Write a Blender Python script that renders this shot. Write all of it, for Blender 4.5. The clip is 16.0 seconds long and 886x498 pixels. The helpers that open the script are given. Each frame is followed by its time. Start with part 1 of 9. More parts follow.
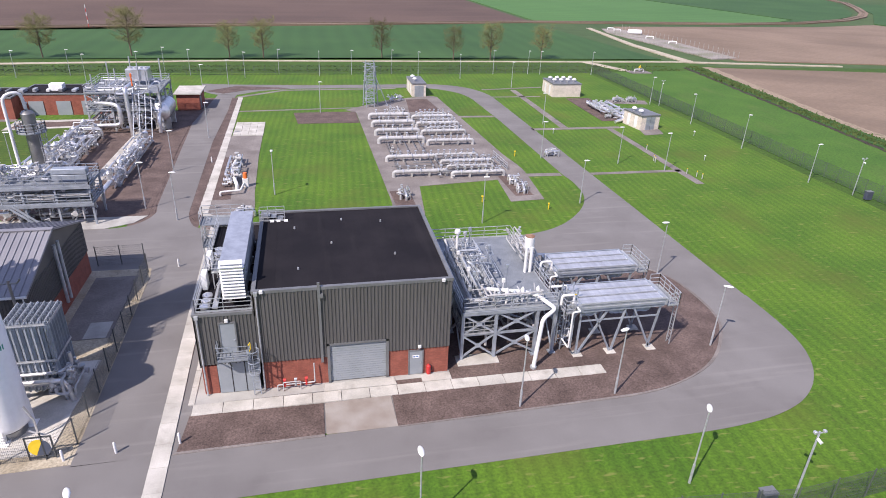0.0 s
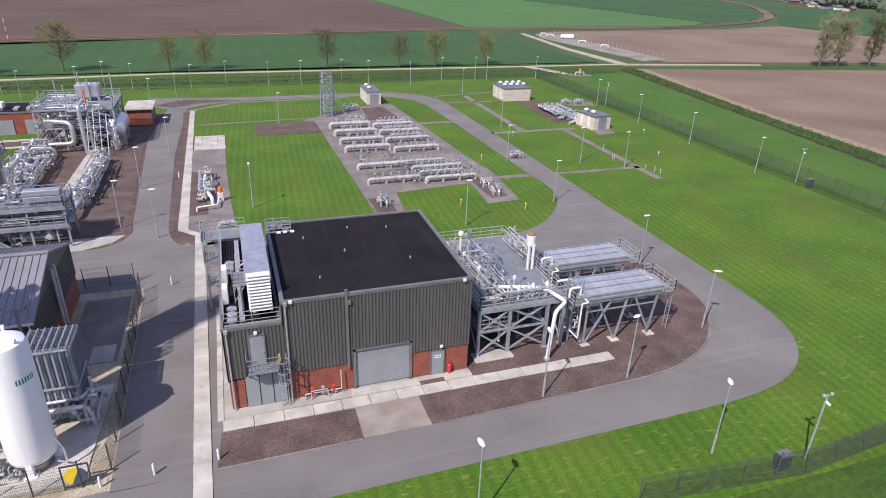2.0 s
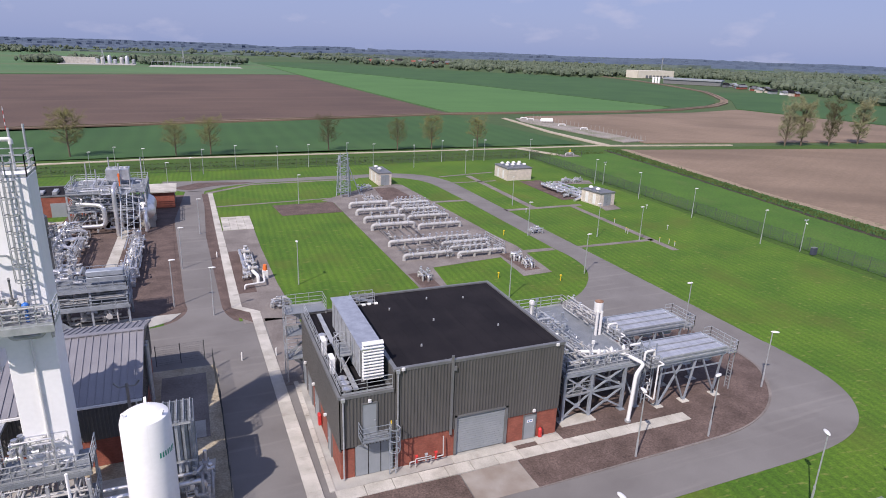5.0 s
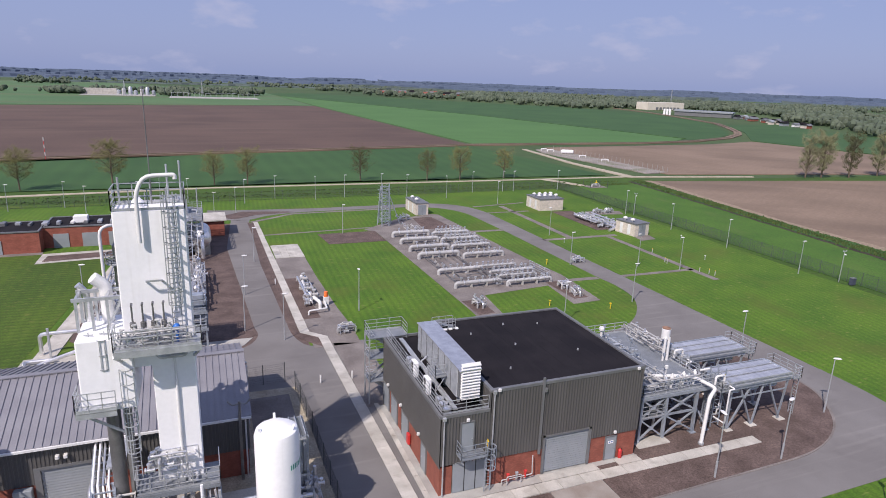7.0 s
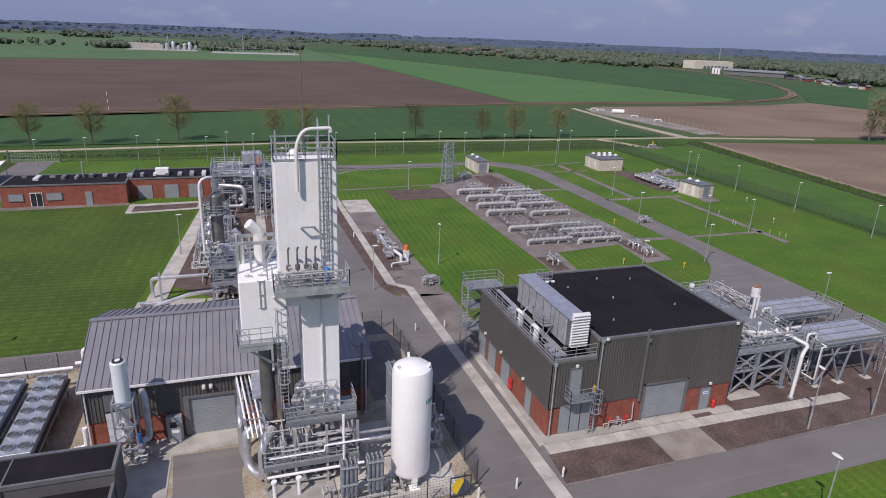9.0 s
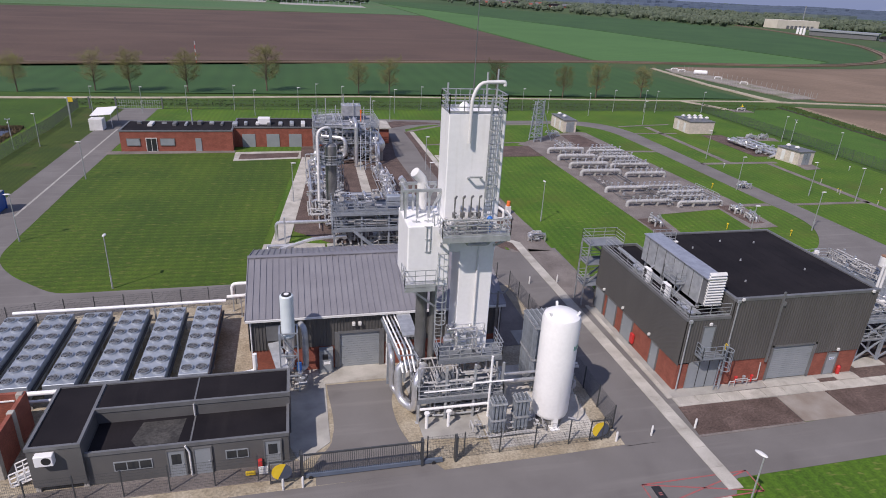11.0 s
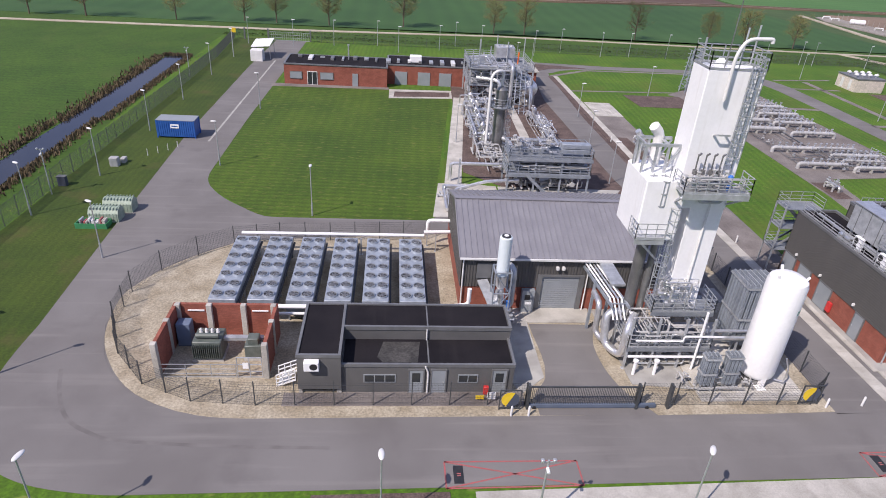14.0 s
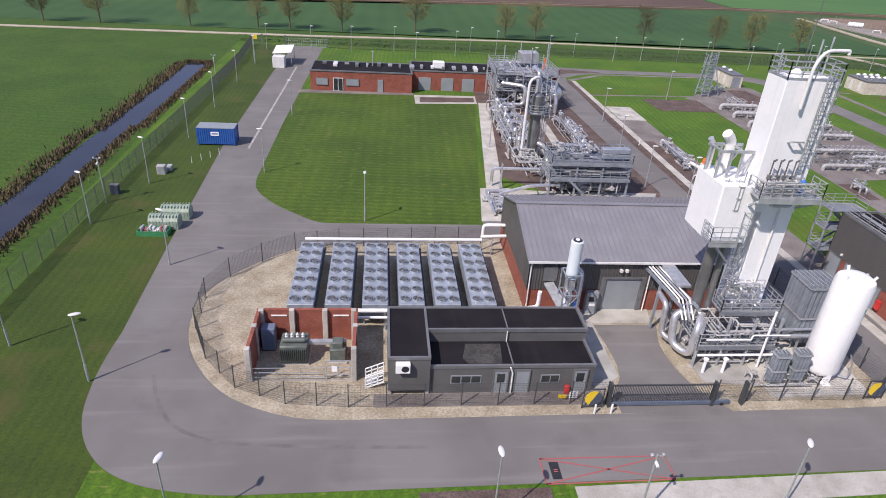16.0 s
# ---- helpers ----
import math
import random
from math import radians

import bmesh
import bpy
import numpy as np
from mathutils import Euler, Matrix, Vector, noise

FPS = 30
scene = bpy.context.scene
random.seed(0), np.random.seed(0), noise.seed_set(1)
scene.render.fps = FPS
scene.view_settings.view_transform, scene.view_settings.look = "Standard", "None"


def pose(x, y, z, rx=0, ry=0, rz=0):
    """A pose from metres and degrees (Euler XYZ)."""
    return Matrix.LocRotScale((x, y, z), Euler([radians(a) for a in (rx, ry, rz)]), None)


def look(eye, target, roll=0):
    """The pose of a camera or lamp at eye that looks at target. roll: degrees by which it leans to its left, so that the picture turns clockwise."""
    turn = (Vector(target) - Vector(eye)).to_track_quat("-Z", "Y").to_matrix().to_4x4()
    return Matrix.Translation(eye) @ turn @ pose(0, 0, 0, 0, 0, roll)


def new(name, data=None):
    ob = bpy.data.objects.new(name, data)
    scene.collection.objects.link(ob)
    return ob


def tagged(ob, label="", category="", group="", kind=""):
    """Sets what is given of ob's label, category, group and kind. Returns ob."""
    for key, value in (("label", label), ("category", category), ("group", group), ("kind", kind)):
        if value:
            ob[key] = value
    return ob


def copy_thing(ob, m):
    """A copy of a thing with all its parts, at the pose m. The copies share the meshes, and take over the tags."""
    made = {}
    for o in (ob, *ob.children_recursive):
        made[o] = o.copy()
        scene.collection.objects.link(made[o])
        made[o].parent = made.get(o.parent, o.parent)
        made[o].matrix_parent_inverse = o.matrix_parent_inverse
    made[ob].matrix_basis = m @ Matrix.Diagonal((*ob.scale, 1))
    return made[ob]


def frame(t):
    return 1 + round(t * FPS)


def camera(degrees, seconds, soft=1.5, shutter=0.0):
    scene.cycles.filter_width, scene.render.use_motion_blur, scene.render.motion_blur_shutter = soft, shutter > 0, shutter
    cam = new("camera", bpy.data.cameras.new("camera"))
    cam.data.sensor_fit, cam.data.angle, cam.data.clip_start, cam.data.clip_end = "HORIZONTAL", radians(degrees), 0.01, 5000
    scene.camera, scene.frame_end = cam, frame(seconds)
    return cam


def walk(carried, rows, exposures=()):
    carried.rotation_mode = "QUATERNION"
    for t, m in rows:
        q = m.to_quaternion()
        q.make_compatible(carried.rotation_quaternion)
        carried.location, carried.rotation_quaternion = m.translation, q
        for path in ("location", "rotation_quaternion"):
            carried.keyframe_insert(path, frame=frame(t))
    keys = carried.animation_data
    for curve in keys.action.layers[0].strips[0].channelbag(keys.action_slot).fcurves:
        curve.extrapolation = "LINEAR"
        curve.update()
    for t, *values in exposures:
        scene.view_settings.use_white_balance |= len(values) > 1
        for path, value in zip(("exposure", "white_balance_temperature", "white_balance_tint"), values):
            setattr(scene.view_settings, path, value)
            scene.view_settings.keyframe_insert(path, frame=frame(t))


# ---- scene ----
cam = camera(70.8, 16.0, 0.95)
PATH = [
    (0, (-0.136, 0.406, 28.978), (0.26, 2.159, 28.101), 2.3),
    (0.5, (-1.724, 0.412, 28.998), (-1.286, 2.158, 28.127), 2.1),
    (1, (-3.35, 0.427, 29.05), (-2.882, 2.167, 28.183), 2.2),
    (1.5, (-4.863, 0.504, 29.037), (-4.339, 2.231, 28.176), 2.2),
    (2, (-6.283, 0.624, 29.035), (-5.684, 2.332, 28.184), 2.0),
    (2.5, (-7.889, 0.835, 29.016), (-7.239, 2.541, 28.198), 1.9),
    (3, (-9.485, 1.119, 28.911), (-8.809, 2.832, 28.132), 1.9),
    (3.5, (-11.118, 1.328, 28.856), (-10.418, 3.047, 28.113), 2.1),
    (4, (-12.711, 1.543, 28.85), (-11.994, 3.271, 28.142), 2.0),
    (6.5, (-21.475, 0.931, 29.593), (-20.761, 2.725, 29.074), 2.0),
    (7, (-23.147, 1.054, 29.639), (-22.437, 2.848, 29.114), 2.0),
    (7.5, (-24.831, 1.048, 29.641), (-24.129, 2.837, 29.086), 2.0),
    (8, (-26.425, 1.066, 29.615), (-25.739, 2.85, 29.028), 2.1),
    (8.5, (-27.969, 0.926, 29.579), (-27.317, 2.712, 28.96), 2.2),
    (9, (-29.834, 0.998, 29.58), (-29.228, 2.789, 28.928), 2.3),
    (11.5, (-38.918, 0.927, 29.4), (-38.53, 2.71, 28.582), 3.3),
    (12, (-40.65, 0.879, 29.488), (-40.323, 2.657, 28.632), 3.5),
    (12.5, (-42.329, 0.962, 29.536), (-42.049, 2.731, 28.646), 3.6),
    (13, (-43.99, 1.03, 29.643), (-43.75, 2.787, 28.718), 3.8),
    (13.5, (-45.68, 1.007, 29.757), (-45.48, 2.752, 28.801), 3.9),
    (14, (-47.349, 0.883, 29.886), (-47.176, 2.628, 28.924), 3.9),
    (14.5, (-49.068, 0.751, 29.994), (-48.899, 2.496, 29.032), 4.0),
    (15, (-50.735, 0.577, 30.093), (-50.563, 2.323, 29.133), 4.0),
    (15.5, (-52.41, 0.352, 30.234), (-52.223, 2.099, 29.279), 3.9),
    (16, (-54.017, 0.189, 30.378), (-53.813, 1.935, 29.424), 3.8),
]
EXPOSURE = [(0.0, 0.46), (1.5, 0.26), (4.0, 0.14), (7.0, 0.05), (9.0, -0.34), (11.5, -0.21), (12.5, -0.03), (13.5, 0.07), (16.0, 0.06)]
walk(cam, [(t, look(eye, target, roll)) for t, eye, target, roll in PATH], [(t, stops, 6800, 18.5) for t, stops in EXPOSURE])

# ---- world and sun ----
SUN_ELEVATION = 47.5
SUN_FROM = Vector((-0.77, -0.64, 0)).normalized()
world = bpy.data.worlds.new("sky")
scene.world = world
world.use_nodes = True
wn, wl = world.node_tree.nodes, world.node_tree.links
wn.clear()
sky = wn.new("ShaderNodeTexSky")
sky.sky_type, sky.sun_disc = "NISHITA", False
sky.sun_elevation = radians(SUN_ELEVATION)
sky.sun_rotation = math.atan2(SUN_FROM.x, SUN_FROM.y)
sky.air_density, sky.dust_density, sky.ozone_density = 1.0, 1.2, 2.0
sky_tint = wn.new("ShaderNodeMix")
sky_tint.data_type, sky_tint.blend_type = "RGBA", "MULTIPLY"
sky_tint.inputs["Factor"].default_value = 1.0
sky_tint.inputs["B"].default_value = (0.98, 0.95, 1.12, 1)
wl.new(sky.outputs["Color"], sky_tint.inputs["A"])
w_coord = wn.new("ShaderNodeTexCoord")
w_map = wn.new("ShaderNodeMapping")
w_map.inputs["Scale"].default_value = (1.0, 1.0, 2.4)
wl.new(w_coord.outputs["Generated"], w_map.inputs["Vector"])
w_noise = wn.new("ShaderNodeTexNoise")
w_noise.inputs["Scale"].default_value, w_noise.inputs["Detail"].default_value = 9.5, 7.0
w_noise.inputs["Roughness"].default_value = 0.52
wl.new(w_map.outputs["Vector"], w_noise.inputs["Vector"])
w_ramp = wn.new("ShaderNodeValToRGB")
w_ramp.color_ramp.elements[0].position, w_ramp.color_ramp.elements[1].position = 0.57, 0.74
w_ramp.color_ramp.elements[0].color, w_ramp.color_ramp.elements[1].color = (0, 0, 0, 1), (0.6, 0.6, 0.6, 1)
wl.new(w_noise.outputs["Fac"], w_ramp.inputs["Fac"])
w_cloud = wn.new("ShaderNodeMix")
w_cloud.data_type = "RGBA"
w_cloud.inputs["B"].default_value = (5.2, 5.6, 7.4, 1)
wl.new(w_ramp.outputs["Color"], w_cloud.inputs["Factor"])
w_haze = wn.new("ShaderNodeMix")
w_haze.data_type = "RGBA"
w_haze.inputs["Factor"].default_value = 0.8
w_haze.inputs["B"].default_value = (2.95, 3.95, 6.9, 1)
wl.new(sky_tint.outputs["Result"], w_haze.inputs["A"])
wl.new(w_haze.outputs["Result"], w_cloud.inputs["A"])
w_back, w_out = wn.new("ShaderNodeBackground"), wn.new("ShaderNodeOutputWorld")
w_back.inputs["Strength"].default_value = 0.092
wl.new(w_cloud.outputs["Result"], w_back.inputs["Color"])
wl.new(w_back.outputs["Background"], w_out.inputs["Surface"])

sun = new("sun", bpy.data.lights.new("sun", "SUN"))
sun.data.energy, sun.data.angle, sun.data.color = 4.35, radians(0.6), (1.0, 0.965, 0.91)
sun.rotation_euler = (-(SUN_FROM * math.cos(radians(SUN_ELEVATION)) + Vector((0, 0, math.sin(radians(SUN_ELEVATION)))))).to_track_quat("-Z", "Y").to_euler()


# ---- materials ----
def material(name, a, b=None, scale=3.0, rough=0.7, metal=0.0, bump=0.0, bump_scale=30.0, fine=None, spread=(0.35, 0.65), vary=0.0, stretch=(1, 1, 1)):
    """Two tones mixed by noise at one scale, darkened and lightened by a finer grain, with relief from the grain."""
    m = bpy.data.materials.new(name)
    m.use_nodes = True
    n, l = m.node_tree.nodes, m.node_tree.links
    shader = n["Principled BSDF"]
    shader.inputs["Roughness"].default_value, shader.inputs["Metallic"].default_value = rough, metal
    coord, mapping = n.new("ShaderNodeTexCoord"), n.new("ShaderNodeMapping")
    mapping.inputs["Scale"].default_value = stretch
    l.new(coord.outputs["Object"], mapping.inputs["Vector"])
    big = n.new("ShaderNodeTexNoise")
    big.inputs["Scale"].default_value, big.inputs["Detail"].default_value = scale, 5.0
    l.new(mapping.outputs["Vector"], big.inputs["Vector"])
    ramp = n.new("ShaderNodeValToRGB")
    e = ramp.color_ramp.elements
    e[0].position, e[1].position = spread
    e[0].color, e[1].color = (*a, 1), (*(b or a), 1)
    l.new(big.outputs["Fac"], ramp.inputs["Fac"])
    out = ramp.outputs["Color"]
    small = n.new("ShaderNodeTexNoise")
    small.inputs["Scale"].default_value, small.inputs["Detail"].default_value = bump_scale, 3.0
    l.new(coord.outputs["Object"], small.inputs["Vector"])
    if fine:
        spread_node, mul = n.new("ShaderNodeMapRange"), n.new("ShaderNodeMix")
        spread_node.inputs["From Min"].default_value, spread_node.inputs["From Max"].default_value = 0.25, 0.75
        spread_node.inputs["To Min"].default_value, spread_node.inputs["To Max"].default_value = 1 - fine, 1 + fine
        l.new(small.outputs["Fac"], spread_node.inputs["Value"])
        mul.data_type, mul.blend_type = "RGBA", "MULTIPLY"
        mul.inputs["Factor"].default_value = 1.0
        l.new(out, mul.inputs["A"])
        l.new(spread_node.outputs["Result"], mul.inputs["B"])
        out = mul.outputs["Result"]
    if vary:
        info, vr, mul2 = n.new("ShaderNodeObjectInfo"), n.new("ShaderNodeMapRange"), n.new("ShaderNodeMix")
        vr.inputs["To Min"].default_value, vr.inputs["To Max"].default_value = 1 - vary, 1 + vary
        l.new(info.outputs["Random"], vr.inputs["Value"])
        mul2.data_type, mul2.blend_type = "RGBA", "MULTIPLY"
        mul2.inputs["Factor"].default_value = 1.0
        l.new(out, mul2.inputs["A"])
        l.new(vr.outputs["Result"], mul2.inputs["B"])
        out = mul2.outputs["Result"]
    l.new(out, shader.inputs["Base Color"])
    if bump:
        b_node = n.new("ShaderNodeBump")
        b_node.inputs["Strength"].default_value, b_node.inputs["Distance"].default_value = bump, 0.02
        l.new(small.outputs["Fac"], b_node.inputs["Height"])
        l.new(b_node.outputs["Normal"], shader.inputs["Normal"])
    return m


def striped(m, direction, width, depth, lo=0.0):
    """Adds soft parallel bands (mowing or drilling lines) to a material's base colour. direction: degrees from x."""
    n, l = m.node_tree.nodes, m.node_tree.links
    shader = n["Principled BSDF"]
    source = shader.inputs["Base Color"].links[0].from_socket
    coord, mapping, wave = n.new("ShaderNodeTexCoord"), n.new("ShaderNodeMapping"), n.new("ShaderNodeTexWave")
    mapping.inputs["Rotation"].default_value = (0, 0, radians(direction))
    l.new(coord.outputs["Object"], mapping.inputs["Vector"])
    l.new(mapping.outputs["Vector"], wave.inputs["Vector"])
    wave.wave_type, wave.bands_direction = "BANDS", "X"
    wave.inputs["Scale"].default_value = 0.314 / width
    wave.inputs["Distortion"].default_value, wave.inputs["Detail"].default_value, wave.inputs["Detail Scale"].default_value = 1.2, 2.0, 0.4
    vr, mul = n.new("ShaderNodeMapRange"), n.new("ShaderNodeMix")
    vr.inputs["To Min"].default_value, vr.inputs["To Max"].default_value = 1 - depth, 1 + depth
    l.new(wave.outputs["Fac"], vr.inputs["Value"])
    mul.data_type, mul.blend_type = "RGBA", "MULTIPLY"
    mul.inputs["Factor"].default_value = 1.0
    l.new(source, mul.inputs["A"])
    l.new(vr.outputs["Result"], mul.inputs["B"])
    l.new(mul.outputs["Result"], shader.inputs["Base Color"])
    return m


def flecked(m, colour, stretch, turn, scale, lo, hi, strength):
    """Mixes a second colour into the base in patches or streaks (dry spots, clippings, moss, dirt)."""
    n, l = m.node_tree.nodes, m.node_tree.links
    shader = n["Principled BSDF"]
    source = shader.inputs["Base Color"].links[0].from_socket
    coord, turn_map, map_, noise, ramp, mix = (n.new("ShaderNode" + k) for k in ("TexCoord", "Mapping", "Mapping", "TexNoise", "ValToRGB", "Mix"))
    turn_map.inputs["Rotation"].default_value = (0, 0, radians(turn))
    map_.inputs["Scale"].default_value = stretch
    noise.inputs["Scale"].default_value, noise.inputs["Detail"].default_value = scale, 6.0
    l.new(coord.outputs["Object"], turn_map.inputs["Vector"])
    l.new(turn_map.outputs["Vector"], map_.inputs["Vector"])
    l.new(map_.outputs["Vector"], noise.inputs["Vector"])
    e = ramp.color_ramp.elements
    e[0].position, e[1].position = lo, hi
    e[0].color, e[1].color = (0, 0, 0, 1), (strength, strength, strength, 1)
    l.new(noise.outputs["Fac"], ramp.inputs["Fac"])
    mix.data_type = "RGBA"
    mix.inputs["B"].default_value = (*colour, 1)
    l.new(ramp.outputs["Color"], mix.inputs["Factor"])
    l.new(source, mix.inputs["A"])
    l.new(mix.outputs["Result"], shader.inputs["Base Color"])
    return m


def brickwork(name, a, b, mortar):
    """Running-bond brick on upright faces: bricks 0.21 by 0.06 m, in world metres along the wall."""
    m = material(name, a, b, 1.2, 0.85, 0, 0.4, 40, 0.12)
    n, l = m.node_tree.nodes, m.node_tree.links
    shader = n["Principled BSDF"]
    source = shader.inputs["Base Color"].links[0].from_socket
    coord, sep, add, comb, tex = (n.new("ShaderNode" + k) for k in ("TexCoord", "SeparateXYZ", "Math", "CombineXYZ", "TexBrick"))
    l.new(coord.outputs["Object"], sep.inputs["Vector"])
    l.new(sep.outputs["X"], add.inputs[0])
    l.new(sep.outputs["Y"], add.inputs[1])
    l.new(add.outputs["Value"], comb.inputs["X"])
    l.new(sep.outputs["Z"], comb.inputs["Y"])
    l.new(comb.outputs["Vector"], tex.inputs["Vector"])
    tex.inputs["Scale"].default_value = 1.0
    tex.inputs["Brick Width"].default_value, tex.inputs["Row Height"].default_value, tex.inputs["Mortar Size"].default_value = 0.22, 0.0625, 0.006
    tex.inputs["Color1"].default_value, tex.inputs["Color2"].default_value = (0.85, 0.85, 0.85, 1), (1.15, 1.1, 1.1, 1)
    tex.inputs["Mortar"].default_value = (*mortar, 1)
    mul = n.new("ShaderNodeMix")
    mul.data_type, mul.blend_type = "RGBA", "MULTIPLY"
    mul.inputs["Factor"].default_value = 1.0
    l.new(source, mul.inputs["A"])
    l.new(tex.outputs["Color"], mul.inputs["B"])
    l.new(mul.outputs["Result"], shader.inputs["Base Color"])
    return m


LAWN = striped(material("mown_grass", (0.046, 0.116, 0.004), (0.074, 0.152, 0.007), 0.12, 0.95, 0, 0.6, 5, 0.36), 3, 1.0, 0.11)
LAWN = flecked(flecked(LAWN, (0.22, 0.235, 0.06), (0.30, 1.0, 1.0), 4, 2.6, 0.60, 0.70, 0.6), (0.092, 0.105, 0.014), (1, 1, 1), 0, 0.11, 0.52, 0.72, 0.55)
LAWN_W = flecked(flecked(striped(material("worn_mown_grass", (0.030, 0.058, 0.004), (0.047, 0.076, 0.006), 0.15, 0.95, 0, 0.6, 5, 0.32), 0, 0.8, 0.07), (0.085, 0.072, 0.022), (1, 1, 1), 0, 0.22, 0.56, 0.72, 0.6), (0.050, 0.088, 0.006), (0.5, 1, 1), 0, 0.5, 0.55, 0.7, 0.5)
LAWN_B = striped(striped(material("mown_grass_dark", (0.038, 0.080, 0.004), (0.058, 0.106, 0.006), 0.10, 0.95, 0, 0.6, 5, 0.34), 92, 1.0, 0.13), 2, 1.6, 0.05)
LAWN_B = flecked(LAWN_B, (0.15, 0.16, 0.035), (0.35, 1.0, 1.0), 2, 2.4, 0.585, 0.69, 0.7)
MEADOW = flecked(striped(material("rough_meadow", (0.030, 0.076, 0.004), (0.044, 0.098, 0.006), 0.09, 0.95, 0, 0.6, 3, 0.35), 96, 1.4, 0.07), (0.060, 0.092, 0.014), (1, 0.4, 1), 0, 0.2, 0.55, 0.72, 0.4)
FARMLAND = material("far_farmland", (0.035, 0.075, 0.02), (0.07, 0.11, 0.035), 0.006, 0.95, 0, 0, 0.15, 0.2)
CROP = flecked(striped(material("green_crop", (0.024, 0.076, 0.017), (0.036, 0.097, 0.022), 0.03, 0.9, 0, 0, 2.0, 0.2), 0, 6.0, 0.06), (0.046, 0.106, 0.028), (0.1, 1, 1), 0, 0.05, 0.5, 0.7, 0.5)
CROP_PALE = striped(material("pale_green_crop", (0.054, 0.142, 0.034), (0.068, 0.165, 0.042), 0.02, 0.9, 0, 0, 1.0, 0.12), 90, 9.0, 0.04)
SOIL = flecked(striped(material("ploughed_soil", (0.084, 0.053, 0.041), (0.112, 0.071, 0.054), 0.02, 0.95, 0, 0, 0.9, 0.15), 97, 3.5, 0.07), (0.135, 0.09, 0.068), (0.15, 1, 1), -8, 0.06, 0.52, 0.70, 0.6)
SOIL_PALE = flecked(striped(material("dry_pale_soil", (0.178, 0.127, 0.088), (0.232, 0.168, 0.119), 0.03, 0.95, 0, 0, 1.2, 0.14), 60, 3.0, 0.018), (0.12, 0.085, 0.06), (0.3, 1, 1), 30, 0.04, 0.5, 0.68, 0.6)
MEADOW_E = flecked(material("bright_meadow", (0.040, 0.112, 0.008), (0.058, 0.138, 0.012), 0.09, 0.95, 0, 0.6, 3, 0.35), (0.095, 0.13, 0.03), (1, 0.3, 1), 0, 0.25, 0.54, 0.72, 0.5)
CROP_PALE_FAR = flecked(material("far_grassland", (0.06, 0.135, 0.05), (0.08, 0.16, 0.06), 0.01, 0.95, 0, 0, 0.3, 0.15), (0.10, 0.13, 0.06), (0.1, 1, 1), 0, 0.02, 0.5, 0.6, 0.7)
# The blue is distance haze, painted into the ground colour.
FAR_HAZE = material("haze_tinted_far_land", (0.055, 0.09, 0.115), (0.075, 0.11, 0.125), 0.004, 1.0, 0, 0, 0.02, 0.2, stretch=(0.3, 1, 1))
GRAVEL = flecked(material("grey_yard_gravel", (0.24, 0.215, 0.19), (0.31, 0.28, 0.25), 0.2, 0.95, 0, 0.3, 3, 0.25), (0.14, 0.15, 0.075), (1, 1, 1), 0, 0.12, 0.5, 0.64, 0.6)
TRACK = material("sandy_track", (0.36, 0.31, 0.23), (0.46, 0.41, 0.32), 0.4, 0.95, 0, 0, 4, 0.2)
ASPHALT = material("weathered_asphalt", (0.150, 0.140, 0.135), (0.188, 0.178, 0.172), 0.16, 0.9, 0, 0.25, 30, 0.14)
ASPHALT = flecked(flecked(ASPHALT, (0.125, 0.115, 0.112), (1, 1, 1), 0, 0.35, 0.56, 0.74, 0.55), (0.27, 0.255, 0.24), (0.06, 1, 1), 0, 1.3, 0.55, 0.72, 0.35)
ASPHALT_DARK = material("tyre_darkened_asphalt", (0.132, 0.122, 0.118), (0.175, 0.164, 0.158), 0.8, 0.9, 0, 0.2, 30, 0.14)
PAVING = material("grey_clinker_paving", (0.15, 0.13, 0.12), (0.225, 0.20, 0.185), 0.3, 0.9, 0, 0.4, 9, 0.28)
CONCRETE = flecked(material("pale_concrete", (0.38, 0.36, 0.32), (0.52, 0.495, 0.45), 0.5, 0.85, 0, 0.15, 12, 0.14, vary=0.08), (0.25, 0.23, 0.20), (1, 1, 1), 0, 0.9, 0.54, 0.74, 0.6)
CONCRETE_GREY = material("grey_concrete", (0.30, 0.29, 0.27), (0.42, 0.41, 0.38), 0.6, 0.88, 0, 0.15, 25, 0.12, vary=0.05)
LAVA = material("brown_lava_gravel", (0.085, 0.058, 0.050), (0.135, 0.095, 0.083), 0.5, 0.95, 0, 1.0, 9, 0.5)
PEBBLE = material("buff_pebbles", (0.28, 0.235, 0.165), (0.41, 0.36, 0.275), 0.5, 0.9, 0, 1.0, 7, 0.35)
BRICK = brickwork("red_brick", (0.245, 0.074, 0.050), (0.31, 0.10, 0.068), (0.8, 0.85, 0.85))
BRICK_BUFF = brickwork("pale_buff_brick", (0.55, 0.50, 0.43), (0.66, 0.60, 0.52), (0.9, 0.9, 0.9))
CLAD = material("anthracite_cladding", (0.095, 0.0925, 0.09), (0.11, 0.107, 0.104), 0.6, 0.5, 0.1, 0.02, 12, 0.05, stretch=(1, 1, 0.2))
TRIM = material("grey_metal_trim", (0.17, 0.175, 0.18), (0.21, 0.215, 0.22), 1.0, 0.45, 0.3, 0, 10, 0.05)
BITUMEN = flecked(material("black_roofing_felt", (0.011, 0.010, 0.013), (0.018, 0.016, 0.019), 0.35, 0.95, 0, 0.2, 22, 0.25), (0.030, 0.027, 0.029), (1, 0.08, 1), 0, 0.9, 0.57, 0.74, 0.4)
BITUMEN.node_tree.nodes["Principled BSDF"].inputs["Specular IOR Level"].default_value = 0.2
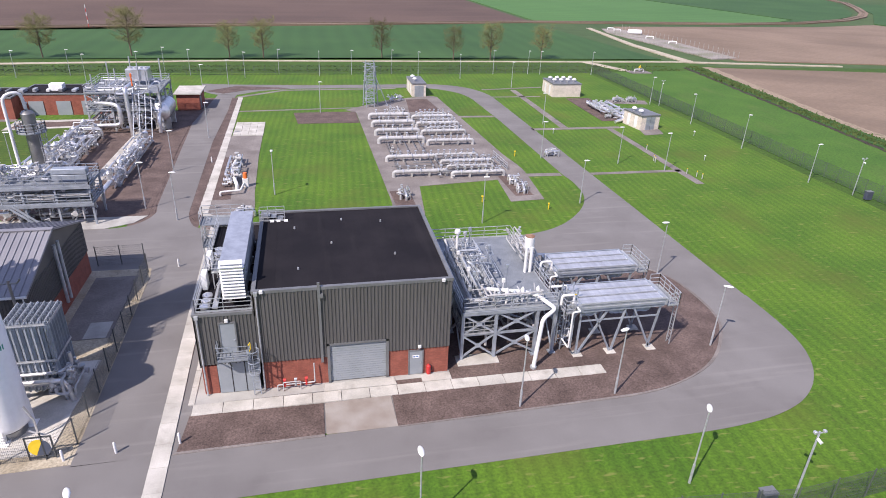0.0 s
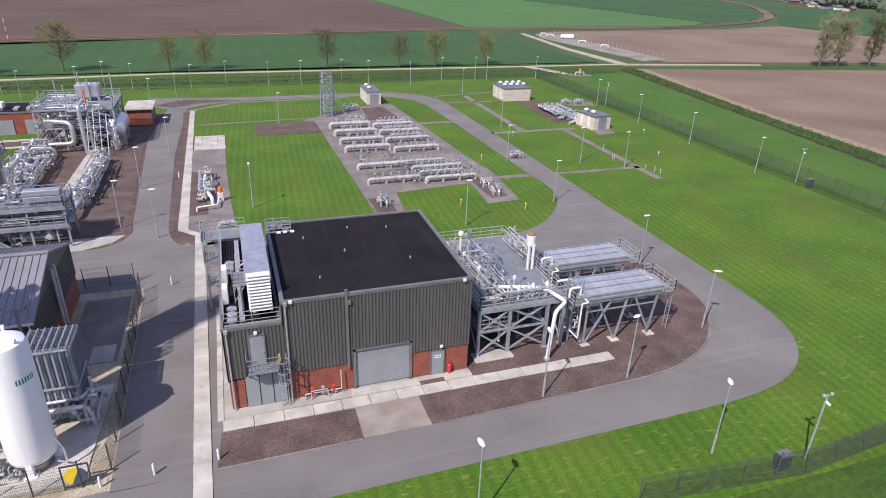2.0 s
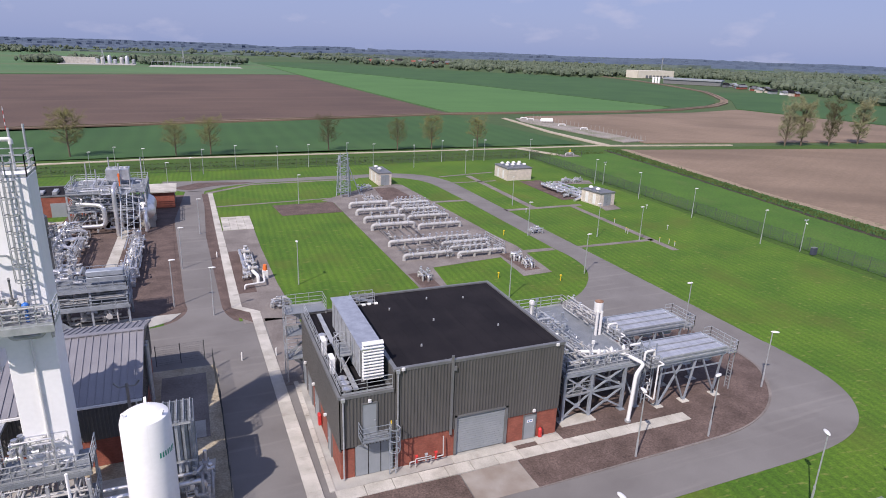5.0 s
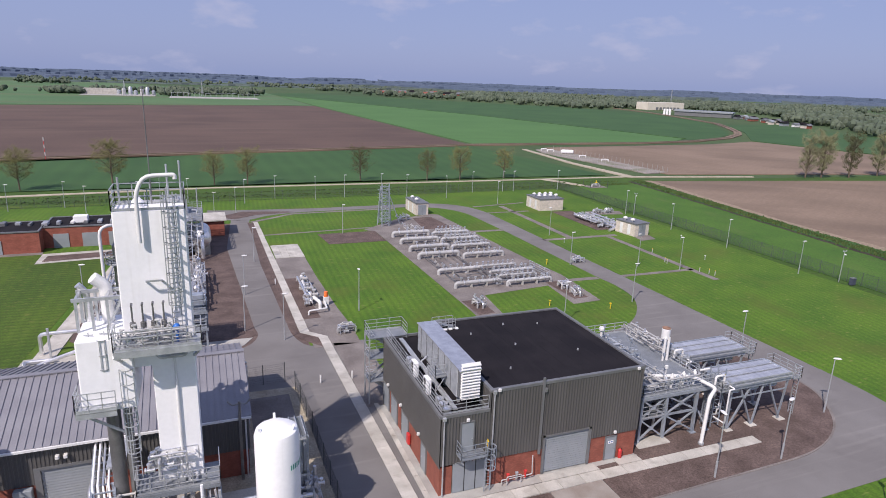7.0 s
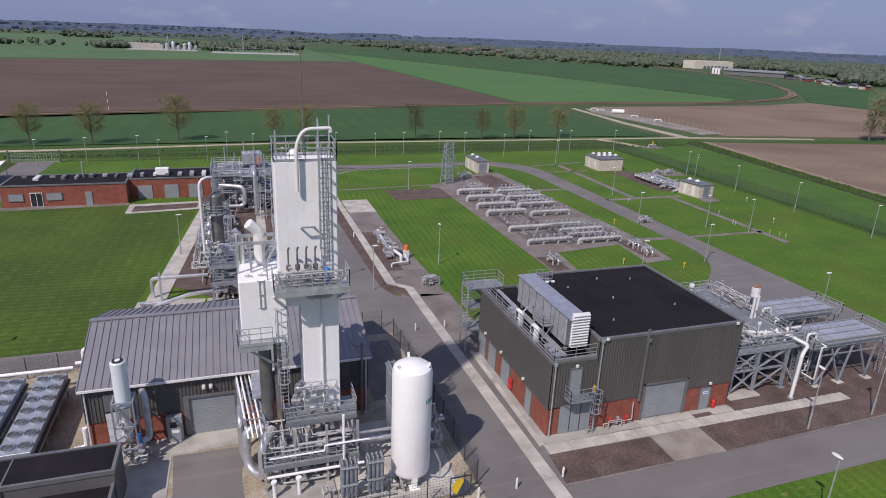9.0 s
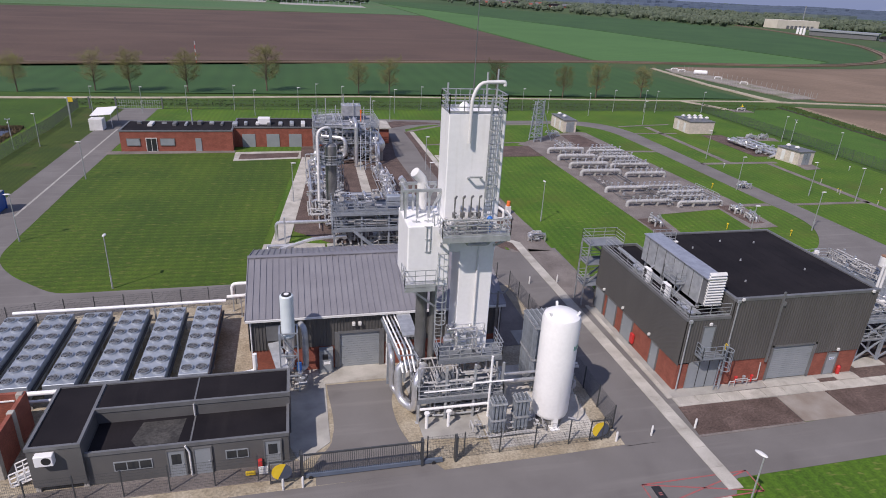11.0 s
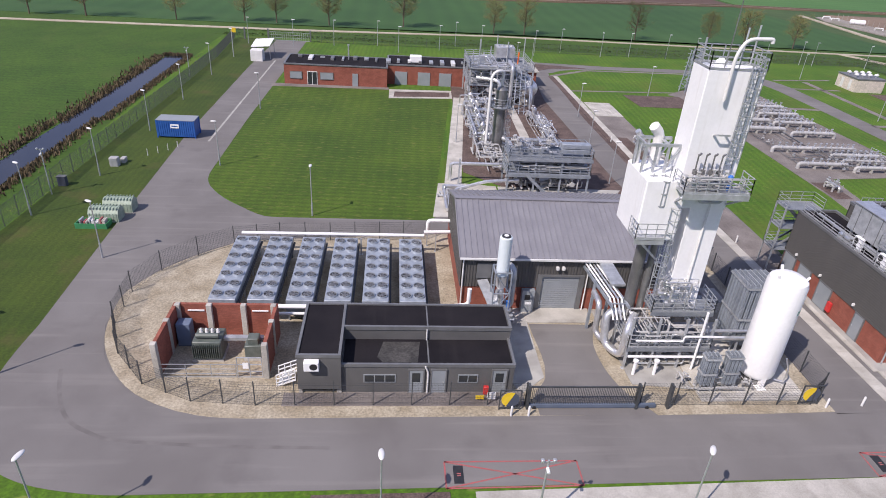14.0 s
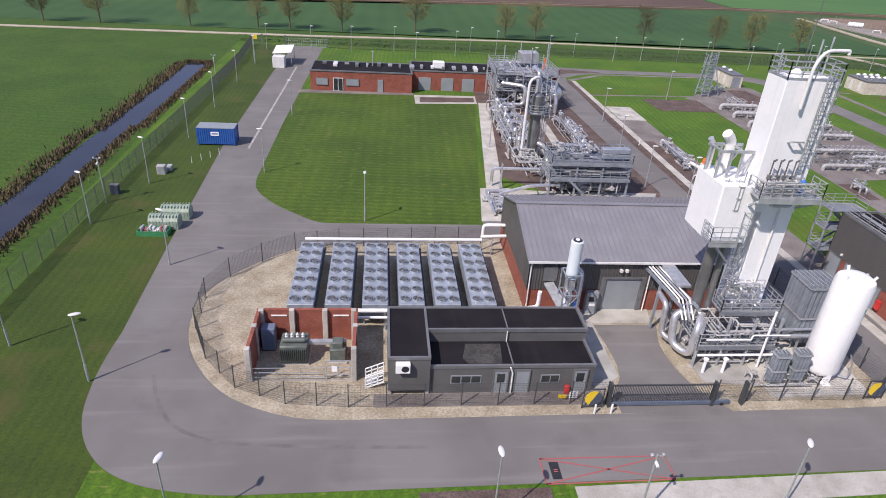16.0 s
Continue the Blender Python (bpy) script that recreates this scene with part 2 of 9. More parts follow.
ROOF_SHEET = material("blue_grey_roof_sheet", (0.22, 0.215, 0.235), (0.26, 0.255, 0.275), 0.5, 0.45, 0.1, 0.02, 8, 0.05)
DOOR_GREY = material("blue_grey_door", (0.27, 0.30, 0.32), (0.31, 0.335, 0.36), 0.8, 0.5, 0.1, 0, 10, 0.04)
GALV = material("galvanised_steel", (0.40, 0.42, 0.44), (0.54, 0.56, 0.58), 2.0, 0.45, 0.45, 0.05, 30, 0.12, vary=0.08)
GALV_BLUE = material("bluish_galvanised_steel", (0.30, 0.34, 0.39), (0.42, 0.46, 0.51), 1.5, 0.45, 0.4, 0.05, 30, 0.1, vary=0.1)
GRATE = material("steel_grating", (0.20, 0.22, 0.245), (0.26, 0.28, 0.30), 1.0, 0.6, 0.3, 0.3, 14, 0.25)
LAGGING = material("aluminium_lagging", (0.62, 0.62, 0.63), (0.78, 0.78, 0.78), 1.5, 0.32, 0.75, 0.05, 10, 0.08, vary=0.08)
PIPE_GREY = material("grey_painted_pipe", (0.38, 0.38, 0.38), (0.50, 0.495, 0.49), 1.5, 0.5, 0.05, 0.05, 20, 0.1, vary=0.08)
WHITE = flecked(material("white_paint", (0.85, 0.855, 0.86), (0.89, 0.89, 0.89), 0.6, 0.42, 0, 0.03, 4, 0.03), (0.70, 0.69, 0.66), (3, 3, 0.25), 0, 0.8, 0.58, 0.78, 0.4)
WHITE_DULL = material("dull_white_paint", (0.66, 0.66, 0.65), (0.76, 0.76, 0.75), 1.2, 0.5, 0, 0, 12, 0.05, vary=0.05)
STEEL_DARK = material("dark_vessel_steel", (0.20, 0.20, 0.20), (0.30, 0.30, 0.295), 0.7, 0.4, 0.6, 0.05, 10, 0.1)
BLACK = material("black_plastic", (0.02, 0.02, 0.022), (0.03, 0.03, 0.032), 2, 0.5)
FENCE_GREY = material("anthracite_fence_paint", (0.05, 0.055, 0.06), (0.07, 0.075, 0.08), 2, 0.5, 0.1)
RED = material("red_paint", (0.55, 0.03, 0.03), (0.62, 0.05, 0.045), 2, 0.5)
RED_LINE = material("faded_red_road_paint", (0.42, 0.09, 0.095), (0.30, 0.115, 0.11), 3, 0.8, 0, 0, 18, 0.3)
YELLOW = material("yellow_paint", (0.75, 0.50, 0.02), (0.82, 0.58, 0.04), 2, 0.5)
ORANGE = material("orange_paint", (0.80, 0.16, 0.03), (0.85, 0.2, 0.05), 2, 0.5)
BLUE = material("blue_container_paint", (0.02, 0.10, 0.36), (0.03, 0.13, 0.42), 1, 0.45, 0.1, 0, 8, 0.08)
BLUE_BRIGHT = material("blue_actuator_paint", (0.02, 0.14, 0.50), (0.03, 0.17, 0.55), 1, 0.4)
GREEN_BOX = material("grey_green_cabinet_paint", (0.24, 0.31, 0.24), (0.34, 0.41, 0.33), 2, 0.6, 0, 0, 14, 0.12)
WATER = material("dark_pond_water", (0.018, 0.022, 0.035), (0.025, 0.03, 0.045), 0.2, 0.08, 0, 0.05, 3, 0)
REED = material("dry_reed", (0.085, 0.062, 0.034), (0.15, 0.115, 0.065), 0.6, 0.95, 0, 0.5, 8, 0.4)
BARK = material("tree_bark", (0.11, 0.085, 0.06), (0.17, 0.13, 0.095), 3, 0.9, 0, 0.4, 20, 0.25)
LEAF = material("young_leaves", (0.15, 0.15, 0.045), (0.21, 0.205, 0.07), 0.8, 0.8, 0, 0, 5, 0.3)
LEAF_GREY = material("grey_olive_leaves", (0.17, 0.18, 0.09), (0.25, 0.255, 0.135), 0.4, 0.85, 0, 0, 4, 0.3)
LEAF_DARK = material("dark_leaves", (0.045, 0.085, 0.018), (0.08, 0.12, 0.03), 0.5, 0.85, 0, 0, 4, 0.3)
# Leaf green greyed in the base colour to carry the distance haze.
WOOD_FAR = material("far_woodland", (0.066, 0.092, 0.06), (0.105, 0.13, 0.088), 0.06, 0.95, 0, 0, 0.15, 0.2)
DIFFUSER = material("lamp_head_white", (0.66, 0.66, 0.65), (0.70, 0.70, 0.69), 3, 0.35)
ROOF_RED = material("red_roof_tiles", (0.22, 0.07, 0.05), (0.28, 0.1, 0.07), 0.5, 0.9)
PANE = material("window_glass", (0.03, 0.035, 0.04), (0.04, 0.045, 0.05), 1, 0.06)
TRAFO = material("dark_green_grey_paint", (0.085, 0.105, 0.095), (0.13, 0.15, 0.135), 2, 0.5, 0, 0, 14, 0.12)
RUST = material("rusty_steel", (0.20, 0.10, 0.06), (0.34, 0.20, 0.13), 3, 0.85, 0.1, 0.3, 20, 0.3)
STAIN = material("rust_stained_concrete", (0.24, 0.20, 0.17), (0.32, 0.29, 0.26), 0.5, 0.9, 0, 0.1, 20, 0.12)


# ---- mesh building ----
class Shape:
    """Collects plain pieces of geometry that become one mesh."""

    def __init__(self):
        self.v, self.f = [], []

    def add(self, verts, faces):
        k = len(self.v)
        self.v.extend(tuple(p) for p in verts)
        self.f.extend(tuple(i + k for i in q) for q in faces)
        return self

    def box(self, x0, y0, z0, x1, y1, z1):
        x0, x1, y0, y1, z0, z1 = min(x0, x1), max(x0, x1), min(y0, y1), max(y0, y1), min(z0, z1), max(z0, z1)
        p = [(x0, y0, z0), (x1, y0, z0), (x1, y1, z0), (x0, y1, z0), (x0, y0, z1), (x1, y0, z1), (x1, y1, z1), (x0, y1, z1)]
        return self.add(p, [(3, 2, 1, 0), (4, 5, 6, 7), (0, 1, 5, 4), (1, 2, 6, 5), (2, 3, 7, 6), (3, 0, 4, 7)])

    def block(self, x0, y0, z0, x1, y1, z1, c=0.03):
        """A box whose top and upright edges are chamfered by c."""
        def ring(d, z):
            a, b, e, g = x0 + d, x1 - d, y0 + d, y1 - d
            return [(a + c, e, z), (b - c, e, z), (b, e + c, z), (b, g - c, z), (b - c, g, z), (a + c, g, z), (a, g - c, z), (a, e + c, z)]
        p = ring(0, z0) + ring(0, z1 - c) + ring(c, z1)
        f = [tuple(range(7, -1, -1)), tuple(range(16, 24))]
        for r in (0, 8):
            f += [(r + i, r + (i + 1) % 8, r + 8 + (i + 1) % 8, r + 8 + i) for i in range(8)]
        return self.add(p, f)

    def beam(self, a, b, w, h=None):
        """A square bar from a to b."""
        h = h or w
        a, b = Vector(a), Vector(b)
        d = (b - a).normalized()
        s = d.cross(Vector((0, 0, 1)))
        s = s.normalized() if s.length > 1e-4 else Vector((1, 0, 0))
        u = s.cross(d)
        q = [(-w / 2, -h / 2), (w / 2, -h / 2), (w / 2, h / 2), (-w / 2, h / 2)]
        p = [a + s * i + u * j for i, j in q] + [b + s * i + u * j for i, j in q]
        return self.add(p, [(0, 1, 2, 3), (7, 6, 5, 4), (1, 0, 4, 5), (2, 1, 5, 6), (3, 2, 6, 7), (0, 3, 7, 4)])

    def cyl(self, a, b, r, r2=None, n=10):
        return self.lathe(a, b, [(0, r), (1, r if r2 is None else r2)], n)

    def lathe(self, a, b, profile, n=14):
        """A turned body along a-b: profile of (fraction, radius), closed at both ends."""
        a, b = Vector(a), Vector(b)
        d = (b - a).normalized()
        s = d.orthogonal().normalized()
        u = d.cross(s)
        p = []
        for t, r in profile:
            c = a.lerp(b, t)
            p += [c + (s * math.cos(2 * math.pi * i / n) + u * math.sin(2 * math.pi * i / n)) * r for i in range(n)]
        m = len(profile)
        f = [tuple(range(n - 1, -1, -1)), tuple(range((m - 1) * n, m * n))]
        for k in range(m - 1):
            f += [(k * n + i, k * n + (i + 1) % n, (k + 1) * n + (i + 1) % n, (k + 1) * n + i) for i in range(n)]
        return self.add(p, f)

    def tube(self, pts, r, n=8, bend=None):
        """A pipe through the points with rounded bends."""
        pts = [Vector(q) for q in pts]
        bend = bend or r * 2.2
        line = [pts[0]]
        for i in range(1, len(pts) - 1):
            a, c, b = pts[i - 1], pts[i], pts[i + 1]
            k = min(bend, (c - a).length * 0.45, (b - c).length * 0.45)
            s, e = c + (a - c).normalized() * k, c + (b - c).normalized() * k
            for j in range(4):
                t = j / 3
                line.append(s * (1 - t) ** 2 + c * 2 * t * (1 - t) + e * t * t)
        line.append(pts[-1])
        d = (line[1] - line[0]).normalized()
        s = d.orthogonal().normalized()
        p, m = [], len(line)
        for i, c in enumerate(line):
            d = (line[min(i + 1, m - 1)] - line[max(i - 1, 0)]).normalized()
            s = (s - d * s.dot(d)).normalized()
            u = d.cross(s)
            p += [c + (s * math.cos(2 * math.pi * j / n) + u * math.sin(2 * math.pi * j / n)) * r for j in range(n)]
        f = [tuple(range(n - 1, -1, -1)), tuple(range((m - 1) * n, m * n))]
        for k in range(m - 1):
            f += [(k * n + i, k * n + (i + 1) % n, (k + 1) * n + (i + 1) % n, (k + 1) * n + i) for i in range(n)]
        return self.add(p, f)

    def prism(self, pts, z0, z1):
        n = len(pts)
        area = sum(pts[i][0] * pts[(i + 1) % n][1] - pts[(i + 1) % n][0] * pts[i][1] for i in range(n))
        pts = pts if area > 0 else pts[::-1]
        p = [(x, y, z0) for x, y in pts] + [(x, y, z1) for x, y in pts]
        return self.add(p, [tuple(range(n - 1, -1, -1)), tuple(range(n, 2 * n))] + [(i, (i + 1) % n, n + (i + 1) % n, n + i) for i in range(n)])

    def ball(self, c, rx, ry=None, rz=None, n=10, m=6):
        ry, rz = ry or rx, rz or rx
        p = [(c[0], c[1], c[2] - rz)]
        for j in range(1, m):
            t = math.pi * j / m
            p += [(c[0] + rx * math.sin(t) * math.cos(2 * math.pi * i / n), c[1] + ry * math.sin(t) * math.sin(2 * math.pi * i / n), c[2] - rz * math.cos(t)) for i in range(n)]
        p.append((c[0], c[1], c[2] + rz))
        f = [(0, 1 + (i + 1) % n, 1 + i) for i in range(n)]
        for j in range(m - 2):
            f += [(1 + j * n + i, 1 + j * n + (i + 1) % n, 1 + (j + 1) * n + (i + 1) % n, 1 + (j + 1) * n + i) for i in range(n)]
        k = 1 + (m - 2) * n
        f += [(k + i, k + (i + 1) % n, len(p) - 1) for i in range(n)]
        return self.add(p, f)

    def ribbed(self, a, b, z0, z1, pitch=0.25, depth=0.045, back=0.08):
        """A trapezoid-ribbed sheet wall from a to b (plan points); ribs stand out to the right of a-b."""
        a, b = Vector((*a, 0)), Vector((*b, 0))
        d = (b - a).normalized()
        o = Vector((d.y, -d.x, 0))
        length, pts, k = (b - a).length, [], 0
        count = max(1, round(length / pitch))
        w = length / count
        for k in range(count):
            s = k * w
            pts += [(s, 0), (s + 0.5 * w, 0), (s + 0.6 * w, depth), (s + 0.9 * w, depth)]
        pts.append((length, 0))
        front = [a + d * s + o * q for s, q in pts]
        p = [(q.x, q.y, z0) for q in front] + [(q.x, q.y, z1) for q in front]
        n = len(pts)
        f = [(i, i + 1, n + i + 1, n + i) for i in range(n - 1)]
        r0, r1 = a - o * back, b - o * back
        p += [(r0.x, r0.y, z0), (r1.x, r1.y, z0), (r0.x, r0.y, z1), (r1.x, r1.y, z1)]
        k = 2 * n
        f += [(k + 1, k, k + 2, k + 3), (k, 0, n, k + 2), (n - 1, k + 1, k + 3, 2 * n - 1)]
        f += [tuple([k + 2] + list(range(n, 2 * n)) + [k + 3]), tuple([k + 1] + list(range(n - 1, -1, -1)) + [k])]
        return self.add(p, f)

    def rail(self, pts, h=1.1, post=1.3, r=0.024, z=0.0, closed=False, mids=2):
        """A tubular handrail with posts, middle rails and a toe board along plan points at height z (or 3D points)."""
        pts = [Vector((*q, z)) if len(q) == 2 else Vector(q) for q in pts]
        if closed:
            pts.append(pts[0])
        for a, b in zip(pts, pts[1:]):
            n = max(1, round((b - a).length / post))
            for i in range(n + 1):
                c = a.lerp(b, i / n)
                self.beam(c, c + Vector((0, 0, h)), r * 2)
            for k in range(mids + 1):
                up = Vector((0, 0, h * (1 - k / (mids + 1))))
                self.beam(a + up, b + up, r * 2)
            self.beam(a + Vector((0, 0, 0.07)), b + Vector((0, 0, 0.07)), 0.02, 0.14)
        return self

    def ladder(self, x, y, z0, z1, face=(0, -1), w=0.5, cage=True):
        """A caged ladder whose climber stands on the side given by face."""
        f = Vector((*face, 0))
        s = Vector((-f.y, f.x, 0))
        c = Vector((x, y, 0))
        for k in (-1, 1):
            self.beam(c + s * k * w / 2 + Vector((0, 0, z0)), c + s * k * w / 2 + Vector((0, 0, z1 + 1)), 0.06)
        z = z0 + 0.3
        while z < z1:
            self.beam(c - s * w / 2 + Vector((0, 0, z)), c + s * w / 2 + Vector((0, 0, z)), 0.03)
            z += 0.3
        if cage:
            hoops = []
            z = z0 + 2.2
            while z < z1 + 1:
                ring = [c + s * math.cos(t) * 0.38 + f * (0.38 + 0.38 * math.sin(t)) + Vector((0, 0, z)) for t in [math.radians(q) for q in (-60, -20, 20, 60, 90, 120, 160, 200, 240)]]
                for p, q in zip(ring, ring[1:]):
                    self.beam(p, q, 0.05, 0.05)
                hoops.append(ring)
                z += 0.9
            if hoops:
                for i in (1, 2, 4, 6, 7):
                    self.beam(hoops[0][i], hoops[-1][i], 0.04)
        return self


def mesh(name, shape, mat, smooth=True):
    me = bpy.data.meshes.new(name)
    me.from_pydata(shape.v, [], shape.f)
    me.materials.append(mat)
    if smooth:
        me.shade_smooth()
        me.set_sharp_from_angle(angle=radians(35))
    return me


def part(name, shape, mat, parent=None, label="", smooth=True):
    ob = new(name, shape if isinstance(shape, bpy.types.Mesh) else mesh(name, shape, mat, smooth))
    if parent:
        ob.parent = parent
    return tagged(ob, label)


def thing(name, label, category, at=(0, 0, 0), turn=0, group="", kind=""):
    """An Empty at a thing's base, for its parts."""
    ob = new(name)
    ob.empty_display_size = 0.2
    ob.matrix_basis = pose(*at, 0, 0, turn)
    return tagged(ob, label, category, group, kind)


def solid(name, shape, mat, label, category, group="", kind="", smooth=True):
    """A thing that is one mesh."""
    return tagged(new(name, mesh(name, shape, mat, smooth)), label, category, group, kind)


def arc(cx, cy, r, a0, a1, n=10):
    return [(cx + r * math.cos(radians(a0 + (a1 - a0) * i / n)), cy + r * math.sin(radians(a0 + (a1 - a0) * i / n))) for i in range(n + 1)]


# ---- ground, fields and paving ----
def arc_line(pts, n=6):
    """A smooth line through the points."""
    out = []
    for k in range(len(pts) - 1):
        p = [Vector(pts[min(max(k + j, 0), len(pts) - 1)]) for j in (-1, 0, 1, 2)]
        for i in range(n):
            t = i / n
            out.append(0.5 * (2 * p[1] + (p[2] - p[0]) * t + (2 * p[0] - 5 * p[1] + 4 * p[2] - p[3]) * t * t + (3 * p[1] - p[0] - 3 * p[2] + p[3]) * t ** 3))
    return out + [Vector(pts[-1])]


def rounded(pts):
    """Rounds the gentle bends of an outline; sharp corners and long straights stay."""
    P = [Vector(p) for p in pts]
    n, out = len(P), []
    edge = [P[(i + 1) % n] - P[i] for i in range(n)]
    soft = [0.02 < abs(edge[i - 1].angle_signed(edge[i])) < 0.85 for i in range(n)]

    def tangent(i):
        a, b = edge[i - 1], edge[i]
        if a.length > 9 or b.length > 9:
            return (a if a.length > b.length else b).normalized()
        return (a.normalized() + b.normalized()).normalized()
    for i in range(n):
        j, e = (i + 1) % n, edge[i]
        out.append(tuple(P[i]))
        if e.length > 9 or not (soft[i] or soft[j]):
            continue
        t0 = tangent(i) if soft[i] else e.normalized()
        t1 = tangent(j) if soft[j] else e.normalized()
        for k in (0.2, 0.4, 0.6, 0.8):
            h = P[i] * (2 * k ** 3 - 3 * k * k + 1) + t0 * e.length * (k ** 3 - 2 * k * k + k) + P[j] * (3 * k * k - 2 * k ** 3) + t1 * e.length * (k ** 3 - k * k)
            out.append(tuple(h))
    return out


def sheet(name, pts, top, mat, label, category, kind="structure", thick=0.3):
    pts = rounded(pts) if len(pts) > 7 and -0.2 < top else pts
    return solid(name, Shape().prism(pts, top - thick, top), mat, label, category, kind=kind, smooth=False)


sheet("ground", [(-4300, -4300), (4300, -4300), (4300, 4300), (-4300, 4300)], -0.30, FARMLAND, "flat green farmland reaching the horizon", "ground", thick=1)
sheet("meadow", [(-420, -60), (240, -60), (240, 160), (118, 166), (105, 178), (-20, 180), (-420, 176)], -0.12, MEADOW, "rough green meadow round the fenced site", "meadow")
sheet("lawn", [(-84, 21), (34, 21), (34, 22), (72, 50), (72.5, 157), (-88, 158), (-87, 45)], 0.0, LAWN, "bright mown lawn inside the fence", "lawn")
sheet("lawn", [(-85, 21.5), (-71, 21.5), (-71, 156), (-84.2, 156), (-83.3, 135), (-84.4, 72)], 0.012, LAWN_W, "worn patchy grass between the road and the fence", "lawn")
sheet("lawn", [(-60.5, 61.3), (-42.8, 61.6), (-37.1, 110.5), (-47.9, 109.2), (-47.9, 115.1), (-68.8, 113.9), (-69.2, 72.7)] + [(-68.7, 70.3), (-66.5, 67.0), (-63.9, 64.3)], 0.02, LAWN_B, "dark striped mown lawn between the roads", "lawn")
sheet("meadow", [(74.4, 21.0), (88.0, 21.0), (95.4, 79.3), (98.7, 106.8), (104.0, 152.3), (104.8, 160.0), (74.4, 157.5)], -0.06, MEADOW_E, "bright green meadow between fence and ditch", "meadow")
sheet("distant_land", [(math.sin(radians(a)) * 4280, math.cos(radians(a)) * 4280) for a in range(75, -76, -10)] + [(math.sin(radians(a)) * 1850, math.cos(radians(a)) * 1850) for a in range(-75, 76, 10)], -0.2, FAR_HAZE, "wooded land near the horizon with blue haze painted in", "ground", thick=0.5)
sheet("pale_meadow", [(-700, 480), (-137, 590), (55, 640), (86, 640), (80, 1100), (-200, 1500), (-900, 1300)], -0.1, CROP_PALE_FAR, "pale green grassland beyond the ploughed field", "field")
sheet("crop_field", [(-900, 178), (-100, 176), (20, 180), (106, 179), (96, 271), (60, 263), (-27, 245), (-92, 229), (-900, 40)], -0.06, CROP, "dark green cereal field", "field")
sheet("ploughed_field", [(-900, 60), (-88, 243), (-13, 259), (60, 270), (97.5, 279), (86, 633), (55, 633), (-137, 575), (-900, 330)], -0.05, SOIL, "brown freshly ploughed field", "field")
sheet("pale_crop_field", [(101, 279), (150, 281), (222, 283), (250, 303), (209, 509), (170, 638), (84, 905), (89, 633)], -0.05, CROP_PALE, "pale green cereal field", "field")
sheet("dark_crop_field", [(226, 284), (275, 303), (310, 328), (332, 350), (366, 395), (402, 445), (450, 590), (425, 719), (345, 800), (270, 900), (140, 1060), (78, 1000), (88, 905), (173, 638), (212, 509), (253, 304)], -0.04, CROP, "dark green cereal field along the railway", "field")
sheet("beige_field", [(131, 177), (216, 164.5), (300, 150), (300, 200), (285, 285), (240, 272), (130, 262)], -0.05, SOIL_PALE, "pale brown harrowed field", "field")
sheet("beige_field", [(114, 164.5), (134.6, 161.3), (209.6, 149.7), (520, 70), (700, -100), (200, -60), (101, 20), (103.2, 73.5), (104.6, 104.5), (109, 136)], -0.04, SOIL_PALE, "pale brown harrowed field beside the ditch", "field")
sheet("side_crop_field", [(304, 200), (420, 175), (500, 240), (445, 315), (430, 350), (470, 430), (400, 425), (345, 348), (290, 290)], -0.05, CROP, "dark green field beyond the railway", "field")
sheet("farm_track", [(-300, 160), (-140, 165), (-70, 168.6), (-20, 174), (76, 173.2), (112, 173.2), (160, 166.5), (160, 167.7), (112, 175), (76, 174.7), (-20, 175.6), (-70, 170.8), (-140, 167), (-300, 162)], 0.01, TRACK, "narrow sandy farm track", "track")
sheet("farm_track", [(111, 175), (114.5, 175), (113, 210), (117, 256), (115, 256), (110.5, 210)], 0.015, TRACK, "narrow sandy farm track", "track")
sheet("gravel_yard", [(117.5, 242), (124.0, 179.5), (134.0, 181), (132.5, 215), (129, 255), (121, 254)], 0.02, GRAVEL, "bare gravel yard beside the farm track", "yard")
sheet("site_ditch_bank", [(-90, 160), (97, 159), (97, 171), (-90, 169)], -0.08, MEADOW, "rough grass verge beyond the fence", "verge")

# the railway that bends round the far fields
rail_line = [(-900, 50), (-420, 158), (-90, 237), (-20, 252), (60, 267), (98, 275), (150, 277.5), (202, 279), (245, 288), (287, 306), (318, 328), (340, 350), (370, 388), (404, 436), (440, 520), (473, 610), (500, 720)]
bed = Shape()
for p, q in zip(rail_line, rail_line[1:]):
    bed.beam((*p, 0.0), (*q, 0.0), 5.0, 0.7)
solid("railway_embankment", bed, SOIL_PALE, "low gravel railway embankment", "railway", kind="structure")
rails = Shape()
for side in (-0.75, 0.75):
    for p, q in zip(rail_line, rail_line[1:]):
        rails.beam((p[0], p[1] + side, 0.42), (q[0], q[1] + side, 0.42), 0.35, 0.15)
solid("railway_track", rails, BARK, "rusty railway line", "railway", kind="structure")

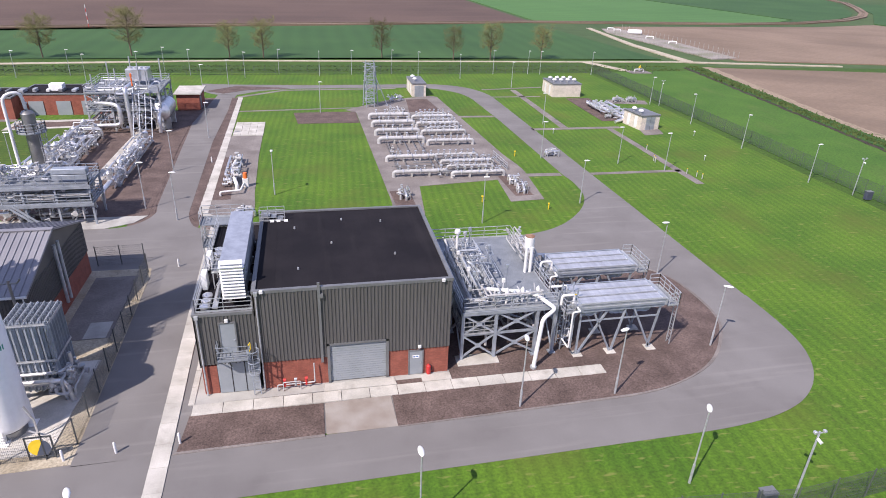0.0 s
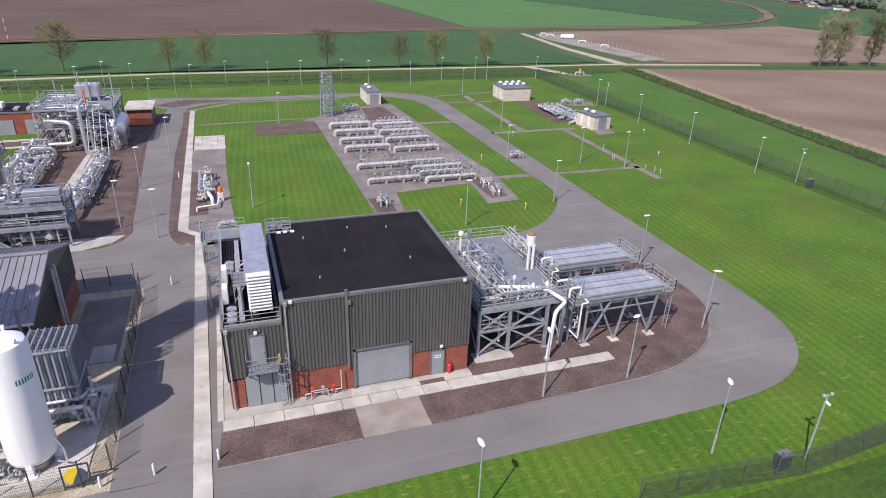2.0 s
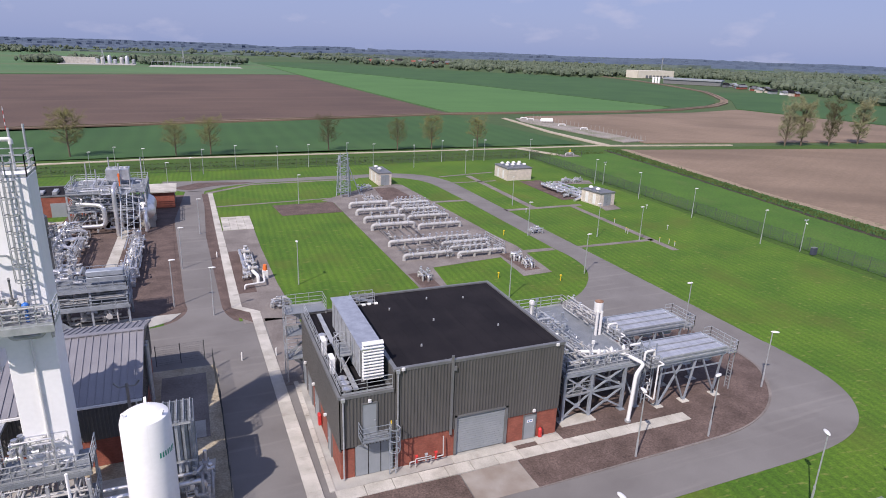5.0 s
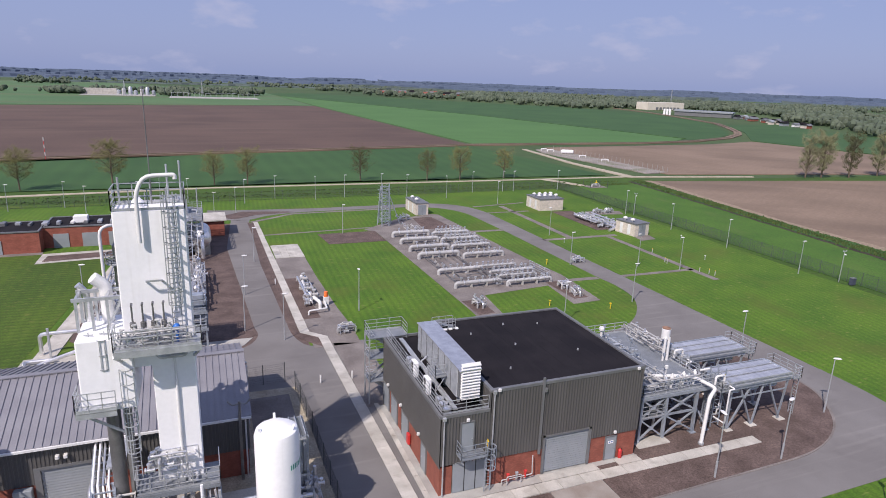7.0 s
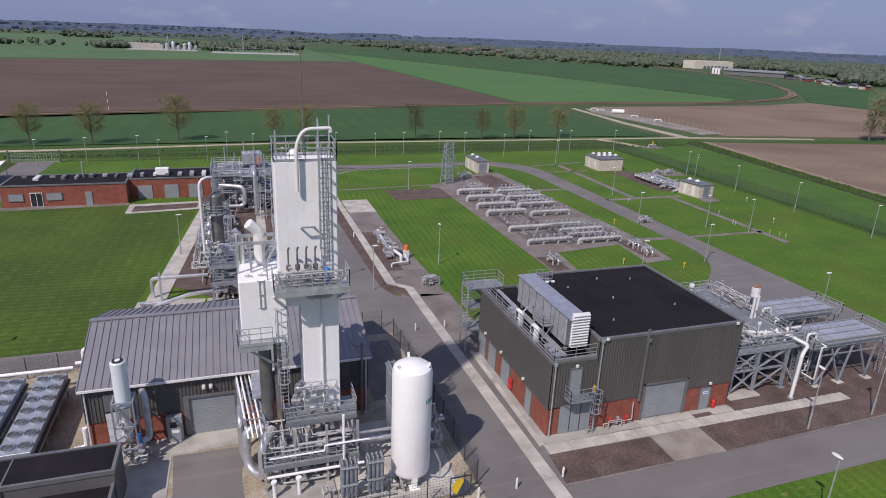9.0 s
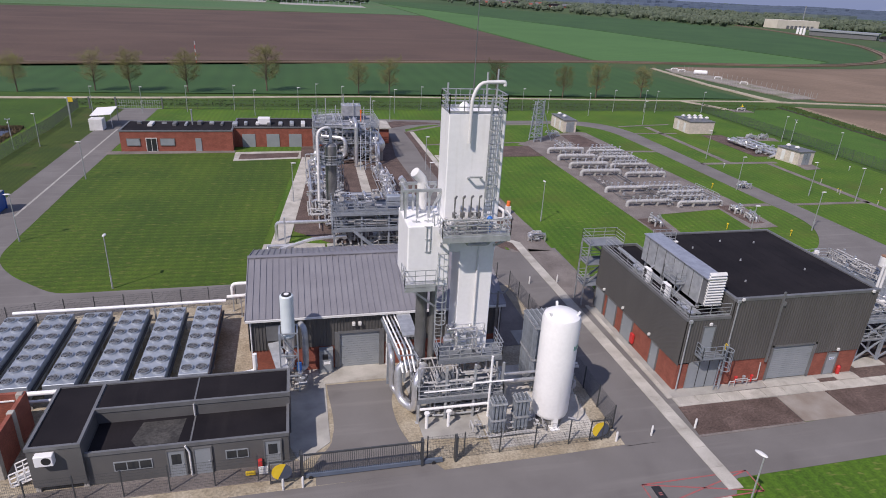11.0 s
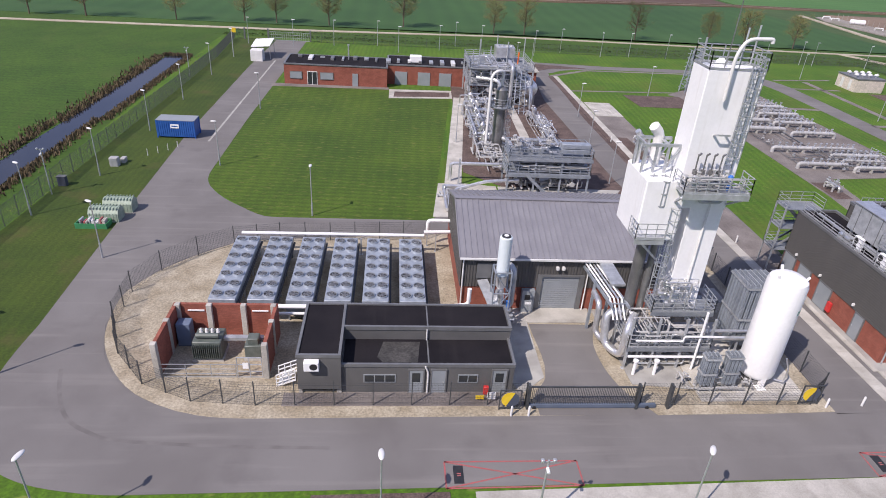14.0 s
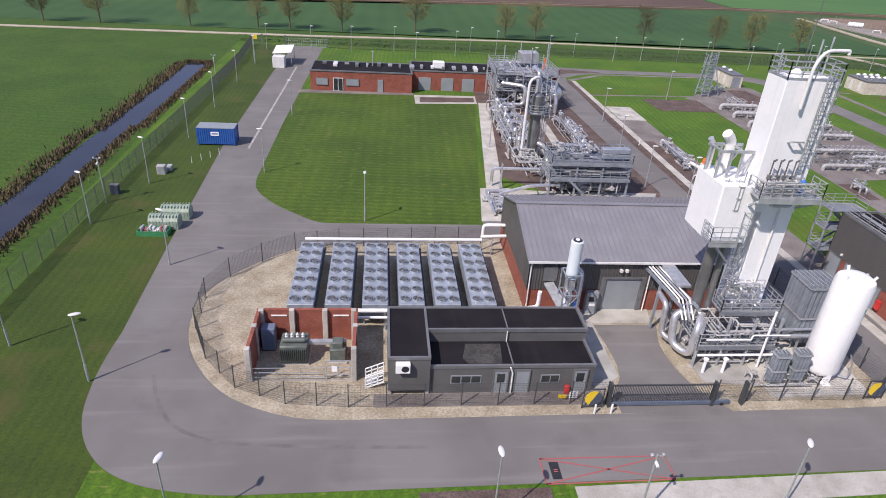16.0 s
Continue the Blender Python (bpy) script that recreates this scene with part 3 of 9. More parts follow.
# roads
sheet("front_road", [(-61.9, 25.8), (-10.7, 26.5), (-9.3, 27.9), (24.9, 28.4), (28.4, 28.65), (31.4, 29.2), (34.0, 30.2), (36.2, 31.8), (37.9, 33.9), (39.0, 36.4), (39.5, 39.5), (39.6, 44.7),
                     (34.7, 44.6), (34.4, 41.1), (33.3, 39.0), (30.1, 35.6), (25.8, 33.4), (20.8, 32.6), (-9.5, 32.1), (-44.7, 31.8), (-55.8, 31.7), (-60.4, 32.2), (-64.3, 34.0), (-67.5, 37.8), (-69.0, 41.7), (-73.9, 41.7),
                     (-73.95, 38.4), (-73.7, 35.0), (-73.1, 32.2), (-71.9, 29.8), (-70.2, 28.0), (-68.0, 26.8), (-65.2, 26.1)], 0.03, ASPHALT, "light grey weathered asphalt road", "road")
sheet("east_road", [(34.7, 44.6), (39.5, 44.7), (39.3, 70.5), (38.6, 127.7), (37.5, 134.5), (34.9, 139.3), (30.3, 142.4), (24.9, 143.4), (1.1, 142.7), (-16.1, 144.0), (-22.4, 145.1), (-21.5, 138.0), (-17.9, 134.0), (-14.2, 133.8), (-10.6, 136.7), (-4.7, 138.8),
                    (1.1, 139.4), (20.9, 139.8), (27.7, 138.1), (31.9, 133.8), (33.7, 126.5), (34.4, 110.9), (34.9, 80.4), (35.2, 76.4), (34.4, 70.9), (31.1, 65.6), (26.6, 61.9), (21.6, 60.6), (9.1, 60.2), (9.2, 51.6), (27.7, 52.5), (32.1, 51.5), (34.0, 49.4)],
      0.03, ASPHALT, "light grey asphalt road round the site", "road")
sheet("middle_road", [(-15.4, 32.0), (-10.7, 32.1), (-11.2, 55.7), (-11.6, 65.5), (-13.4, 67.7), (-14.4, 72.4), (-15.1, 100.8), (-14.5, 130.9), (-14.2, 133.8), (-17.9, 134.0), (-19.7, 111.8), (-18.3, 74.5), (-18.1, 71.5), (-19.6, 68.8), (-22.5, 67.9),
                      (-41.3, 67.8), (-42.6, 61.4), (-59.5, 61.3), (-63.9, 64.1), (-66.7, 67.0), (-68.6, 70.3), (-69.1, 74.2), (-69.0, 95.6), (-67.7, 155.7), (-74.7, 155.4), (-75.5, 128.0), (-75.7, 86.7), (-74.6, 56.5), (-73.9, 41.7), (-69.0, 41.7), (-69.2, 46.7),
                      (-67.6, 50.1), (-64.8, 53.4), (-61.9, 55.6), (-57.5, 56.7), (-21.5, 60.2), (-16.1, 60.2), (-15.5, 54.7)], 0.03, ASPHALT, "light grey asphalt road between the plants", "road")

# tyre marks on the bend and the pale joint along the west road
tyre = [(-70.1, 36.5), (-69.1, 34.0), (-67.7, 31.8), (-65.9, 30.5), (-63.4, 29.7), (-57.0, 29.2), (-50.0, 29.0)]
for off, w in ((0.0, 0.28),):
    run = [Vector((x, y)) for x, y in arc_line(tyre)]
    outer, inner = [], []
    for a, b in zip(run, run[1:]):
        d = (b - a).normalized()
        nrm = Vector((-d.y, d.x))
        outer.append(tuple(a + nrm * (off + w)))
        inner.append(tuple(a + nrm * off))
    sheet("tyre_mark", outer + inner[::-1], 0.034, ASPHALT_DARK, "dark tyre mark on the asphalt bend", "tyre mark", thick=0.01)
sheet("road_joint", [(-72.2, 84.0), (-71.9, 84.0), (-71.3, 134.0), (-71.6, 134.0)], 0.036, CONCRETE_GREY, "pale worn joint along the road", "road joint", thick=0.01)

# beds and paths
sheet("lava_bed", [(-9.4, 32.2), (-0.3, 32.3), (-0.3, 35.4), (-9.1, 35.5)], 0.06, LAVA, "brown lava gravel bed", "gravel bed")
sheet("entrance_slab", [(-0.2, 32.3), (4.5, 32.3), (4.4, 35.5), (-0.2, 35.4)], 0.05, STAIN, "rust-stained concrete apron", "slab")
sheet("lava_bed", [(4.5, 32.3), (20.8, 32.8), (25.7, 33.5), (30.0, 35.7), (33.1, 39.2), (34.2, 41.3), (34.5, 44.6), (33.8, 49.3), (31.9, 51.3), (27.7, 52.4), (9.0, 52.0), (9.1, 36.9), (20.7, 37.0), (20.6, 35.9), (4.5, 35.5)], 0.06, LAVA, "brown lava gravel bed below the coolers", "gravel bed")
for pts in ([(-9.6, 32.0), (-0.3, 32.1), (-0.3, 32.3), (-9.5, 32.2)],
            [(4.5, 32.2), (20.8, 32.6), (25.8, 33.4), (30.1, 35.5), (33.3, 39.0), (34.4, 41.2), (34.8, 44.6), (34.0, 49.4), (32.1, 51.5), (27.7, 52.6), (27.7, 52.4), (31.9, 51.3), (33.8, 49.3), (34.5, 44.6), (34.2, 41.3), (33.1, 39.2), (30.0, 35.7), (25.7, 33.5), (20.8, 32.8), (4.5, 32.3)]):
    sheet("kerb", pts, 0.075, PAVING, "grey concrete edging kerb", "kerb")
sheet("lava_bed", [(4.6, 35.4), (21.2, 35.6), (21.2, 37.3), (4.6, 37.1)], 0.052, LAVA, "brown lava gravel beside the path", "gravel bed")
sheet("hall_apron", [(-9.1, 36.6), (9.0, 36.9), (10.1, 36.9), (9.2, 38.5), (8.9, 50.1), (-9.2, 51.8)], 0.05, CONCRETE_GREY, "grey concrete apron round the hall", "slab")
sheet("lava_bed", [(-23.9, 70.7), (-18.7, 71.1), (-19.7, 99.1), (-20.0, 120.5), (-36.3, 120.8), (-38.0, 75.7), (-33.2, 70.9)], 0.06, LAVA, "brown lava gravel bed under the process plant", "gravel bed")
sheet("plant_slab", [(-34.2, 68.1), (-22.5, 67.9), (-19.8, 69.2), (-18.7, 71.1), (-34.2, 71.2)], 0.07, CONCRETE_GREY, "grey concrete slab in front of the pipe rack", "slab")
sheet("plant_walk", [(-28.4, 71.8), (-26.9, 71.8), (-26.2, 109.1), (-27.5, 109.1)], 0.09, CONCRETE, "pale concrete walkway through the plant", "path")
sheet("plant_slab", [(-42.6, 62.3), (-34.5, 62.4), (-34.4, 71.2), (-38.0, 71.8), (-41.5, 71.7)], 0.07, CONCRETE, "pale concrete slab with low pipes", "slab")
sheet("plant_walk", [(-40.7, 71.7), (-38.6, 71.8), (-34.5, 111.1), (-36.4, 111.1)], 0.085, CONCRETE, "pale concrete path beside the lawn", "path")
sheet("lava_bed", [(-47.1, 110.2), (-37.1, 111.4), (-36.9, 114.4), (-46.9, 113.6)], 0.07, LAVA, "brown lava gravel bed before the brick building", "gravel bed")
sheet("kerb", [(-47.9, 109.2), (-36.3, 110.5), (-36.3, 115.7), (-47.9, 115.1)], 0.045, CONCRETE, "pale concrete edging kerb", "kerb")
sheet("lava_strip", [(-14.9, 131), (-14.3, 100), (-14.15, 74), (-14.1, 70.6), (-13.1, 68.6), (-11.7, 66.6), (-11.2, 66.0), (-11.3, 69.0), (-13.2, 71.2), (-13.3, 100), (-13.7, 131)], 0.06, LAVA, "narrow brown lava gravel strip", "gravel bed")
sheet("grass_edge_path", [(-12.4, 66.2), (-7.1, 66.2), (-7.1, 72.6), (-7.4, 78), (-7.7, 92), (-7.7, 103.2), (-12.7, 103.2), (-12.6, 72)], 0.05, PAVING, "grey clinker paving beside the lawn", "paving")
sheet("hall_side_paving", [(-10.1, 51.8), (-6.6, 51.9), (-6.9, 66.1), (-10.2, 67.0)], 0.05, PAVING, "grey clinker paving behind the hall", "paving")
sheet("lava_bed", [(-12.5, 75.1), (-10.1, 75.2), (-10.8, 92.0), (-12.8, 92.0)], 0.075, LAVA, "brown lava gravel bed round the valve station", "gravel bed")
sheet("pipe_yard", [(9.3, 73.3), (8.6, 117.0), (6.7, 119.8), (16.1, 127.9), (24.6, 131.1), (26.5, 130.2), (29.0, 90.1), (29.8, 81.2), (28.9, 70.9), (24.3, 70.6), (24.9, 78.7), (13.7, 77.3), (12.6, 66.5), (9.0, 66.5)], 0.04, PAVING, "grey clinker paving under the metering pipes", "paving")
sheet("lava_bed", [(18.6, 117.3), (24.9, 117.5), (24.0, 128.2), (19.6, 128.0)], 0.06, LAVA, "brown lava gravel bed beside the kiosk", "gravel bed")
sheet("lava_bed", [(-2.1, 110.3), (8.6, 110.3), (8.5, 118.4), (-2.9, 118.1)], 0.05, LAVA, "brown lava gravel bed in the lawn", "gravel bed")
sheet("lava_bed", [(25.5, 72.4), (28.0, 72.5), (27.6, 80.2), (25.3, 80.1)], 0.06, LAVA, "brown lava gravel bed under the small skid", "gravel bed")
sheet("lava_bed", [(9.7, 70.4), (12.1, 70.5), (12.1, 75.9), (9.5, 75.8)], 0.06, LAVA, "brown lava gravel bed under the small skid", "gravel bed")
sheet("lava_bed", [(-20.6, 137.5), (-15.2, 142.2), (-5.7, 140.4), (-3.8, 139.5), (-12.6, 138.2), (-17.0, 134.9)], 0.06, LAVA, "brown lava gravel bed in the road bend", "gravel bed")
for pts in ([(-13.9, 119.3), (9.2, 121.2), (9.2, 121.8), (-13.9, 120.0)], [(38.6, 103.1), (55.6, 103.3), (55.6, 104.5), (38.5, 104.3)], [(39.3, 79.3), (53.6, 79.3), (53.6, 80.2), (39.2, 80.2)],
            [(44.6, 136.4), (45.9, 136.4), (45.6, 104.5), (44.2, 104.5)], [(52.6, 103.1), (53.8, 103.1), (53.9, 74.0), (52.7, 74.0)], [(38.5, 129.2), (49.3, 129.2), (49.3, 129.9), (38.5, 129.9)], [(27.9, 79.6), (34.7, 79.4), (34.7, 80.6), (27.9, 80.8)], [(26.8, 112.8), (34.2, 112.7), (34.1, 113.8), (26.7, 114.0)],
            [(38.2, 136.4), (53.0, 138.9), (53.0, 139.7), (38.0, 137.2)], [(-13.8, 130.9), (-4.7, 137.4), (18.9, 138.5), (18.9, 139.3), (-5.1, 138.3), (-14.3, 131.9)]):
    sheet("garden_path", pts, 0.03, PAVING, "narrow grey paved path across the lawn", "path")
sheet("lava_bed", [(54.2, 108.5), (59.2, 108.5), (59.8, 127.5), (54.4, 127.5)], 0.05, LAVA, "brown lava gravel bed between the kiosks", "gravel bed")
sheet("pebble_bed", [(-44.7, 31.9), (-55.8, 31.8), (-60.2, 32.3), (-64.2, 34.1), (-67.4, 37.9), (-68.9, 41.7), (-69.0, 46.7), (-67.6, 49.9), (-64.8, 53.2), (-61.9, 55.4), (-57.5, 56.5), (-40.4, 57.8), (-40.6, 33.8), (-36.9, 33.4), (-36.9, 32.0)], 0.05, PEBBLE, "buff pebble bed inside the plant fence", "gravel bed")
sheet("pebble_bed", [(-30.1, 42.5), (-30.9, 39.4), (-30.4, 34.8), (-28.6, 31.9), (-15.6, 32.2), (-15.6, 56.7), (-20.5, 56.8), (-20.5, 45.8), (-30.1, 44.7)], 0.05, PEBBLE, "buff pebble bed round the cold box", "gravel bed")
# dark gravel tone that also paints in the shade between hall and fence
sheet("gravel_strip", [(-20.3, 45.9), (-16.6, 46.0), (-16.6, 56.4), (-20.3, 56.4)], 0.075, PAVING, "dark gravel with shade painted in between hall and fence", "gravel bed")
sheet("yard_slab", [(-18.6, 46.0), (-16.9, 46.0), (-16.9, 48.4), (-18.6, 48.4)], 0.095, CONCRETE_GREY, "small concrete slab in the gravel", "slab")
sheet("plant_drive", [(-36.9, 31.9), (-28.6, 31.9), (-30.4, 34.8), (-31.0, 39.4), (-30.2, 42.4), (-35.7, 42.5), (-35.7, 35.8), (-36.9, 33.8)], 0.035, ASPHALT, "grey asphalt drive through the sliding gate", "road")
sheet("door_slab", [(-35.8, 42.6), (-30.6, 42.7), (-30.1, 44.8), (-36.0, 44.8)], 0.10, CONCRETE, "pale concrete slab at the hall door", "slab")
sheet("shaded_yard", [(-37.8, 34.0), (-35.8, 35.8), (-35.8, 44.8), (-40.5, 44.8), (-40.5, 40.9)], 0.06, CONCRETE_GREY, "grey concrete yard beside the control building", "slab")
sheet("cold_box_slab", [(-29.4, 35.0), (-25.0, 34.5), (-25.0, 44.9), (-29.9, 44.5), (-29.6, 40.7)], 0.12, CONCRETE_GREY, "grey concrete foundation slab", "slab")
sheet("tank_slab", [(-24.9, 33.2), (-16.9, 33.3), (-16.4, 42.9), (-24.9, 42.8)], 0.14, CONCRETE, "pale concrete slab under the tank", "slab")
sheet("front_walk", [(-54.3, 32.8), (-37.8, 32.8), (-37.7, 34.3), (-54.3, 34.1)], 0.08, PAVING, "grey paved walk before the control building", "paving")
sheet("lay_by", [(-42.0, 23.9), (-11.0, 24.8), (-10.9, 26.5), (-42.0, 25.7)], 0.05, CONCRETE, "pale concrete lay-by strip", "slab")
sheet("dark_bed", [(-51.5, 24.4), (-43.5, 24.3), (-43.5, 25.7), (-51.5, 25.6)], 0.05, LAVA, "dark gravel strip beside the road", "gravel bed")

sheet("base_asphalt", [(-16.6, 27.5), (-8.6, 28.5), (-8.6, 53), (-6.6, 53), (-6.6, 67), (-22, 67), (-22, 57.5), (-15.9, 57)], 0.012, ASPHALT, "light grey asphalt under the middle road", "road")
sheet("plant_base", [(-56, 31.6), (-28, 31.8), (-15.4, 32.2), (-15.6, 57.8), (-41, 58.5), (-62, 55.9), (-68.6, 48), (-68, 40), (-64, 34)], 0.025, PEBBLE, "buff pebbles under the plant", "gravel bed")

sheet("lava_bed", [(-24.5, 71.4), (-18.1, 71.6), (-18.5, 75), (-20.5, 112), (-19.4, 121), (-25, 121)], 0.04, LAVA, "brown lava gravel beside the middle road", "gravel bed")

sheet("base_gravel", [(-20.4, 68.5), (-12.8, 66.4), (-12.9, 131), (-20.2, 131)], 0.016, LAVA, "brown lava gravel along the road edges", "gravel bed")
sheet("base_asphalt", [(-69.5, 36), (-64, 30), (-16, 30), (-16, 59.5), (-60, 59), (-69.5, 50)], 0.014, ASPHALT, "light grey asphalt under the plant road", "road")
sheet("base_asphalt", [(-9.2, 32.3), (20.5, 32.7), (25.4, 33.6), (29.6, 35.8), (32.8, 39.3), (34.3, 44.6), (33.5, 49.2), (31.0, 51.6), (9.0, 52.3), (9.0, 40), (-9.2, 40)], 0.014, ASPHALT, "light grey asphalt under the gravel beds", "road")
sheet("office_walk", [(-68.9, 114.2), (-48.0, 114.8), (-48.0, 116.3), (-68.9, 116.3)], 0.04, PAVING, "grey paved walk before the brick office", "paving")

# the long concrete path and the path before the hall, slab by slab
walk_root = thing("concrete_path", "long pale concrete slab path beside the hall", "path", kind="structure")
y = 27.0
while y < 131:
    x0, x1, nxt = -10.69 -0.0189 * (y - 27), -9.60 -0.0203 * (y - 27), y + 2.0
    if y > 70.5:
        x0, x1 = -13.35 - 0.0058 * (y - 71), -12.25 - 0.0100 * (y - 73)
    if 68 < y < 70.5:
        part("slab", Shape().prism([(-11.45, 69.0), (-10.35, 69.0), (-12.3, 71.0), (-13.4, 71.0)], -0.1, 0.085), CONCRETE, walk_root, smooth=False)
    elif y < 60 or y > 64:
        part("slab", Shape().prism([(x0, y + 0.02), (x1, y + 0.02), (x1 - 0.05, nxt), (x0 - 0.05, nxt)], -0.1, 0.085), CONCRETE, walk_root, smooth=False)
    else:
        part("slab", Shape().prism([(x0, y + 0.02), (x1, y + 0.02), (x1 - 0.05, nxt), (x0 - 0.05, nxt)], -0.1, 0.07), CONCRETE, walk_root, smooth=False)
    y = nxt
hall_path = thing("concrete_path", "pale concrete slab path before the hall", "path", kind="structure")
x = -9.0
while x < 20.5:
    part("slab", Shape().prism([(x, 35.45), (x + 1.96, 35.48), (x + 1.96, 36.55), (x, 36.55)], -0.1, 0.105), CONCRETE, hall_path, smooth=False)
    x += 2.0
y = 36.6
while y < 51:
    part("slab", Shape().prism([(-9.35, y), (-8.95, y), (-8.95, y + 1.9), (-9.35, y + 1.9)], -0.1, 0.10), CONCRETE, hall_path, smooth=False)
    y += 1.95
part("slab", Shape().prism([(-0.2, 36.6), (5.0, 36.6), (4.9, 37.4), (-0.1, 37.4)], -0.1, 0.14), CONCRETE, hall_path, smooth=False)
part("slab", Shape().prism([(6.9, 36.6), (9.1, 36.6), (9.1, 37.4), (6.9, 37.4)], -0.1, 0.12), CONCRETE, hall_path, smooth=False)
white_pad = thing("slab_field", "white concrete slabs laid in a grid", "paving", kind="structure")
for i in range(4):
    for j in range(4):
        part("slab", Shape().box(-12.4 + i * 1.2, 103.3 + j * 2.1, -0.05, -12.4 + i * 1.2 + 1.16, 103.3 + j * 2.1 + 2.05, 0.09), CONCRETE, white_pad, smooth=False)


# red road markings
def road_box(x0, y0, x1, y1, tail):
    s = Shape()
    pts = [(x0, y0), (x1, y0 + 0.1), (x1, y1), (x0, y1)]
    for a, b in ((0, 1), (1, 2), (2, 3), (3, 0), (0, 2), (1, 3)):
        s.beam((*pts[a], 0.037), (*pts[b], 0.037), 0.10, 0.006)
    root = thing("road_marking", "faded red crossed box painted on the asphalt", "road marking", kind="structure")
    part("lines", s, RED_LINE, root, smooth=False)
    part("manhole_plate", Shape().box(x0 + 0.5, y0 + 0.35, 0.03, x0 + 1.1, y0 + 1.7, 0.045), BLACK, root, "dark steel cover plate")
    part("bars", Shape().box(x0 + 0.7, y0 + 0.9, 0.04, x0 + 0.95, y0 + 0.98, 0.05).box(x0 + 0.7, y0 + 1.05, 0.04, x0 + 0.95, y0 + 1.13, 0.05), RED_LINE, root)


road_box(-43.7, 25.95, -35.4, 27.95, 0)
road_box(-16.2, 26.45, -8.4, 28.4, 0)


# ---- the compressor hall ----
def wall_box(root, x0, y0, x1, y1, brick_top, top, sides="fblr", ribs=0.25):
    """Brick plinth, ribbed cladding above, on the sides named (front, back, left, right)."""
    runs = {"f": ((x0, y0), (x1, y0)), "r": ((x1, y0), (x1, y1)), "b": ((x1, y1), (x0, y1)), "l": ((x0, y1), (x0, y0))}
    for s in sides:
        a, b = runs[s]
        part("cladding", Shape().ribbed(a, b, brick_top, top, ribs), CLAD, root, "anthracite ribbed steel cladding")


hall = thing("compressor_hall", "large anthracite clad hall with brick plinth and flat black roof", "industrial building", (0, 0, 0))
HX0, HX1, HXA, HY0, HY1, HT, AT = -8.4, 9.05, -4.5, 37.6, 51.2, 8.1, 6.6
for b in ((-4.36, HY0 + 0.06, -0.3, 0.2, HY0 + 0.3, 2.36), (4.5, HY0 + 0.06, -0.3, HX1 - 0.05, HY0 + 0.3, 2.36), (HX1 - 0.3, HY0 + 0.3, -0.3, HX1 - 0.06, HY1, 2.36), (HX0 + 0.06, HY0 + 0.06, -0.3, HX0 + 0.3, HY1 + 1.2, 2.36), (HX0 + 0.3, HY0 + 0.06, -0.3, -7.35, HY0 + 0.3, 2.36)):
    part("brick_plinth", Shape().box(*b), BRICK, hall, "red brick plinth", False)
wall_box(hall, HXA, HY0, HX1, HY1, 2.36, HT - 0.05, "br")
part("cladding", Shape().ribbed((HXA, HY0), (0.15, HY0), 2.36, HT - 0.05), CLAD, hall)
part("cladding", Shape().ribbed((4.55, HY0), (HX1, HY0), 2.36, HT - 0.05), CLAD, hall)
part("cladding", Shape().ribbed((0.15, HY0), (4.55, HY0), 3.42, HT - 0.05), CLAD, hall)
part("cladding", Shape().ribbed((HXA, HY1), (HXA, HY0), AT - 0.4, HT - 0.05), CLAD, hall)
part("cladding", Shape().ribbed((HX0, HY1 + 1.2), (HX0, HY0), 2.36, AT, 0.12, 0.015), CLAD, hall)
part("cladding", Shape().ribbed((HX0, HY0), (HXA, HY0), 2.55, AT), CLAD, hall)
part("cladding", Shape().ribbed((HXA, HY1 + 1.2), (HX0, HY1 + 1.2), 0, AT), CLAD, hall)
part("roof", Shape().box(HXA + 0.1, HY0 + 0.1, HT - 0.5, HX1 - 0.1, HY1 - 0.1, HT - 0.12), BITUMEN, hall, "black roofing felt")
seams = Shape()
for k in range(1, 11):
    seams.box(HXA + 0.1 + k * 1.22, HY0 + 0.35, HT - 0.12, HXA + 0.18 + k * 1.22, HY1 - 0.35, HT - 0.112)
part("felt_seams", seams, BITUMEN, hall)
part("roof", Shape().box(HX0 + 0.1, HY0 + 0.1, AT - 0.6, HXA, HY1 + 1.1, AT - 0.25), BITUMEN, hall, "black roofing felt")


def coping(x0, y0, x1, y1, z, w=0.28):
    s = Shape()
    for a in ((x0, y0, x1, y0 + w), (x0, y1 - w, x1, y1), (x0, y0 + w, x0 + w, y1 - w), (x1 - w, y0 + w, x1, y1 - w)):
        s.box(a[0], a[1], z - 0.22, a[2], a[3], z)
    return s


part("coping", coping(HXA - 0.06, HY0 - 0.06, HX1 + 0.06, HY1 + 0.06, HT), TRIM, hall, "grey metal roof edge")
part("coping", coping(HX0 - 0.06, HY0 - 0.06, HXA - 0.08, HY1 + 1.26, AT + 0.03, 0.2), TRIM, hall, "grey metal roof edge")
for px, py in ((-1.5, 40.5), (1.0, 44.5), (5.6, 42), (-1.8, 47.6), (5.2, 48.2), (2.0, 48.9)):
    part("roof_vent", Shape().cyl((px, py, HT - 0.12), (px, py, HT + 0.05), 0.08, 0.06, 8), GALV, hall, "small pale roof vent")
roller = part("roller_door", Shape().box(0.35, HY0 + 0.12, 0.12, 4.35, HY0 + 0.2, 3.3), DOOR_GREY, hall, "grey roller shutter door")
slats = Shape()
for k in range(16):
    slats.box(0.36, HY0 + 0.09, 0.14 + k * 0.197, 4.34, HY0 + 0.12, 0.14 + k * 0.197 + 0.18)
part("slats", slats, DOOR_GREY, roller)
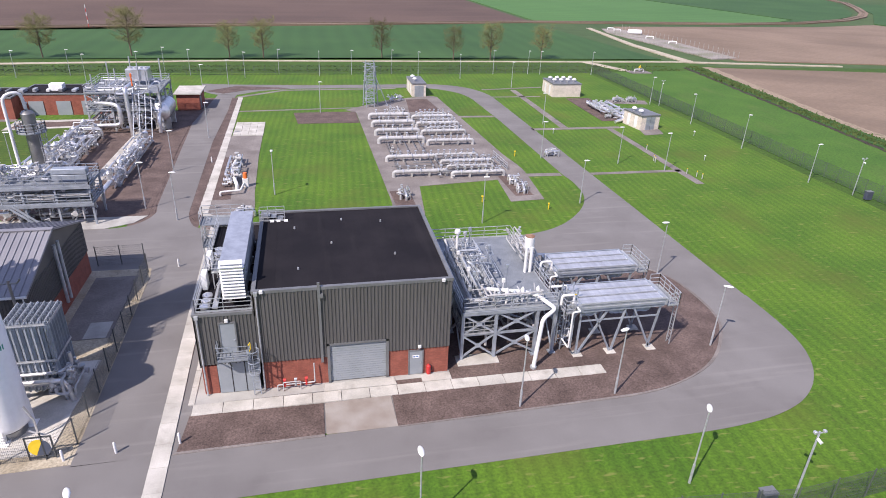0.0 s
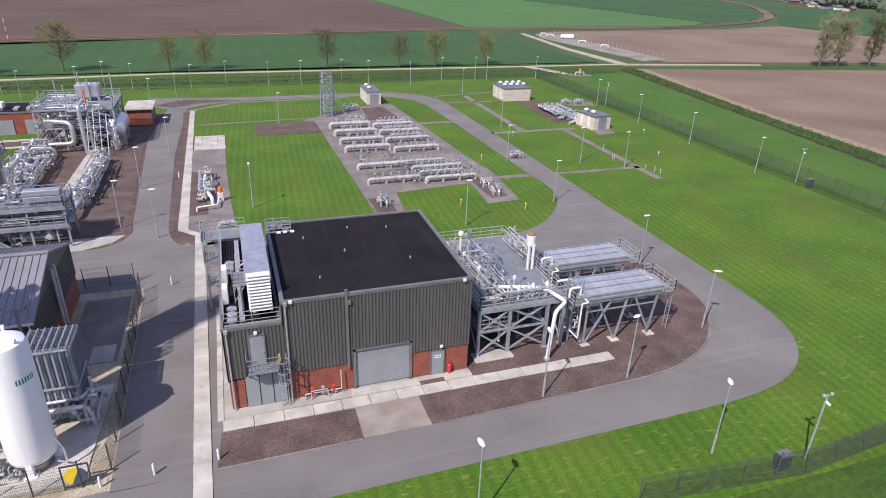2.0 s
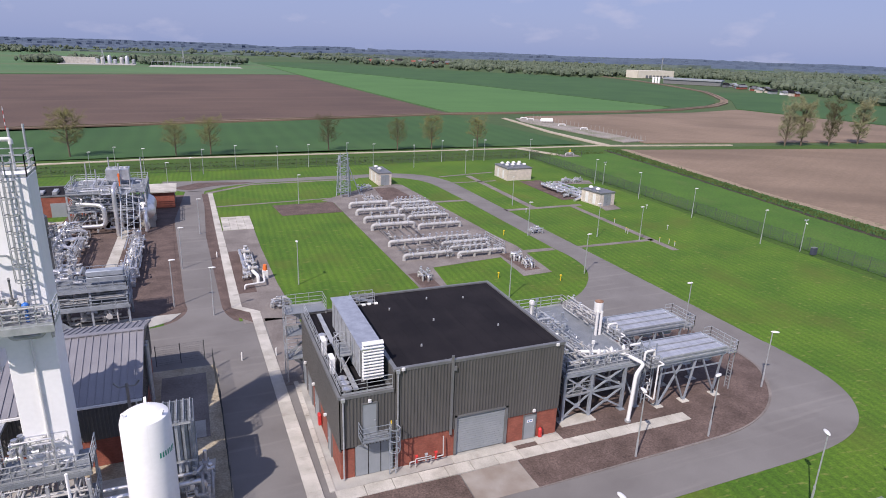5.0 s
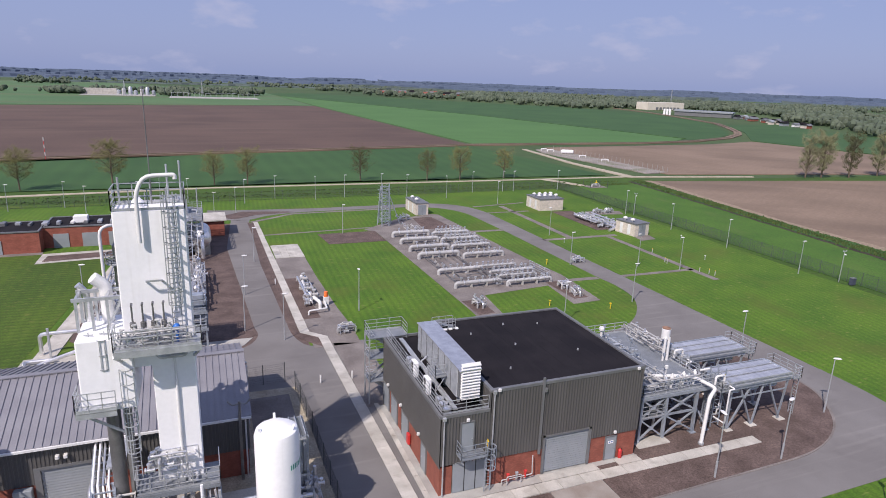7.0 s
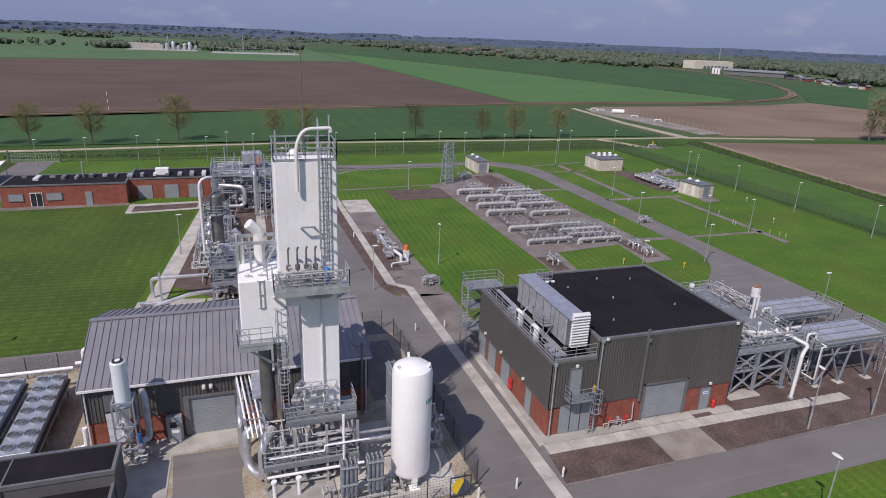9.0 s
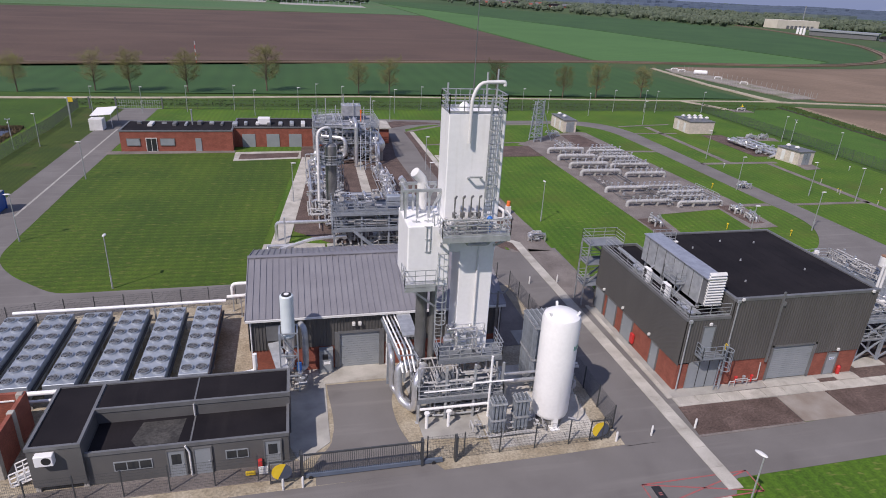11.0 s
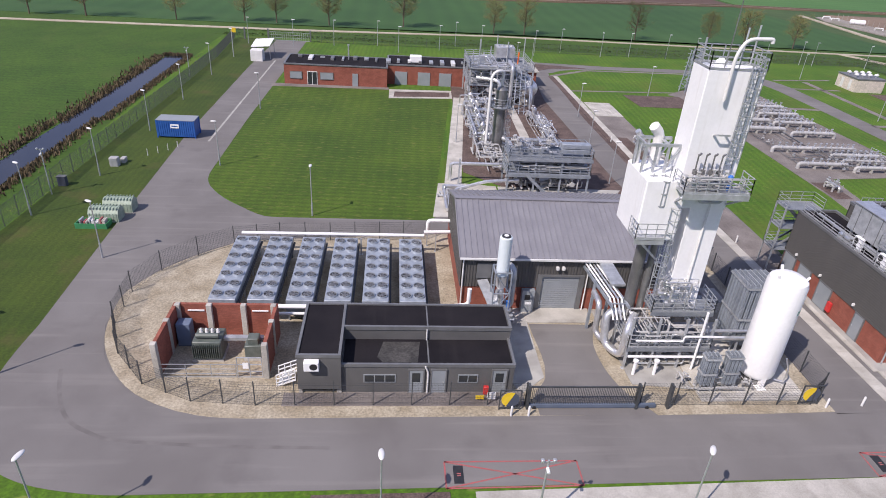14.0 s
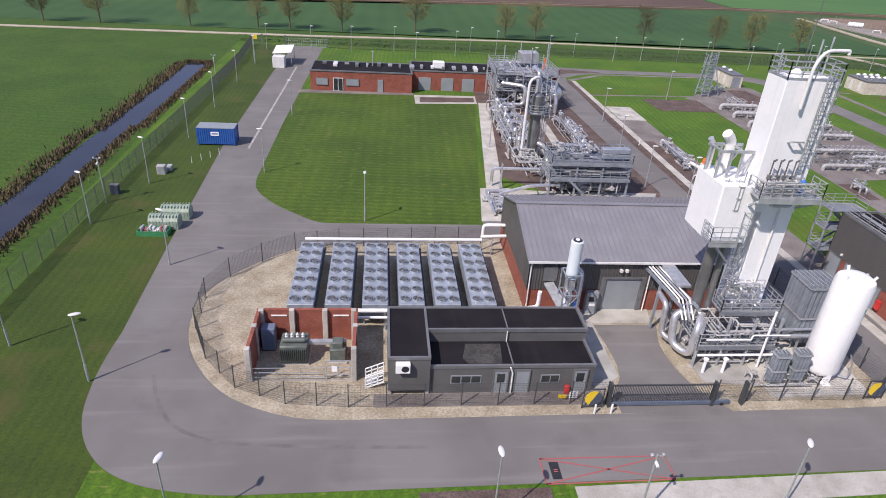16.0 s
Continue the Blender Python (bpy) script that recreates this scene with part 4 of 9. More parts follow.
part("door_frame", Shape().box(0.16, HY0 - 0.05, 0.1, 0.35, HY0 + 0.3, 3.45).box(4.35, HY0 - 0.05, 0.1, 4.54, HY0 + 0.3, 3.45).box(0.16, HY0 - 0.05, 3.3, 4.54, HY0 + 0.3, 3.45), TRIM, roller)


def steel_door(root, x, y, z, w, h, face="f", window=False, mat=None, name="door"):
    """A framed steel door in the front face at y, or in the left face at x when face is l."""
    def bx(u0, u1, z0, z1, d0, d1):
        return (u0, y + d0, z0, u1, y + d1, z1) if face == "f" else (x + d0, u0, z0, x + d1, u1, z1)
    c = x if face == "f" else y
    d = part(name, Shape().box(*bx(c - w / 2, c + w / 2, z, z + h, -0.05, 0.08)), mat or DOOR_GREY, root, "grey steel door")
    part("frame", Shape().box(*bx(c - w / 2 - 0.09, c - w / 2, z, z + h + 0.09, -0.08, 0.08)).box(*bx(c + w / 2, c + w / 2 + 0.09, z, z + h + 0.09, -0.08, 0.08)).box(*bx(c - w / 2, c + w / 2, z + h, z + h + 0.09, -0.08, 0.08)), TRIM, d)
    part("handle", Shape().box(*bx(c + w / 2 - 0.16, c + w / 2 - 0.07, z + 1.0, z + 1.06, -0.11, -0.05)), GALV, d)
    if window:
        part("pane", Shape().box(*bx(c - w * 0.3, c + w * 0.3, z + h * 0.5, z + h * 0.88, -0.056, -0.05)), PANE, d)
    return d


d = steel_door(hall, 6.55, HY0 + 0.04, 0.1, 0.95, 2.05)
part("notice", Shape().box(6.3, HY0 - 0.02, 1.55, 6.8, HY0 - 0.012, 1.8), WHITE, d, "small white notice")
part("notice_bars", Shape().box(6.36, HY0 - 0.026, 1.63, 6.5, HY0 - 0.02, 1.73).box(6.55, HY0 - 0.026, 1.63, 6.72, HY0 - 0.02, 1.73), BLUE, d)
steel_door(hall, -6.3, HY0 - 0.04, 3.45, 0.95, 2.35)
for yy in (40.9, 45.6, 48.7, 51.2):
    steel_door(hall, HX0 + 0.02, yy, 0.1, 1.0 if yy < 44 else 1.7, 2.2, "l")
big = part("panel_door", Shape().box(-7.3, HY0 - 0.02, 0.1, -4.6, HY0 + 0.1, 2.6), DOOR_GREY, hall, "blue-grey folding steel doors")
part("panel_joints", Shape().box(-6.42, HY0 - 0.035, 0.1, -6.36, HY0 - 0.02, 2.6).box(-5.52, HY0 - 0.035, 0.1, -5.46, HY0 - 0.02, 2.6), BLACK, big)
for px, z1, zb in ((-4.28, HT - 0.3, 0.1), (-8.15, AT - 0.3, 0.1)):
    p = part("downpipe", Shape().tube([(px, HY0 - 0.13, zb), (px, HY0 - 0.13, z1)], 0.06).box(px - 0.12, HY0 - 0.22, z1, px + 0.12, HY0 - 0.03, z1 + 0.25), GALV, hall, "galvanised downpipe")
part("conduit", Shape().box(-0.28, HY0 - 0.14, 2.0, -0.10, HY0 - 0.02, HT + 0.35).box(-0.1, HY0 - 0.2, HT - 0.8, 0.1, HY0 - 0.02, HT - 0.5), TRIM, hall, "grey vertical cable duct")
balcony = part("balcony", Shape().box(-7.1, HY0 - 1.0, 3.32, -5.0, HY0 - 0.03, 3.4).beam((-7.0, HY0 - 0.95, 3.3), (-7.0, HY0, 2.6), 0.07).beam((-5.1, HY0 - 0.95, 3.3), (-5.1, HY0, 2.6), 0.07), GRATE, hall, "steel grating balcony")
part("railing", Shape().rail([(-7.08, HY0 - 0.05), (-7.08, HY0 - 0.98), (-5.0, HY0 - 0.98)], 1.1, 1.0, 0.02, 3.4), GALV_BLUE, balcony)
part("ladder", Shape().ladder(-4.75, HY0 - 0.55, 0.1, 3.4, (0, -1), 0.45), GALV_BLUE, balcony, "caged steel ladder")
part("gate", Shape().beam((-5.0, HY0 - 0.98, 4.5), (-4.9, HY0 - 0.6, 4.5), 0.05).beam((-5.0, HY0 - 0.98, 4.0), (-4.9, HY0 - 0.6, 4.0), 0.05).beam((-4.9, HY0 - 0.6, 4.0), (-4.9, HY0 - 0.6, 4.5), 0.05), YELLOW, balcony, "yellow self-closing gate")
for lx, ly, lz in ((-6.3, HY0 - 0.12, 6.05), (6.8, HY0 - 0.12, 2.6), (-3.9, HY0 - 0.12, 8.05), (8.4, HY0 - 0.12, 8.0), (HX0 - 0.12, 41.9, 2.75), (HX0 - 0.12, 46.6, 2.75), (HX0 - 0.12, 50.4, 2.75)):
    solid("wall_lamp", Shape().block(lx - 0.12, ly - 0.08, lz - 0.1, lx + 0.12, ly + 0.08, lz + 0.12, 0.03), DIFFUSER, "white bulkhead lamp on the hall wall", "lamp", "hall wall lamps")
ext = thing("fire_extinguisher", "red fire extinguisher cabinet beside the hall door", "fire extinguisher", (7.5, HY0 - 0.12, 0.12))
part("body", Shape().lathe((0, 0, 0), (0, 0, 0.8), [(0, 0.15), (0.05, 0.17), (0.85, 0.17), (1, 0.08)], 12), RED, ext)
part("hose", Shape().tube([(0.05, 0, 0.8), (0.2, 0, 0.75), (0.22, 0, 0.3)], 0.025, 6), BLACK, ext)
solid("fire_box", Shape().block(HX0 - 0.25, 44.0, 0.5, HX0 - 0.02, 44.5, 1.4, 0.03), RED, "red fire hose box on the hall side", "fire box")


def wall_piping(x, y, n):
    root = thing("gas_manifold", "thin pipes and valves low on the brick wall", "pipework", (x, y, 0))
    part("pipe", Shape().tube([(0, 0, 0.1), (0, 0, 0.55), (2.6, 0, 0.55), (2.6, 0.1, 2.1)], 0.045), PIPE_GREY, root)
    part("pipe", Shape().tube([(0.4, -0.1, 0.1), (0.4, -0.1, 0.8), (1.6, -0.1, 0.8), (1.6, -0.1, 0.1)], 0.035), PIPE_GREY, root)
    for k in range(n):
        part("valve", Shape().cyl((0.5 + k * 0.75, 0, 0.4), (0.5 + k * 0.75, 0, 0.95), 0.08).cyl((0.4 + k * 0.75, 0, 0.95), (0.6 + k * 0.75, 0, 0.95), 0.1), GALV if k % 2 else RED, root)


wall_piping(-3.4, HY0 - 0.35, 3)

# things on the annex roof
RZ = AT - 0.25
ahu = thing("air_handling_unit", "large grey rooftop air handling unit with white louvres", "air handler", (0, 0, 0))
part("body", Shape().block(-6.5, 39.4, RZ + 0.55, -5.0, 48.3, 9.3, 0.05), GALV, ahu, "grey insulated sheet casing")
part("cover", Shape().box(-6.6, 38.55, 9.3, -4.92, 48.4, 9.38), LAGGING, ahu, "pale sheet metal cover")
grille = part("louvre_box", Shape().box(-6.45, 38.75, RZ + 0.7, -5.05, 39.4, 9.3), TRIM, ahu)
for k in range(12):
    z = RZ + 0.75 + k * 0.235
    part("louvre_slat", Shape().add([(-6.5, 38.75, z + 0.18), (-5.0, 38.75, z + 0.18), (-5.0, 38.5, z), (-6.5, 38.5, z), (-6.5, 38.75, z + 0.21), (-5.0, 38.75, z + 0.21), (-5.0, 38.5, z + 0.04), (-6.5, 38.5, z + 0.04)],
                                    [(0, 1, 2, 3), (7, 6, 5, 4), (3, 2, 6, 7), (1, 0, 4, 5), (0, 3, 7, 4), (2, 1, 5, 6)]), WHITE_DULL, grille, smooth=False)
for k in range(6):
    part("casing_joint", Shape().box(-6.53, 40.6 + k * 1.35, RZ + 0.6, -6.5, 40.66 + k * 1.35, 9.25), TRIM, ahu)
for k in range(4):
    for px in (-6.3, -5.1):
        part("foot", Shape().box(px, 39.6 + k * 2.7, RZ, px + 0.2, 39.8 + k * 2.7, RZ + 0.55), GALV, ahu)
acc = thing("service_platform", "small steel platform beside the air handler", "platform", (0, 0, 0))
part("deck", Shape().box(-7.5, 41.3, RZ + 1.3, -6.55, 43.2, RZ + 1.36), GRATE, acc)
part("railing", Shape().rail([(-6.6, 43.2), (-7.48, 43.2), (-7.48, 41.3), (-6.6, 41.3)], 1.0, 0.9, 0.02, RZ + 1.36), GALV, acc)
for yy in (41.4, 43.1):
    part("leg", Shape().beam((-7.4, yy, RZ), (-7.4, yy, RZ + 1.3), 0.07).beam((-7.4, yy, RZ + 0.1), (-6.7, yy, RZ + 1.2), 0.05), GALV, acc)
for yy in (41.6, 44.6):
    ac = thing("air_conditioner", "white outdoor air conditioner on the annex roof", "air conditioner", (-8.0, yy, RZ), group="annex roof air conditioners")
    part("body", Shape().block(-0.18, -0.45, 0.1, 0.18, 0.45, 1.35, 0.03), WHITE, ac)
    for z in (0.45, 1.0):
        part("fan_grille", Shape().cyl((-0.19, 0.1, z), (-0.2, 0.1, z), 0.26, n=14), BLACK, ac)
    for fy in (-0.4, 0.3):
        part("foot", Shape().box(-0.15, fy, 0, 0.15, fy + 0.1, 0.1), BLACK, ac)
for k, yy in enumerate((38.3, 39.05, 39.8, 46.2, 47.0)):
    fan = thing("roof_fan", "galvanised mushroom roof fan", "roof fan", (-7.65, yy, RZ), group="annex roof fans")
    part("base", Shape().block(-0.25, -0.25, 0, 0.25, 0.25, 0.3, 0.02), GALV, fan)
    part("cowl", Shape().lathe((0, 0, 0.3), (0, 0, 0.62), [(0, 0.2), (0.2, 0.34), (0.6, 0.34), (0.85, 0.22), (1, 0.05)], 14), LAGGING, fan)
rails = thing("roof_railing", "galvanised guard rail round the annex roof", "railing")
part("rail", Shape().rail([(-4.6, 37.75), (-8.2, 37.75), (-8.2, 52.0)], 1.0, 1.5, 0.02, RZ + 0.3), GALV, rails)
ducts = thing("roof_pipework", "cable trays and thin pipes along the annex roof", "pipework")
part("cable_tray", Shape().box(-7.2, 38.2, RZ + 0.25, -6.85, 51.5, RZ + 0.35), GALV, ducts)
part("pipe", Shape().tube([(-7.0, 39, RZ + 0.5), (-7.0, 46, RZ + 0.5), (-6.5, 46, RZ + 0.9)], 0.07), LAGGING, ducts)
part("pipe", Shape().tube([(-7.9, 45.6, RZ + 0.3), (-7.2, 45.6, RZ + 0.3), (-7.2, 49, RZ + 0.3)], 0.05), LAGGING, ducts)
part("sleeper", Shape().box(-7.25, 40, RZ, -6.8, 40.2, RZ + 0.25).box(-7.25, 46, RZ, -6.8, 46.2, RZ + 0.25).box(-7.25, 50, RZ, -6.8, 50.2, RZ + 0.25), BLACK, ducts)
stair = thing("stair_tower", "galvanised external stair at the back of the hall", "stairs")
for z in (2.3, 4.6, RZ + 0.3):
    part("landing", Shape().box(-9.8, 52.2, z - 0.06, -6.2, 54.0, z), GRATE, stair)
    part("railing", Shape().rail([(-6.2, 52.2), (-6.2, 54), (-9.8, 54), (-9.8, 52.2)], 1.1, 1.2, 0.02, z), GALV, stair)
for px in (-9.75, -6.25):
    for py in (52.3, 53.95):
        part("post", Shape().beam((px, py, 0), (px, py, RZ + 0.3), 0.12), GALV, stair)
for k in range(3):
    a, b = (-9.4, -6.6) if k % 2 else (-6.6, -9.4)
    part("stair_flight", Shape().beam((a, 53.6, k * 2.25), (b, 53.6, k * 2.25 + 2.25), 0.06, 0.22).beam((a, 52.8, k * 2.25), (b, 52.8, k * 2.25 + 2.25), 0.06, 0.22), GALV, stair)
step_over = thing("roof_steps", "galvanised step-over stairs on the flat roof", "steps")
part("railing", Shape().rail([(-4.6, 49.3), (-2.6, 49.3)], 1.0, 0.7, 0.02, HT - 0.1).rail([(-4.6, 50.0), (-2.6, 50.0)], 1.0, 0.7, 0.02, HT - 0.1), GALV, step_over)
for k in range(3):
    part("tread", Shape().box(-4.2 + k * 0.5, 49.3, HT + 0.35 - k * 0.16, -3.75 + k * 0.5, 50, HT + 0.4 - k * 0.16), GRATE, step_over)
for px in (-2.5, -3.1, -3.6):
    part("foot_pad", Shape().box(px - 0.15, 49.1, HT - 0.12, px + 0.15, 49.4, HT - 0.02), WHITE, step_over)


# ---- pipework helpers ----
def pipes(root, box, n, r, mat, seed, valves=0, name="pipe", legs=3):
    """n bent pipes that run along the axes inside a box, each a part, with flanged valves on some of them."""
    rng = random.Random(seed)
    x0, y0, z0, x1, y1, z1 = box
    for k in range(n):
        p = [rng.uniform(x0, x1), rng.uniform(y0, y1), rng.uniform(z0, z1)]
        pts, last = [tuple(p)], -1
        for _ in range(rng.randint(2, legs + 1)):
            ax = rng.choice([a for a in (0, 1, 2, 2, 1) if a != last])
            p = list(p)
            p[ax] = rng.uniform((x0, y0, z0)[ax], (x1, y1, z1)[ax])
            last = ax
            if (Vector(p) - Vector(pts[-1])).length > 0.25:
                pts.append(tuple(p))
        if len(pts) < 2:
            continue
        rr = r * rng.uniform(0.55, 1.35)
        part(name, Shape().tube(pts, rr, 8), mat, root)
    for k in range(valves):
        p = Vector((rng.uniform(x0, x1), rng.uniform(y0, y1), rng.uniform(z0, z1)))
        d = Vector(rng.choice([(1, 0, 0), (0, 1, 0)]))
        q = r * rng.uniform(1.2, 2.0)
        s = Shape().lathe(p - d * q * 2.2, p + d * q * 2.2, [(0, q * 1.5), (0.12, q * 1.5), (0.13, q), (0.87, q), (0.88, q * 1.5), (1, q * 1.5)], 10)
        s.cyl(p, p + Vector((0, 0, q * 3.2)), q * 0.5, n=8).cyl(p + Vector((0, 0, q * 3.0)), p + Vector((0, 0, q * 3.5)), q * 1.3, n=10)
        part("valve", s, rng.choice([PIPE_GREY, LAGGING, GALV]), root)


def supports(root, pts, z, w=0.1, mat=None):
    for px, py in pts:
        part("post", Shape().beam((px, py, 0), (px, py, z), w).box(px - w, py - w, 0, px + w, py + w, 0.06), mat or GALV, root)


# ---- the cooler platform beside the hall ----
plat = thing("pipe_platform", "galvanised steel platform carrying white pipework", "steel platform")
DZ, PX0, PX1, PY0, PY1 = 4.45, 10.2, 17.8, 38.7, 51.4
part("deck", Shape().box(PX0, PY0, DZ - 0.08, PX1, PY1, DZ), GRATE, plat, "grey steel grating deck")
edge = Shape()
for a, b in (((PX0, PY0), (PX1, PY0)), ((PX0, PY1), (PX1, PY1)), ((PX0, PY0), (PX0, PY1)), ((PX1, PY0), (PX1, PY1))):
    edge.beam((*a, DZ - 0.2), (*b, DZ - 0.2), 0.14, 0.3)
part("edge_beam", edge, GALV_BLUE, plat)
for px in (10.3, 12.9, 16.2, 17.7):
    for py in (38.8, 42.8, 46.9, 51.2):
        if px == 16.2 and py in (42.8, 46.9):
            continue
        part("column", Shape().beam((px, py, 0), (px, py, DZ - 0.08), 0.24).box(px - 0.28, py - 0.28, 0, px + 0.28, py + 0.28, 0.14), GALV_BLUE, plat, smooth=False)
for py, bays in ((38.8, ((10.3, 12.9), (12.9, 16.2))), (42.8, ((10.3, 12.9), (12.9, 17.7))), (46.9, ((10.3, 12.9),))):
    for a, b in bays:
        for z0, z1 in ((0.3, 2.3), (2.35, DZ - 0.3)):
            part("brace", Shape().beam((a, py, z0), (b, py, z1), 0.13), GALV_BLUE, plat)
            part("brace", Shape().beam((b, py, z0), (a, py, z1), 0.13), GALV_BLUE, plat)
            part("gusset", Shape().box((a + b) / 2 - 0.2, py - 0.08, (z0 + z1) / 2 - 0.16, (a + b) / 2 + 0.2, py + 0.08, (z0 + z1) / 2 + 0.16), GALV_BLUE, plat)
        part("crossbeam", Shape().beam((a, py, 2.33), (b, py, 2.33), 0.16), GALV_BLUE, plat)
for px in (10.3, 17.7):
    for a, b in ((38.8, 42.8), (42.8, 46.9), (46.9, 51.2)):
        part("brace", Shape().beam((px, a, 0.3), (px, b, DZ - 0.3), 0.1), GALV_BLUE, plat)
        part("brace", Shape().beam((px, b, 0.3), (px, a, DZ - 0.3), 0.1), GALV_BLUE, plat)
part("railing", Shape().rail([(10.25, 51.3), (10.25, 38.75), (17.7, 38.75)], 1.1, 1.2, 0.025, DZ), GALV, plat)
part("railing", Shape().rail([(17.7, 40.5), (17.7, 51.3), (10.25, 51.3)], 1.1, 1.2, 0.025, DZ), GALV, plat)
low = part("lower_deck", Shape().box(10.2, 38.7, 2.3, 12.9, 42.7, 2.38), GRATE, plat, "lower grating deck")
part("railing", Shape().rail([(10.25, 42.6), (10.25, 38.72), (12.85, 38.72), (12.85, 42.6)], 1.1, 0.9, 0.022, 2.38), GALV, low)
part("stair", Shape().beam((10.6, 51.3, 0), (10.6, 55.4, 0.1), 0.01).beam((10.4, 51.3, DZ), (10.4, 55.2, 0.2), 0.08, 0.25).beam((11.3, 51.3, DZ), (11.3, 55.2, 0.2), 0.08, 0.25), GALV, plat, "steel stair")
part("ladder", Shape().ladder(17.95, 39.4, 0.1, DZ, (1, 0), 0.5), GALV_BLUE, plat, "caged steel ladder")
part("footing", Shape().block(9.9, 38.0, -0.1, 13.2, 39.3, 0.16, 0.03), CONCRETE, plat, "pale concrete footing", False)
run = thing("white_riser_pipe", "thick white pipe bending down from the platform", "pipe")
part("pipe", Shape().tube([(12.2, 40.6, 5.25), (15.2, 39.7, 5.25), (16.1, 39.2, 5.2), (17.2, 37.8, 4.7), (16.0, 37.2, 4.3), (15.6, 37.0, 0)], 0.16, 12), WHITE_DULL, run)
part("flange", Shape().cyl((15.6, 37.0, 0.05), (15.6, 37.0, 0.2), 0.26), GALV, run)
deckpipes = thing("deck_pipework", "white and grey pipes, valves and manifolds on the deck", "pipework")
part("pipe", Shape().tube([(10.9, 38.9, 5.2), (10.9, 47.6, 5.2), (10.9, 48.6, 5.8)], 0.13, 10), PIPE_GREY, deckpipes)
part("pipe", Shape().tube([(11.5, 40, 5.9), (11.5, 46, 5.9), (13.0, 46, 5.9)], 0.10, 10), GALV, deckpipes)
part("pipe", Shape().tube([(12.9, 41.2, 5.0), (12.9, 43.6, 5.0), (12.0, 44.6, 5.6)], 0.10, 10), GALV, deckpipes)
pipes(deckpipes, (10.6, 39.2, DZ + 0.2, 13.6, 49.6, DZ + 1.3), 34, 0.045, GALV, 3, 26)
pipes(deckpipes, (11.2, 43.0, DZ + 0.3, 14.6, 49.0, DZ + 1.6), 18, 0.045, GALV_BLUE, 13, 14)
for k in range(14):
    vx, vy = 11.0 + (k * 37 % 34) / 10, 40.0 + (k * 53 % 95) / 10
    part("instrument_post", Shape().cyl((vx, vy, DZ), (vx, vy, DZ + 1.3 + (k % 4) * 0.3), 0.04, n=6).block(vx - 0.12, vy - 0.1, DZ + 1.2 + (k % 4) * 0.3, vx + 0.12, vy + 0.1, DZ + 1.5 + (k % 4) * 0.3, 0.02), (GALV, WHITE_DULL, GALV_BLUE, GALV_BLUE)[k % 4], deckpipes)
for k in range(6):
    vx = 13.2 + k * 0.62
    part("filter_pot", Shape().lathe((vx, 39.5, DZ), (vx, 39.5, DZ + 1.1 + 0.25 * (k % 2)), [(0, 0.1), (0.25, 0.1), (0.3, 0.17), (0.85, 0.17), (1, 0.05)], 10), (GALV_BLUE, WHITE_DULL)[k % 2], deckpipes)
pipes(deckpipes, (10.6, 39.0, DZ + 0.2, 16.5, 40.4, DZ + 1.3), 10, 0.06, PIPE_GREY, 4, 6)
pipes(deckpipes, (16.9, 44.5, DZ + 0.2, 18.3, 51.0, DZ + 1.3), 18, 0.05, PIPE_GREY, 5, 14)
tower = thing("ladder_tower", "blue-grey ladder tower beside the platform", "ladder tower", (18.5, 39.0, 0.06))
for px in (0, 0.9):
    for py in (0, 0.9):
        part("post", Shape().beam((px, py, 0), (px, py, 5.6), 0.09), GALV_BLUE, tower)
for k in range(7):
    z = 0.4 + k * 0.75
    part("hoop", Shape().beam((0, 0, z), (0.9, 0, z), 0.05).beam((0, 0.9, z), (0.9, 0.9, z), 0.05).beam((0, 0, z), (0, 0.9, z), 0.05).beam((0.9, 0, z), (0.9, 0.9, z), 0.05), GALV_BLUE, tower)
part("self_closing_gate", Shape().box(0.1, -0.05, 5.0, 0.8, -0.02, 5.08), YELLOW, tower, "yellow safety gate")
pipes(tower, (0.1, 0.1, 0.2, 0.8, 0.8, 5.0), 8, 0.05, WHITE_DULL, 14, 4)
under = thing("under_deck_pipework", "grey pipes and vessels under the platform deck", "pipework")
pipes(under, (10.4, 39.2, 0.3, 17.4, 51, DZ - 0.4), 24, 0.1, PIPE_GREY, 6, 8)
for cx, cy, r, h, mat in ((11.6, 47.0, 0.16, 2.6, WHITE_DULL), (12.6, 48.3, 0.11, 1.9, GALV)):
    st = thing("vent_stack", "white vent pipe with a cap standing on the deck", "vent stack", (cx, cy, DZ), group="deck vent stacks")
    part("pipe", Shape().cyl((0, 0, 0), (0, 0, h), r * 0.7, n=12), mat, st)
    part("cap", Shape().lathe((0, 0, h), (0, 0, h + 0.7 * r / 0.16 * 0.5), [(0, r), (0.1, r * 1.6), (0.75, r * 1.6), (0.8, r * 1.3), (1, r * 1.3)], 12), mat, st)
    part("flange", Shape().cyl((0, 0, 0.3), (0, 0, 0.38), r * 1.2, n=12), GALV, st)
st = thing("exhaust_pipes", "twin white pipes with a drum silencer", "silencer", (17.1, 44.2, DZ))
for dx in (-0.22, 0.22):
    part("pipe", Shape().cyl((dx, 0, 0), (dx, 0, 2.3), 0.13), WHITE_DULL, st)
part("drum", Shape().lathe((0.1, 0.4, 2.0), (0.1, 0.4, 3.1), [(0, 0.2), (0.1, 0.42), (0.97, 0.42), (1, 0.38)], 14), WHITE_DULL, st)
part("rusty_top", Shape().cyl((0.1, 0.4, 3.1), (0.1, 0.4, 3.16), 0.4, n=14), RUST, st, "rusty drum top")
